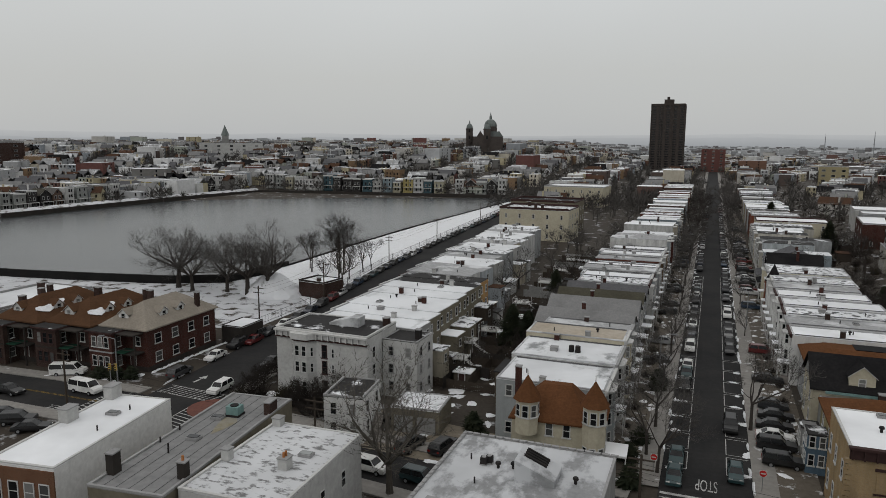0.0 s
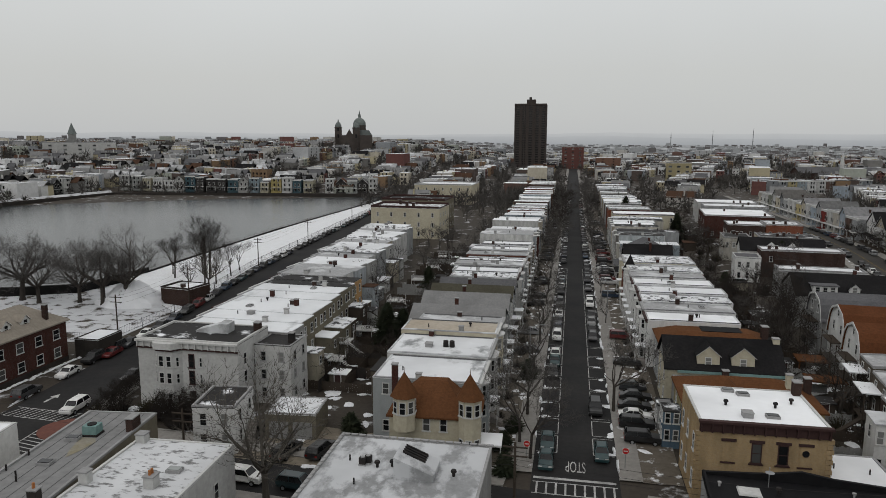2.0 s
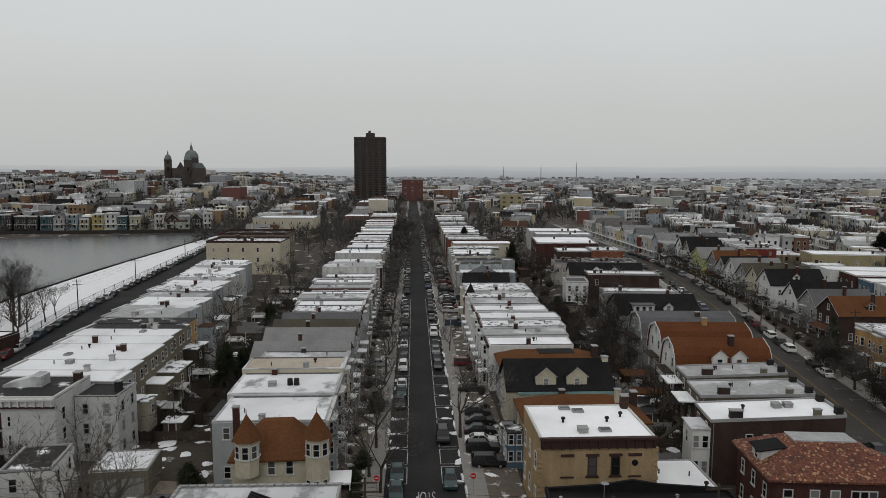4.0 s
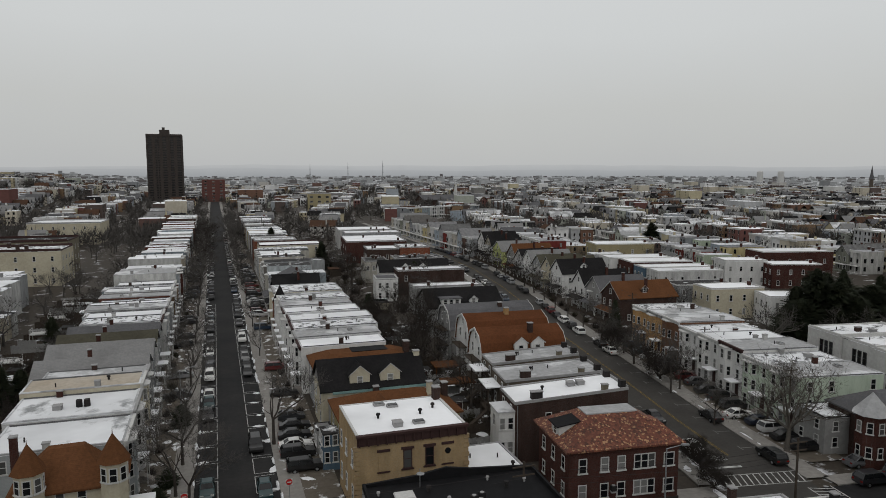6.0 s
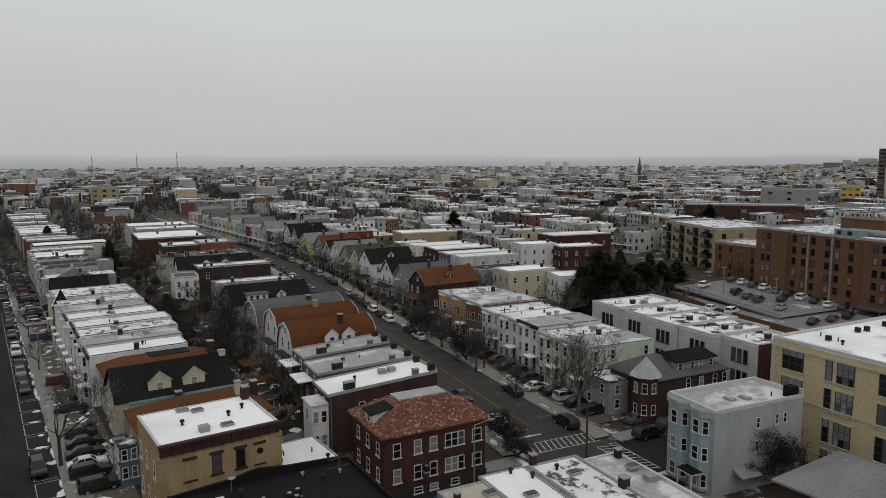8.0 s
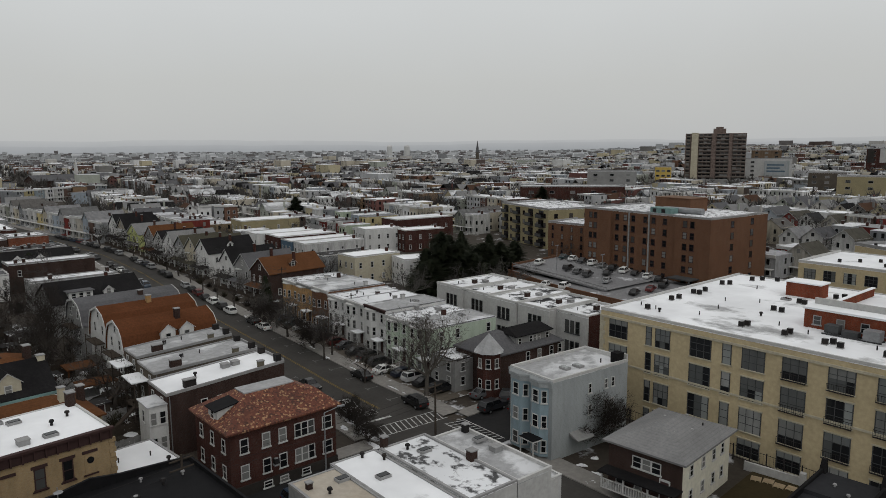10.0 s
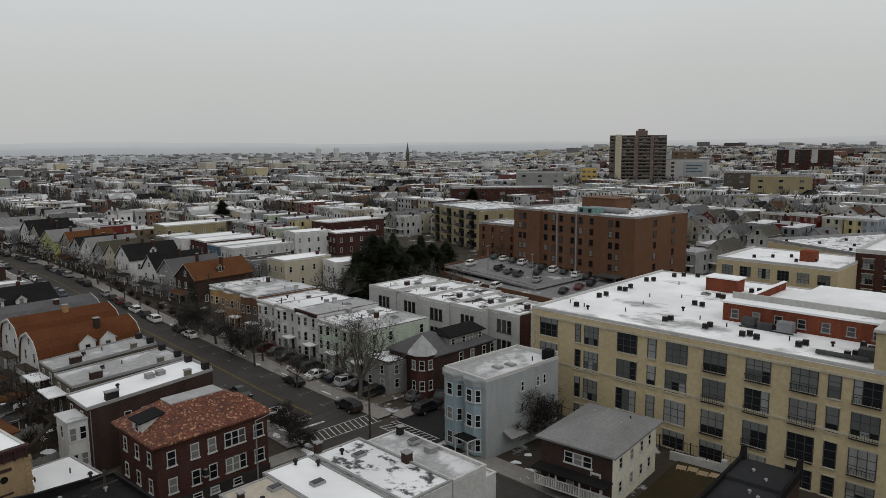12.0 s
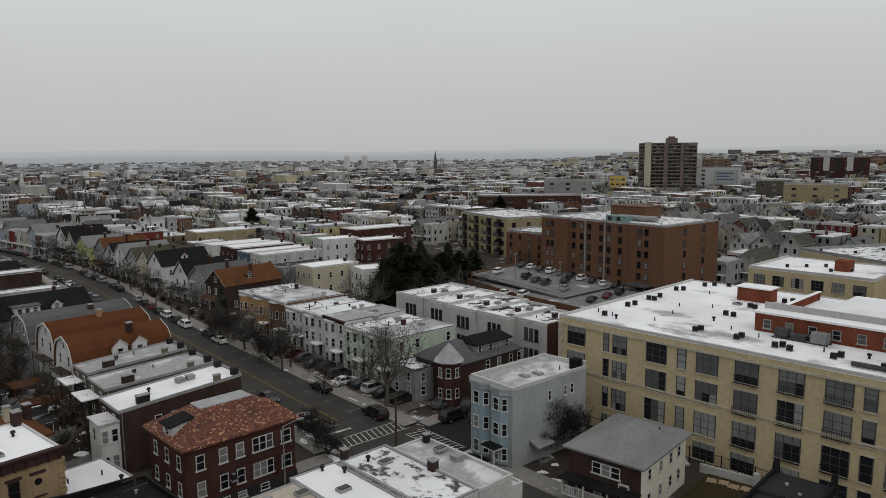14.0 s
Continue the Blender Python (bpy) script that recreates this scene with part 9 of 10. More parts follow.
town_house(176, 494, 33, "flat", 30.0, 12.0, 7.4, False)


def in_poly(x, y, P):
    c = False
    for (a, b), (p, q) in zip(P, P[1:] + P[:1]):
        if (b > y) != (q > y) and x < (p - a) * (y - b) / (q - b) + a:
            c = not c
    return c


def dist_line(x, y, line):
    best = 1e9
    for a, b in zip(line, line[1:]):
        a, b, p = Vector(a), Vector(b), Vector((x, y))
        t = max(0, min(1, (p - a).dot(b - a) / (b - a).length_squared))
        best = min(best, (p - a.lerp(b, t)).length)
    return best


BIG = [(o.matrix_world.translation.x, o.matrix_world.translation.y, 55) for o in scene.objects if o.name.startswith(("tower_block", "church", "apartment_tower"))]
TAKEN = [(o.matrix_world.translation.copy(), 17) for o in scene.objects if not o.parent and o.get("category") in ("house", "building", "apartment block", "parking deck")]
HOLD = [WATER, [(-330, 200), (-300, 440), (-90, 450), (-60, 60), (-330, 60)], [(-62, 60), (-78, 445), (-28, 470), (-8, 470), (-8, 60)], [(-8, 60), (-8, 470), (42, 470), (80, 345), (52, 250), (30, 60)],
        [(30, 50), (45, 345), (100, 345), (110, 280), (85, 50)], [(76, 50), (90, 150), (108, 275), (124, 270), (112, 150), (165, 205), (195, 190), (240, 165), (225, 60), (205, 0), (80, 0)], [(205, 0), (215, 60), (255, 60), (275, 0)], [(82, 285), (82, 508), (135, 515), (208, 552), (225, 545), (212, 515), (175, 488), (128, 440), (126, 285)]]
spots = []
# streets: runs of houses in rows, each row along a line with its own heading; some short terraces face south
for base_ang, x_lo, x_hi, y_lo, y_hi in ((0, -420, 60, 300, 1500), (12, 60, 1300, -60, 1500), (-28, -1500, -330, -200, 1400)):
    ca, sa = math.cos(radians(base_ang)), math.sin(radians(base_ang))
    u = -1700
    row = 0
    while u < 1700:
        v = -1700
        gap_at = 0
        while v < 1700:
            style = RF.choice(("bay", "flat", "gable", "gable", "gable", "brick", "south", "mixed", "mixed"))
            n = RF.randint(2, 7)
            h = RF.choice((6.2, 7.2, 8.2, 9.4))
            for i in range(n):
                kind = style if style not in ("mixed", "south") else RF.choice(("bay", "flat", "gable", "brick"))
                w = RF.choice((5.5, 6.0, 6.5, 7.5)) + (1.2 if kind == "gable" else 0)
                uu, vv, turn = u, v, 0
                if style == "south":
                    uu, vv, turn = u + (i - n / 2) * 6.8, v, 90
                    w = 6.6
                x, y = uu * ca + vv * sa, -uu * sa + vv * ca
                r, az = math.hypot(x, y), math.degrees(math.atan2(x, y))
                if x_lo <= x < x_hi and y_lo <= y < y_hi and r < 1500 and -58 < az < 88 and r > 120:
                    spots.append((r, x, y, base_ang, row % 2, w, kind, turn, h + (RF.uniform(-0.3, 0.3) if RF.random() < 0.5 else 0)))
                if style != "south":
                    v += w + (0.15 if kind != "gable" else RF.uniform(1.2, 3.0))
            v += RF.uniform(3, 9) + (15 if style == "south" else 0)
            gap_at += 40
            if gap_at > 160:
                v += 13
                gap_at = 0
        u += 31 if row % 2 == 0 else 25
        row += 1
spots.sort()
far_wall, far_roof = {}, {}
for r, x, y, ba, flip, w, kind, turn, h in spots:
    if any(in_poly(x, y, P) for P in HOLD) or any((x - a) ** 2 + (y - b) ** 2 < c * c for a, b, c in BIG):
        continue
    if r < 420 and any((x - p.x) ** 2 + (y - p.y) ** 2 < c * c for p, c in TAKEN):
        continue
    if dist_line(x, y, LINE_A) < 12 or dist_line(x, y, LINE_B) < 12 or RF.random() < (0.05 if r < 600 else 0.14):
        continue
    x, y = x + RF.uniform(-1.5, 1.5), y + RF.uniform(-0.5, 0.5)
    d = RF.choice((9.0, 11.0, 13.0, 15.0)) if turn == 0 else 11.0
    if kind == "gable" and x > y * 1.2 and r > 420 and int(x) % 4:
        kind = "flat"
    if kind == "gable":
        h = RF.choice((5.8, 6.4, 7.0))
    ang = (-90 if flip else 90) - ba + RF.uniform(-3, 3)
    if turn:
        ang = -ba + RF.uniform(-3, 3)
    if r < 340:
        town_house(x, y, ang, kind, w, d, round(h, 1), r < 200)
        continue
    if RF.random() < 0.02 and r > 470:
        kind, w, d, h = RF.choice(("flat", "flat", "flat", "brick")), RF.uniform(18, 34), 15.0, RF.choice((10.0, 12.5, 15.5))
    m = pose(x, y, ground_z(x, y), 0, 0, ang)
    kw = RF.choice((6, 8, 10, 12, 2, 7, 9, 1)) if kind == "brick" else RF.choice((0, 0, 1, 2, 3, 4, 4, 5, 7, 9, 9, 11, 13, 14, 15))
    S = far_wall.setdefault(kw, Shape())
    S2 = far_roof.setdefault(RF.choice((0, 0, 1, 2, 2, 3, 7, 7)) if kind != "gable" else RF.choice((4, 4, 8, 5, 6, 2, 8)), Shape())
    n0 = len(S.v)
    if r < 480:
        town_walls(S, kind, w, d, h, True, RF)
    else:
        S.box(0, w, 0, d, -6, h)
        for k in range(int(h / 3)):
            for c in (0.28, 0.72):
                S.box(w * c - 0.55, w * c + 0.55, -0.1, 0, 1.1 + k * 3, 2.7 + k * 3, 1)
    for i in range(n0, len(S.v)):
        S.v[i] = tuple(m @ Vector(S.v[i]))
    n0 = len(S2.v)
    town_roof(S2, kind, w, d, h)
    if RF.random() < 0.7:
        cx, cy = w * RF.choice((0.15, 0.85)), d * RF.uniform(0.3, 0.8)
        S.box(0, 0, 0, 0, 0, 0, 0)
        for i, p in enumerate(Shape().box(cx - 0.4, cx + 0.4, cy - 0.4, cy + 0.4, h - 0.5, h + (3.4 if kind == "gable" else 1.3)).v):
            S.v[-8 + i] = tuple(m @ Vector(p))
    for i in range(n0, len(S2.v)):
        S2.v[i] = tuple(m @ Vector(S2.v[i]))
# house colours, lifted and greyed so that they carry the distance haze
FAR_HAZED_COL = [(0.587, 0.587, 0.574), (0.392, 0.399, 0.405), (0.483, 0.444, 0.366), (0.262, 0.275, 0.288), (0.62, 0.62, 0.62), (0.444, 0.399, 0.275), (0.139, 0.087, 0.075), (0.184, 0.179, 0.171), (0.171, 0.1, 0.073), (0.457, 0.444, 0.418), (0.106, 0.083, 0.075), (0.301, 0.327, 0.353), (0.223, 0.152, 0.096), (0.405, 0.36, 0.249), (0.353, 0.373, 0.327), (0.152, 0.075, 0.067)]
for k, S in far_wall.items():
    tagged(new("distant_house_walls", S.make("distant_house_walls", plain("far_wall", FAR_HAZED_COL[k], None, 0.85, 0.05, 0.5), "glass_dark", "trim")), "walls of distant town houses", "houses", kind="stuff")
for k, S in far_roof.items():
    tagged(new("distant_house_roofs", S.make("distant_house_roofs", ("roof_snow", "roof_white", "roof_silver", "tar", "sh_grey", "sh_black", "sh_rust", "roof_patchy", "sh_mid")[k])), "roofs of distant town houses, many snowy", "houses", kind="stuff")
# narrow house fronts along the far shore of the reservoir
FRONTS = [(0.44, 0.44, 0.43), (0.44, 0.44, 0.43), (0.30, 0.25, 0.11), (0.035, 0.034, 0.034), (0.04, 0.038, 0.037), (0.24, 0.25, 0.24), (0.20, 0.25, 0.275), (0.32, 0.30, 0.23), (0.42, 0.42, 0.41), (0.30, 0.30, 0.29), (0.05, 0.085, 0.10), (0.20, 0.21, 0.22), (0.11, 0.075, 0.06)]
FRONT_MATS = [palette("shore_front", [c], lines=0.15, grime=0.3) for c in FRONTS]
for shore in ([(-331, 208), (-326, 318), (-311, 420)], [(-296, 421), (-218, 433), (-126, 449)]):
    for a, b in zip(shore, shore[1:]):
        a, b = Vector(a), Vector(b)
        n = int((b - a).length / 7.0)
        for i in range(n):
            if RF.random() < 0.1:
                continue
            p = a.lerp(b, i / n)
            ang = math.degrees(math.atan2(b.y - a.y, b.x - a.x))
            kind = RF.choice(("bay", "flat", "flat", "gable"))
            w, h = RF.choice((5.6, 6.4, 6.8)), RF.choice((6.4, 8.0, 9.0, 9.6)) if kind != "gable" else 6.6
            ws, rs = Shape(), Shape()
            town_walls(ws, kind, w, 9.0, h, True, RF)
            town_roof(rs, kind, w, 9.0, h)
            flip = shore[0][0] < -330
            ob = new("shore_house", ws.make("shore_house", RF.choice(FRONT_MATS), "glass_dark", "trim"))
            ob.matrix_world = pose(p.x, p.y, ground_z(p.x, p.y) + 1.2, 0, 0, 88 if flip else ang)
            tagged(ob, "narrow coloured town house facing the reservoir", "house", "houses on the far shore")
            part("roof", rs.make("roof", "sh_town" if kind == "gable" else "roof_any"), ob)
# beyond them, low roofs and sheds out to the plain
rim = Shape()
rr = random.Random(6)
for _ in range(2600):
    az, r = rr.uniform(-46, 84), 1500 + 2600 * rr.random() ** 1.6
    x, y = r * math.sin(radians(az)), r * math.cos(radians(az))
    w, d, h = rr.uniform(8, 26), rr.uniform(8, 20), rr.uniform(5, 9) if rr.random() < 0.975 else rr.uniform(10, 20)
    z, a = ground_z(x, y), rr.uniform(-0.3, 0.3) + radians(-az)
    q = [(x + u * math.cos(a) - v * math.sin(a), y + u * math.sin(a) + v * math.cos(a)) for u, v in ((0, 0), (w, 0), (w, d), (0, d))]
    n0 = len(rim.f)
    rim.prism(q, z - 3, z + h, rr.choice((0, 0, 1, 2)))
    rim.k[n0 + 1] = rr.choice((3, 3, 0, 1))
# wall greys kept pale in place of the haze over the horizon
tagged(new("distant_sheds", rim.make("distant_sheds", plain("far_pale", (0.36, 0.37, 0.375)), plain("far_mid", (0.22, 0.225, 0.23)), plain("far_dark", (0.15, 0.14, 0.14)), "roof_white")), "low roofs and sheds out to the horizon", "houses", kind="stuff")

# ---- trees ----
RT = random.Random(8)
for x, y, k, sz in ((-125.2, 138.9, "broad", 1.2), (-119.6, 137.4, "broad", 0.98), (-110.7, 139.5, "broad", 1.06), (-103.7, 138.2, "broad", 1.12), (-99.2, 139.5, "broad", 1.34), (-107, 172, "tall", 0.62), (-101.5, 178, "tall", 0.7), (-97.2, 172, "tall", 1.02), (-95, 170, "tall", 0.92), (-94.2, 166, "tall", 0.7), (-88.6, 158, "airy", 0.7), (-90.5, 165, "tall", 0.62), (-92.0, 176, "tall", 0.6), (-90.2, 152, "tall", 0.55), (-93.5, 184, "tall", 0.5), (-104, 168, "tall", 0.75)):
    tree(x, y, k, sz, RT.randrange(3), RT.uniform(0, 360), "large bare tree on the snowy reservoir bank", "trees by the reservoir", 0.4)
for x, y, k, sz in ((-30.6, 64.0, "airy", 1.12), (-5.6, 84, "street", 1.15), (-4.0, 79.6, "street", 1.15), (72.6, 72.6, "airy", 1.0), (6.6, 96.6, "street", 1.3), (44, 150, "tall", 0.8), (37, 127, "tall", 0.8), (39, 137, "tall", 0.85), (76.5, 80.5, "street", 1.15), (81, 117, "street", 0.9), (76.2, 46.0, "bushy", 1.75), (74.6, 45.2, "bushy", 1.3), (78.2, 46.4, "bushy", 1.5), (57.2, 70.6, "bushy", 0.9), (58.6, 74.2, "bushy", 0.8), (55.6, 66.4, "bushy", 0.8), (-48.5, 83.2, "bushy", 1.2), (-52.5, 82.5, "bushy", 1.0), (-63.2, 84.5, "bushy", 0.75), (-63.6, 88.0, "bushy", 0.8), (-62.2, 80.8, "bushy", 0.7), (-64.2, 92.5, "bushy", 0.7), (53.0, 75.5, "small", 1.1), (77.2, 116.3, "broad", 0.5), (76.0, 106, "bushy", 1.5), (79.5, 126, "bushy", 1.4), (73.2, 99, "street", 0.9), (70, 84, "street", 0.8), (82, 134, "broad", 0.4)):
    tree(x, y, k, sz, RT.randrange(3), RT.uniform(0, 360))
for k in range(22):
    y = 96 + k * 16
    tree(-5.2, y + RT.uniform(-3, 3), "street" if y < 250 else "far", RT.uniform(0.8, 1.2), RT.randrange(3), RT.uniform(0, 360))
    if k % 2 and y > 120:
        tree(7.6, y + RT.uniform(-3, 3), "street" if y < 250 else "far", RT.uniform(0.6, 0.9), RT.randrange(3), RT.uniform(0, 360))
for k in range(16):
    x0, y0, hd = at(LINE_B, 100 + k * 12)
    tree(x0 + 7.4, y0, "street" if k < 8 else "far", RT.uniform(0.75, 1.0), RT.randrange(3), RT.uniform(0, 360))
for x, y, h, r in ((131.5, 125.5, 15.5, 3.6), (134.5, 122.5, 12.5, 3.8), (129, 128.5, 11, 3.2), (137.5, 119.5, 9.5, 3.4), (140.5, 124.5, 10.5, 3.6), (149, 134, 11.5, 3.8), (155, 131, 9.5, 3.8), (145, 139, 12.5, 4.0), (163, 131, 9.0, 3.4), (153, 143, 11, 3.8), (171, 132, 8.5, 3.0), (126, 124, 9.0, 3.4), (151, 136, 13.0, 2.4), (160, 133, 11.5, 2.2), (86.5, 138.5, 8.5, 1.5), (87.6, 140.0, 6.5, 1.3), (38, 268, 11, 3), (-33, 122, 8, 2.2), (-31, 126, 6, 2), (36, 172, 7, 2.2), (60, 215, 9, 2.5), (22, 240, 9, 3), (24, 330, 12, 3.5), (98, 150, 7, 1.8), (-34, 165, 7, 2), (330, 235, 14, 4), (200, 290, 13, 3.5)):
    conifer(x, y, h, r * (1.75 if x > 120 else 1.35), int(x * 7 + y))
GROVE = Shape()


def in_grove(x, y, size, seed, turn):
    key = ("far", seed)
    if key not in TREES:
        TREES[key] = grow(seed * 7 + hash_of("far"), **TREE_KINDS["far"])
    m = pose(x, y, ground_z(x, y), 0, 0, turn) @ Matrix.Scale(size, 4)
    for k, me in enumerate(TREES[key]):
        n0 = len(GROVE.v)
        GROVE.v += [tuple(m @ v.co) for v in me.vertices]
        GROVE.f += [tuple(n0 + i for i in p.vertices) for p in me.polygons]
        GROVE.k += [k] * len(me.polygons)


n = 0
while n < 120:
    az, r = RT.uniform(-45, 82), RT.uniform(150, 430)
    x, y = r * math.sin(radians(az)), r * math.cos(radians(az))
    if in_poly(x, y, WATER) or in_poly(x, y, HOLD[1]) or dist_line(x, y, LINE_A) < 5 or dist_line(x, y, LINE_B) < 24 or (138 < x < 192 and 66 < y < 130) or any((x - p.x) ** 2 + (y - p.y) ** 2 < 81 for p, c in TAKEN):
        continue
    in_grove(x, y, RT.uniform(0.6, 1.1), RT.randrange(4), RT.uniform(0, 360))
    n += 1
for k in range(24):
    y = RT.uniform(200, 420)
    in_grove(RT.uniform(-50 - (y - 200) * 0.05, -28), y, RT.uniform(0.5, 0.9), RT.randrange(4), RT.uniform(0, 360))
for k in range(16):
    v = RT.uniform(140, 260)
    in_grove(88.8 + (v - 143) * 0.225 + RT.uniform(24, 32), v, RT.uniform(0.5, 0.8), RT.randrange(4), RT.uniform(0, 360))
for k in range(30):
    y = 230 + k * 9
    in_grove(1.0 + (6.3 if k % 2 else -6.3), y, RT.uniform(0.8, 1.15), RT.randrange(4), RT.uniform(0, 360))
tagged(new("bare_grove", GROVE.make("bare_grove", "twig_mid", "twig_mid")), "bare winter trees between the houses", "trees", kind="stuff")

# far woods and gardens: bare crowns among the distant houses
woods = Shape()
rw = random.Random(77)
for n in range(6800):
    az, r = rw.uniform(-48, 82), 380 + 1100 * rw.random() ** 1.2
    x, y = r * math.sin(radians(az)), r * math.cos(radians(az))
    if in_poly(x, y, WATER) or dist_line(x, y, LINE_A) < 6 or in_poly(x, y, HOLD[-1]):
        continue
    h, z0 = rw.uniform(7, 14), ground_z(x, y)
    c = Vector((x, y, z0 + h * 0.3))
    woods.tube((x, y, z0 - 1), (x, y, z0 + h * 0.4), 0.3, 0.2, 4, 0, False)
    for k in range(34):
        d = Vector((rw.gauss(0, 1), rw.gauss(0, 1), rw.gauss(0.6, 0.8))).normalized()
        q = c + Vector((d.x * h * 0.42, d.y * h * 0.42, d.z * h * 0.62)) * rw.uniform(0.7, 1.1)
        p = c + (q - c) * rw.uniform(0.05, 0.5)
        side = d.cross(Vector((rw.gauss(0, 1), rw.gauss(0, 1), rw.gauss(0, 1)))).normalized() * (0.16 + r * 0.0003)
        woods.face([p - side, p + side, q])
tagged(new("distant_trees", woods.make("distant_trees", "twig_mid")), "bare trees among the distant houses", "trees", kind="stuff")

# ---- cars ----
KINDS = ("sedan", "suv", "sedan", "hatch", "suv", "sedan")
for x, y, k, p in ((-2.1, 78.8, "sedan", "paint_teal"), (-2.1, 84.0, "sedan", "paint_teal"), (4.4, 81.7, "hatch", "paint_teal"), (4.1, 96.1, "suv", "paint_black"), (-2.2, 110.6, "sedan", "paint_black"), (-2.1, 116.5, "sedan", "paint_teal")):
    car(x, y, 180, k, p, 0)
for x, y, k, p in ((10.0, 102.0, "sedan", "paint_black"), (9.4, 94.4, "sedan", "paint_white"), (9.3, 91.5, "suv", "paint_black"), (9.7, 86.9, "suv", "paint_black"), (9.6, 98.2, "sedan", "paint_black")):
    car(x, y, 90, k, p, 0)
y = 121.0
while y < 430:
    for sg in (-1, 1):
        if RC.random() < 0.64:
            car(1.25 + sg * 3.35, y + RC.uniform(-0.5, 0.5), 180 if RC.random() < 0.85 else 0, RC.choice(KINDS), "paint_white" if RC.random() < 0.08 else "paint_black" if RC.random() < 0.35 else "paint", 1 if y < 128 else 2)
    y += 5.6
for y in range(106, 330, 4):
    if RC.random() < 0.6:
        car(10.0 + RC.uniform(-0.4, 0.4), y, 90, RC.choice(KINDS), "paint_black" if RC.random() < 0.4 else "paint", 1 if y < 118 else 2)
    if RC.random() < 0.35 and y > 110:
        car(-7.4 + RC.uniform(-0.3, 0.3), y, -90, RC.choice(KINDS), "paint_black" if RC.random() < 0.4 else "paint", 2)
for x, y, h, k, p in ((71.2, 86.3, 9, "sedan", "paint_black"), (68.6, 71.0, 9, "suv", "paint_black"), (60.6, 76.6, 189, "sedan", "paint_white"), (62.6, 88.5, 189, "sedan", "paint_black"), (77.4, 125.4, 9, "sedan", "paint_white"), (78.7, 131.5, 9, "sedan", "paint"), (83.1, 113.8, 99, "suv", "paint"), (75.7, 85.4, 99, "sedan", "paint_white"), (80.6, 101.5, 99, "sedan", "paint"), (79.0, 93.2, 99, "suv", "paint_black")):
    car(x, y, h, k, p, 0)
for v in range(138, 330, 6):
    x0, y0, hd = at(LINE_B, v)
    for sg in (-1, 1):
        if RC.random() < 0.7:
            q = Vector((math.cos(radians(hd)), -math.sin(radians(hd)))) * sg * 4.4
            car(x0 + q.x, y0 + q.y, hd + (180 if sg < 0 else 0), RC.choice(KINDS), "paint_white" if RC.random() < 0.12 else "paint_black" if RC.random() < 0.4 else "paint", 2)
for v in (72, 76, 79, 82, 89, 97, 105, 109, 119, 123, 128):
    x0, y0, hd = at(LINE_B, v)
    car(x0 + 11.6, y0, hd + 90, RC.choice(KINDS), "paint_black" if RC.random() < 0.55 else "paint", 1)
for v in range(88, 440, 6):
    x0, y0, hd = at(LINE_R, v)
    if RC.random() < (0.9 if v > 100 else 0.0):
        car(x0 - 5.0, y0, hd + 180, RC.choice(KINDS), "paint_white" if RC.random() < 0.12 else "paint", 1 if v < 150 else 2)
for x, y, h, k, p in ((-78.4, 86.1, -4, "suv", "paint"), (-78.8, 95.4, 175, "sedan", "paint_white"), (-80.0, 109, 175, "suv", "paint_black"), (-67.6, 82.6, 176, "suv", "paint_white"), (-86.1, 74.9, 92, "van", "paint_white"), (-95.2, 79.8, 65, "van", "paint_white"),
                      (-108, 71, 92, "sedan", "paint"), (-35, 68.0, 96, "suv", "paint_white"), (-28.5, 67.5, 96, "suv", "paint"), (-33, 75, 10, "suv", "paint_black"), (-29, 76, 10, "suv", "paint_black"), (77.5, 58, 97, "suv", "paint"), (80, 63, 60, "sedan", "paint"), (86, 57, 97, "sedan", "paint"), (75.0, 61.5, 95, "suv", "paint"), (78.4, 66.0, 95, "sedan", "paint"), (81.0, 60.4, 95, "suv", "paint"), (58.2, 34, 8, "sedan", "paint_white"), (41, 60, 97, "suv", "paint"), (-96.3, 70.4, 92, "sedan", "paint_black"), (-81.1, 61.8, 60, "sedan", "paint_black"), (-85.0, 62.8, 60, "suv", "paint_black"), (-88.6, 63.6, 60, "sedan", "paint_black"), (-38.9, 80.0, 10, "suv", "paint_black"), (-67.8, 96, 176, "sedan", "paint_black"), (-68.3, 103, 176, "suv", "paint_black"), (-79.6, 102.5, 175, "suv", "paint_black")):
    car(x, y, h, k, p, 0)

# ---- street furniture ----
def pole(x, y, h=9.5, arms=2, label="dark wooden utility pole with crossarms", turn=0):
    ob = thing("utility_pole", x, y, turn, None, label, "utility pole", "utility poles")
    part("pole", cached(("pole", h), lambda: Shape().tube((0, 0, -0.3), (0, 0, h), 0.16, 0.11, 7).make("pole", "wood")), ob)
    for k in range(arms):
        part("crossarm", cached("arm", lambda: Shape().box(-1.2, 1.2, -0.06, 0.06, -0.06, 0.06).make("crossarm", "wood")), ob, "", (0, 0, h - 0.5 - k * 0.9))


for x, y in ((-81.5, 112), (-83.5, 140), (-88.5, 186), (-92.5, 235), (-97, 300), (79, 79), (84.5, 105), (92, 140), (100, 178), (108, 225), (-80.5, 66.8)):
    pole(x, y)


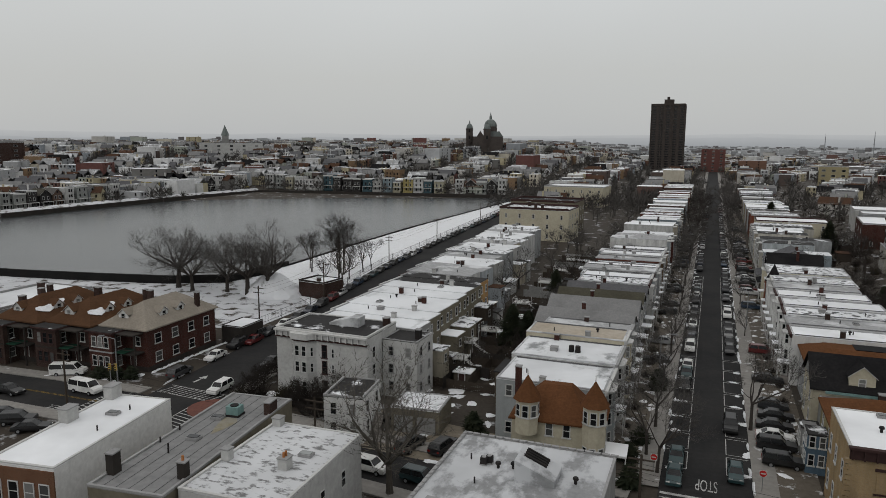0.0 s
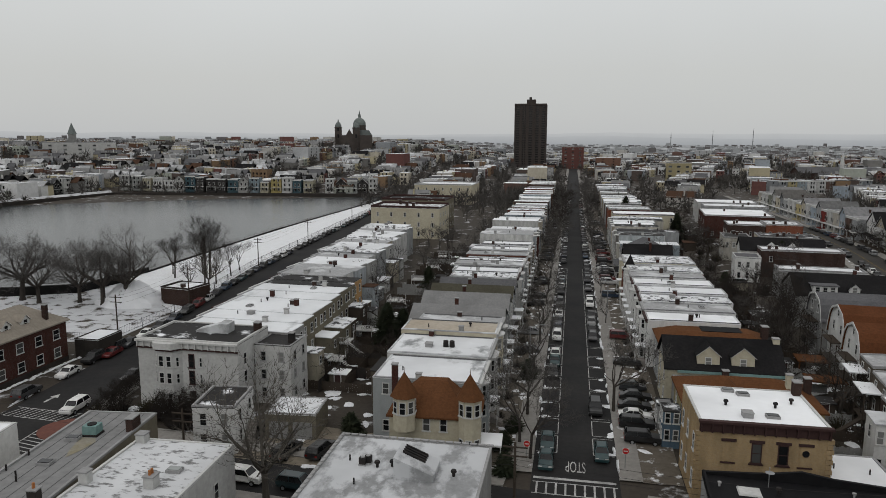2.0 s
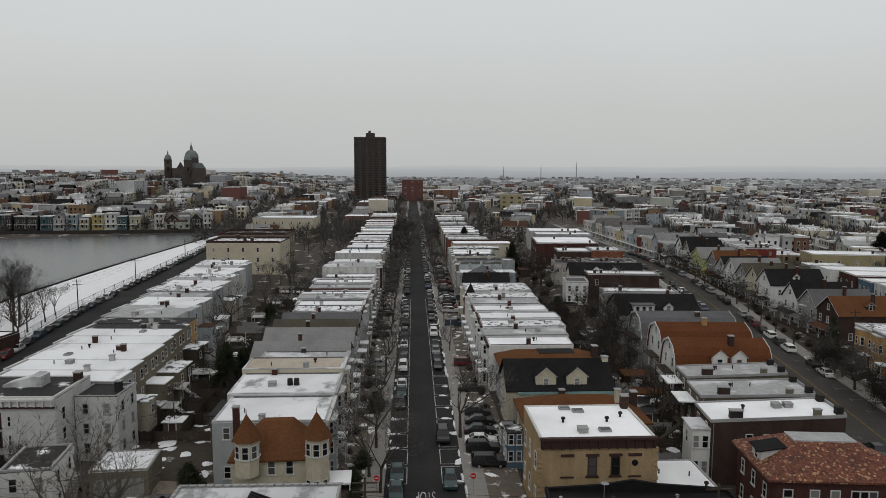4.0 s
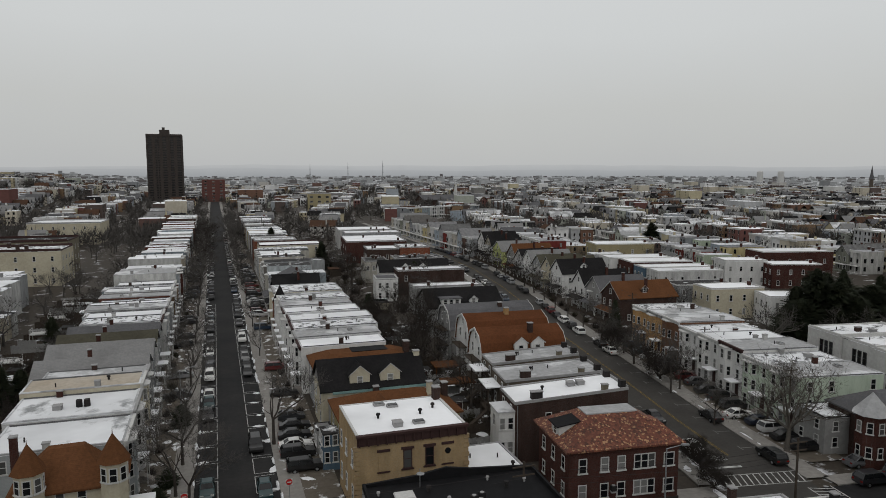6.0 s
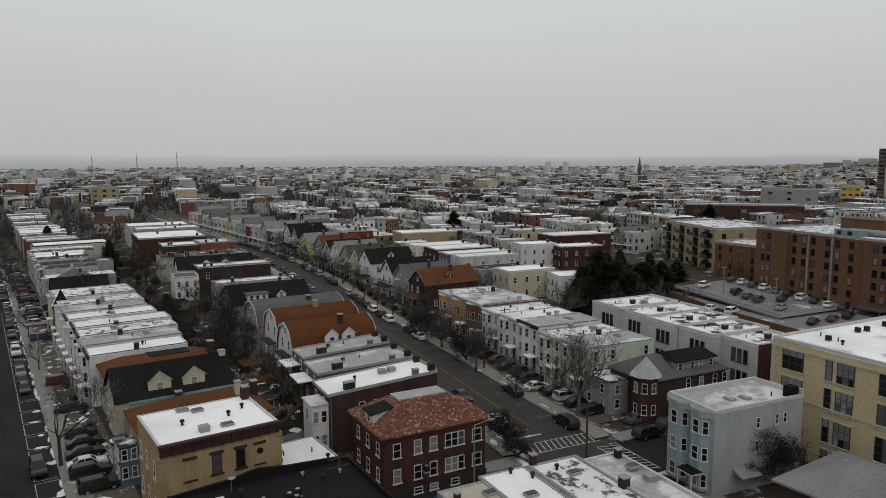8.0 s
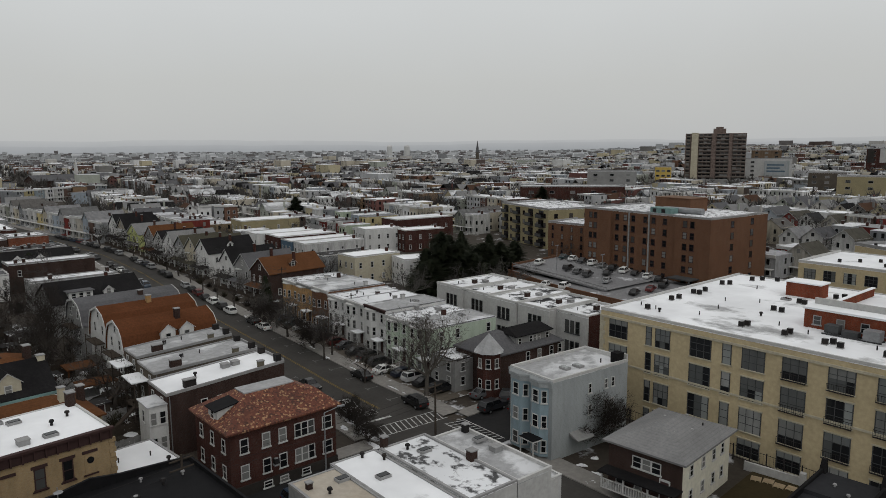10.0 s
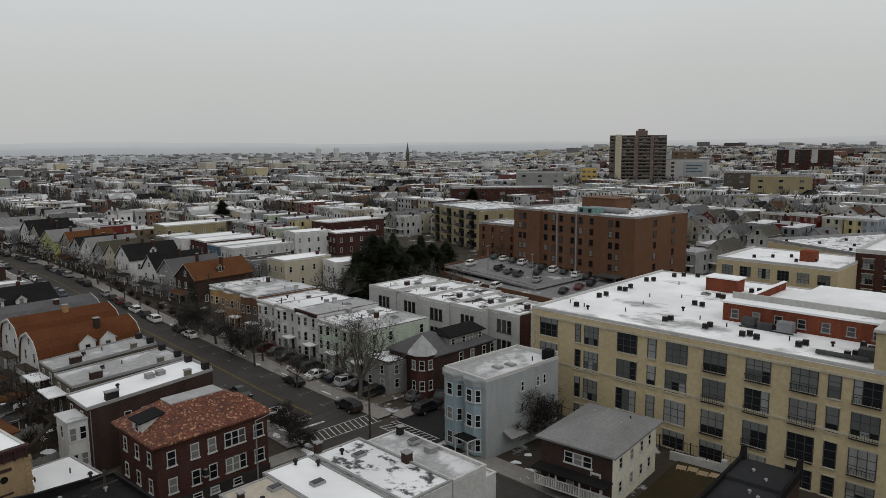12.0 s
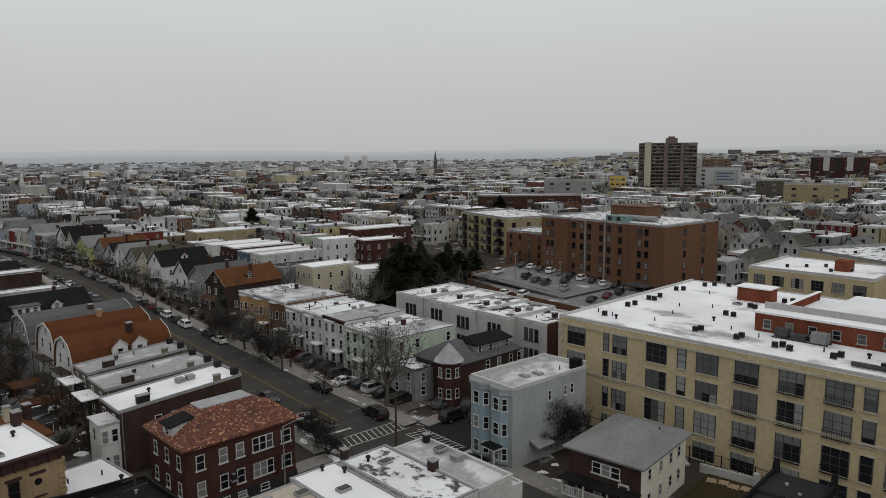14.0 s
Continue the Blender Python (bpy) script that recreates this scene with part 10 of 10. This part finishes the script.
def street_lamp(x, y, turn, h=8.0):
    ob = thing("street_lamp", x, y, turn, None, "grey steel street lamp with curved arm", "street lamp", "street lamps")
    part("column", cached("lampcol", lambda: Shape().tube((0, 0, -0.1), (0, 0, h), 0.11, 0.07, 7).tube((0, 0, h), (1.8, 0, h + 0.5), 0.05, 0.04, 6).make("column", "metal")), ob)
    part("lantern", cached("lampl", lambda: Shape().prism([(1.6, -0.16), (2.4, -0.12), (2.4, 0.12), (1.6, 0.16)], h + 0.42, h + 0.58).make("lantern", "metal")), ob)


for x, y, a in ((-82.5, 77.5, 200), (45.6, 62.0, -20), (-6, 110, 0), (8, 150, 180)):
    street_lamp(x, y, a)

# ---- back gardens: board fences, sheds, shrubs, lingering snow ----
RG = random.Random(31)


def board_fence(x0, y0, x1, y1, h=1.7, mat="wood"):
    a, b = Vector((x0, y0)), Vector((x1, y1))
    ln = (b - a).length
    ob = thing("board_fence", x0, y0, math.degrees(math.atan2(y1 - y0, x1 - x0)), None, "weathered board fence between back gardens", "fence", "garden fences")
    s = Shape()
    k, u = 0, 0.0
    while u < ln:
        s.box(u, min(ln, u + 0.28), -0.015 * (k % 2), 0.025, 0.05, h + 0.06 * ((k * 7) % 3))
        u += 0.3
        k += 1
    s.box(0, ln, 0.025, 0.08, 0.4, 0.5).box(0, ln, 0.025, 0.08, h - 0.4, h - 0.3)
    part("panel", s.make("panel", mat), ob)


def shed(x, y, ang, w, d, h, wall, roof):
    ob = thing("garden_shed", x, y, ang, None, "small garden shed with snow on its roof", "shed", "garden sheds")
    body(ob, w, d, h, wall)
    part("roof", Shape().prism([(-0.2, -0.2), (w + 0.2, -0.2), (w + 0.2, d + 0.2), (-0.2, d + 0.2)], h, h + 0.12).make("roof", roof), ob)
    door(ob, w / 2, 0, 0.0)


def deck(x, y, ang, w, d, h):
    ob = thing("garden_deck", x, y, ang, None, "white timber deck with railing and stair", "deck", "garden decks")
    part("platform", Shape().box(0, w, 0, d, h - 0.2, h).make("platform", "trim"), ob)
    s = Shape()
    for u in (0, w - 0.1):
        for v in (0, d - 0.1):
            s.box(u, u + 0.1, v, v + 0.1, 0, h + 1.0)
    part("posts", s.make("posts", "trim"), ob)
    s = Shape().box(0, w, 0, 0.06, h + 0.9, h + 1.0).box(0, 0.06, 0, d, h + 0.9, h + 1.0)
    for k in range(int(w / 0.3)):
        s.box(k * 0.3, k * 0.3 + 0.05, 0, 0.05, h, h + 0.9)
    part("railing", s.make("railing", "trim"), ob)
    s = Shape()
    n = max(3, int(h / 0.2))
    for k in range(n):
        s.box(w + 0.05 + k * 0.26, w + 0.36 + k * 0.26, 0, 1.0, h - (k + 1) * h / n, h - (k + 1) * h / n + 0.07)
    part("stair", s.make("stair", "trim"), ob)


def shrub_mesh(seed, r, h):
    rng = random.Random(seed)
    s = Shape()
    for i in range(150):
        a, f = rng.uniform(0, 6.28), rng.random() ** 0.6
        p = Vector((math.cos(a) * r * f * 0.4, math.sin(a) * r * f * 0.4, -0.05))
        q = Vector((math.cos(a) * r * f, math.sin(a) * r * f, h * (1.05 - 0.6 * f * f) * rng.uniform(0.6, 1.05)))
        side = (q - p).cross(Vector((rng.uniform(-1, 1), rng.uniform(-1, 1), 0.3))).normalized() * 0.04
        s.face([p - side, p + side, q])
        for _ in range(2):
            m = p.lerp(q, rng.uniform(0.4, 0.9))
            w = m + Vector((rng.uniform(-0.6, 0.6), rng.uniform(-0.6, 0.6), rng.uniform(0, 0.6)))
            s.face([m - side * 0.6, m + side * 0.6, w])
    return s.make("shrub", "hedge" if seed % 2 else "twig")


def shrub(x, y, size=1.0, k=0):
    ob = new("shrub", cached(("shrub", k), lambda: shrub_mesh(k, 1.3, 1.9)))
    ob.matrix_world = pose(x, y, ground_z(x, y), 0, 0, (x * 37 + y * 11) % 360) @ Matrix.Scale(size, 4)
    tagged(ob, "bare twiggy garden shrub", "shrub", "garden shrubs")


# gardens between the reservoir road and the one-way street
for y in [97 + 6.0 * i for i in range(22)]:
    board_fence(-39.5 - (y - 97) * 0.03, y, -27.0, y + RG.uniform(-0.4, 0.4), RG.choice((1.4, 1.8)), RG.choice(("wood", "wood", "stucco_grey")))
    if RG.random() < 0.5:
        shed(-34 + RG.uniform(-2, 3), y + 1.2, RG.choice((0, 90)), 2.6, 2.4, 2.2, RG.choice(("wood", "siding_pale", "stucco_dark")), RG.choice(("roof_snow", "tar")))
    if RG.random() < 0.3:
        deck(-39.6, y + 1.0, 0, 3.6, 3.0, 2.4)
    for _ in range(2 if y < 150 else 0):
        shrub(RG.uniform(-38, -27), y + RG.uniform(0.5, 5.5), RG.uniform(0.6, 1.5), RG.randrange(4))
    tree(RG.uniform(-37, -27), y + 3, RG.choice(("far", "small", "small", "street")), RG.uniform(0.6, 0.9), RG.randrange(3), RG.uniform(0, 360), "bare tree in a back garden", "bare trees in the gardens")
board_fence(-33.0, 97, -33.0, 150, 1.6)
deck(-41.6, 111.5, 0, 4.4, 3.6, 3.0)
for q in ((-36.6, 95.6, -36.6, 109.6), (-36.6, 109.6, -31.0, 110.4), (-36.4, 103.2, -31.4, 102.6)):
    board_fence(*q, 1.9, "stone_dark")
# gardens between the one-way and the second street
for y in [86 + 6.0 * i for i in range(18)]:
    board_fence(30.0, y, 37.5 + (y - 86) * 0.05, y, RG.choice((1.4, 1.8)), RG.choice(("wood", "wood", "stucco_grey")))
    if RG.random() < 0.6:
        shed(31.5 + RG.uniform(0, 2.5), y + 1.5, RG.choice((0, 90)), 2.6, 2.6, 2.2, RG.choice(("wood", "siding_pale", "brick_dark")), RG.choice(("roof_snow", "tar", "tar")))
    for _ in range(1):
        shrub(RG.uniform(30, 38), y + RG.uniform(0.5, 5.5), RG.uniform(0.6, 1.5), RG.randrange(4))
    tree(RG.uniform(31, 39), y + 3, RG.choice(("far", "small", "small", "street")), RG.uniform(0.6, 0.9), RG.randrange(3), RG.uniform(0, 360), "bare tree in a back garden", "bare trees in the gardens")
# gardens farther up the blocks: trees, garages and brush
for k in range(44):
    y = RG.uniform(120, 340)
    x = RG.uniform(31, 44 + (y - 120) * 0.04)
    tree(x, y, RG.choice(("far", "far", "far", "street", "small")), RG.uniform(0.6, 1.05), RG.randrange(3), RG.uniform(0, 360), "bare tree in a back garden", "bare trees in the gardens")
    if k % 3 == 0:
        shed(x - 2.0, y + 2.0, RG.choice((0, 90)), RG.uniform(3, 5.5), RG.uniform(3, 5), 2.6, RG.choice(("wood", "siding_pale", "brick_dark")), RG.choice(("roof_snow", "tar", "tar", "sh_rust")))
    shrub(x + RG.uniform(-3, 3), y + RG.uniform(-3, 3), RG.uniform(0.9, 1.8), RG.randrange(4))


def traffic_signal(x, y, turn):
    ob = thing("traffic_signal", x, y, turn, None, "traffic signal with yellow head on a steel pole", "traffic light", "traffic signals")
    part("pole", cached("tspole", lambda: Shape().tube((0, 0, -0.1), (0, 0, 4.6), 0.09, 0.07, 8).tube((0, 0, 4.2), (0.9, 0, 4.4), 0.04, 0.04, 6).make("pole", "metal")), ob)
    for u in (0.0, 0.9):
        hd = part("signal_head", cached("tshead", lambda: Shape().box(-0.17, 0.17, -0.14, 0.14, -0.5, 0.5).make("signal_head", "sign_yellow")), ob, "", (u, -0.1, 3.9))
        for z in (-0.35, 0.0, 0.35):
            part("lens", cached("tslens", lambda: Shape().tube((0, -0.2, 0), (0, -0.15, 0), 0.12, 0.12, 10).make("lens", "black_metal")), hd, "", (0, 0, z))


for x, y, h, r in ((-5.9, 107.7, 3.4, 2.0), (-6.6, 75.2, 2.6, 1.6), (-7.5, 81.5, 2.4, 1.6), (-6.6, 87.3, 2.2, 1.5), (-89.4, 80.6, 1.9, 1.8), (-87.0, 81.4, 1.9, 1.8), (-84.9, 82.4, 1.9, 1.6), (-27.5, 83.0, 2.6, 1.8), (-24.2, 78.0, 2.4, 1.6), (79.6, 47.4, 3.6, 1.8), (81.5, 48.4, 3.0, 1.6)):
    ob = conifer(x, y, h, r, int(x * 13 + y), "dense dark evergreen garden bush")
    ob["category"] = "bush"
traffic_signal(-82.9, 76.6, 20)
# gardens and front plots elsewhere
for _ in range(60):
    x, y = RG.uniform(-30, -9), RG.uniform(64.8, 73)
    if not (-22 < x < -8 and y > 72) and abs(y - (67.5 - x * 0.1)) > 6:
        shrub(x, y, RG.uniform(0.6, 1.1), RG.randrange(4))
for k in range(24):
    y = 84 + k * 7.3
    shrub(-8.6 + RG.uniform(-0.8, 0.6), y, RG.uniform(0.5, 1.0), RG.randrange(4))
    shrub(11.6 + RG.uniform(-0.8, 0.8), y + 10, RG.uniform(0.4, 0.9), RG.randrange(4))
for k in range(22):
    x0, y0, hd = at(LINE_B, 84 + k * 7)
    shrub(x0 + 10.2 + RG.uniform(-0.6, 0.8), y0, RG.uniform(0.6, 1.1), RG.randrange(4))
for k in range(16):
    shrub(RG.uniform(-62, -45), RG.uniform(78.5, 84.5), RG.uniform(0.8, 1.6), RG.randrange(4))

# snow left lying: ridges by the kerbs and patches in the gardens
snow = Shape()


def drift(x, y, rx, ry, h, turn):
    n = 17
    z = ground_z(x, y) + 0.02
    ca, sa = math.cos(turn), math.sin(turn)
    rim, mid = [], []
    raw = [RG.uniform(0.3, 1.25) for _ in range(n)]
    for i in range(n):
        a = 2 * math.pi * i / n
        f = (raw[i - 1] + raw[i] + raw[(i + 1) % n]) / 3
        u, v = rx * math.cos(a) * f, ry * math.sin(a) * f
        rim.append((x + u * ca - v * sa, y + u * sa + v * ca, z))
        mid.append((x + (u * ca - v * sa) * 0.6, y + (u * sa + v * ca) * 0.6, z + h * RG.uniform(0.6, 1.0)))
    for i in range(n):
        j = (i + 1) % n
        snow.face([rim[i], rim[j], mid[j], mid[i]])
    snow.face(mid)


for x, y, rx, ry in ((56.8, 68.4, 2.0, 0.9), (58.0, 72.6, 2.2, 0.8), (56.0, 71.8, 1.6, 0.9), (60.2, 76.0, 1.8, 0.6), (55.2, 65.0, 1.4, 0.8), (-34.6, 99.0, 1.8, 2.4), (-33.6, 106.4, 2.0, 2.0), (-35.2, 105.0, 0.9, 1.6), (-32.4, 97.6, 1.2, 1.4)):
    drift(x, y, rx, ry, 0.22, 1.3)
for line, lo, hi, offs in ((LINE_A, 80, 330, (-5.0, 5.0, -4.6, 4.8)), (LINE_B, 70, 300, (-5.8, 5.8, 6.4, -6.2)), (LINE_R, 84, 420, (-6.6, -6.2, 5.8))):
    v = lo
    while v < hi:
        x0, y0, hd = at(line, v)
        o = RG.choice(offs)
        drift(x0 + o * math.cos(radians(hd)), y0 - o * math.sin(radians(hd)), RG.uniform(0.15, 0.34), RG.uniform(0.8, 2.6), RG.uniform(0.1, 0.22) + 0.1, -radians(hd))
        v += RG.uniform(1.6, 5.0)
for k in range(36):
    y = 82 + k * 5.6
    for x in (-2.6, 5.3):
        if RG.random() < 0.6:
            drift(x + RG.uniform(-0.5, 0.5), y + RG.uniform(-0.5, 0.5), RG.uniform(0.6, 1.2), RG.uniform(0.25, 0.55), RG.uniform(0.08, 0.2), RG.uniform(-0.3, 0.3))
for x0, x1, y0, y1, n in ((-40, -26, 96, 230, 260), (30, 42, 84, 190, 170), (-30, -8, 64, 74, 14), (-60, -24, 76, 96, 30), (97, 125, 70, 150, 60), (6.5, 12.5, 84, 240, 60), (-10, -5.5, 84, 240, 50), (62, 80, 38, 44, 10), (-100, -84, 78, 84, 16), (82, 96, 56, 76, 24)):
    for _ in range(n):
        drift(RG.uniform(x0, x1), RG.uniform(y0, y1), RG.uniform(0.4, 1.6), RG.uniform(0.4, 1.4), RG.uniform(0.05, 0.2), RG.uniform(0, 3))
for k in range(24):
    drift(-83.4 + RG.uniform(-0.2, 0.2), 86 + k * 1.1, RG.uniform(0.2, 0.45), RG.uniform(0.6, 1.2), 0.25, 0)
tagged(new("lying_snow", snow.make("lying_snow", "snow")), "patches and ridges of old snow by kerbs and gardens", "snow", kind="stuff")


def no_entry(x, y):
    ob = thing("no_entry_sign", x, y, 0, None, "round red no-entry sign on a steel post", "road sign", "no-entry signs")
    part("post", cached("sgpost", lambda: Shape().tube((0, 0, -0.1), (0, 0, 2.6), 0.035, 0.035, 6).make("post", "metal")), ob)
    part("plate", cached("sgplate", lambda: Shape().box(-0.38, 0.38, -0.05, -0.03, 1.85, 2.6).make("plate", "trim")), ob)
    d = part("disc", cached("sgdisc", lambda: Shape().tube((0, -0.09, 2.22), (0, -0.05, 2.22), 0.36, 0.36, 20).make("disc", "sign_red")), ob)
    part("bar", cached("sgbar", lambda: Shape().box(-0.24, 0.24, -0.11, -0.09, 2.16, 2.28).make("bar", "trim")), d)


no_entry(-4.4, 79.0)
no_entry(7.0, 79.2)


def cable(pts, sag, name="overhead_cable"):
    s = Shape()
    for (a, b) in zip(pts, pts[1:]):
        a, b = Vector(a), Vector(b)
        n = 8
        for i in range(n):
            t0, t1 = i / n, (i + 1) / n
            p, q = a.lerp(b, t0), a.lerp(b, t1)
            p.z -= sag * 4 * t0 * (1 - t0)
            q.z -= sag * 4 * t1 * (1 - t1)
            s.tube(p, q, 0.018, 0.018, 3, 0, False)
    tagged(new(name, s.make(name, "black_metal")), "thin black overhead cable between poles", "cable", "overhead cables")


for dz, dx in ((8.9, -1.0), (8.9, 1.0), (7.6, 0.0)):
    cable([(79 + dx, 79, dz), (84.5 + dx, 105, dz), (92 + dx, 140, dz), (100 + dx, 178, dz), (108 + dx, 225, dz)], 0.6)
    cable([(-81.5 + dx, 112, dz), (-83.5 + dx, 140, dz), (-88.5 + dx, 186, dz), (-92.5 + dx, 235, dz), (-97 + dx, 300, dz)], 0.6)
for z in (7.2, 7.8, 8.6):
    cable([(-80.5, 66.8, z), (-40, 64.5, z - 0.2), (-4.6, 63.0, z), (28, 60.5, z), (58.5, 57.0, z)], 0.7)
for x, y in ((-40, 64.5), (-4.6, 63.0), (28, 60.5), (58.5, 57.0)):
    pole(x, y)

# masts and pale storage tanks far out on the plain
for az, h in ((7.3, 54), (10.3, 58), (13.1, 64)):
    x, y = 1900 * math.sin(radians(az)), 1900 * math.cos(radians(az))
    s = Shape()
    s.tube(Vector((0, 0, -1)), Vector((0, 0, h - 8)), 1.3, 0.7, 6)
    s.tube(Vector((0, 0, h - 8)), Vector((0, 0, h)), 0.5, 0.25, 5)
    for z in (h * 0.5, h * 0.75):
        s.box(-1.6, 1.6, -1.6, 1.6, z, z + 0.8)
    ob = tagged(new("mast", s.make("mast", "metal")), "tall thin steel mast standing on the far plain", "mast", "far masts")
    ob.matrix_world = pose(x, y, ground_z(x, y))
for az in (42.2, 43.6):
    x, y = 2200 * math.sin(radians(az)), 2200 * math.cos(radians(az))
    s = Shape()
    s.tube(Vector((0, 0, -1)), Vector((0, 0, 32)), 8.5, 8.5, 20)
    s.tube(Vector((0, 0, 32)), Vector((0, 0, 35.5)), 8.5, 6.0, 20)
    s.tube(Vector((0, 0, 35.5)), Vector((0, 0, 36.5)), 6.0, 1.0, 20)
    ob = tagged(new("storage_tank", s.make("storage_tank", "trim")), "round white storage tank with domed top", "tank", "far tanks")
    ob.matrix_world = pose(x, y, ground_z(x, y))
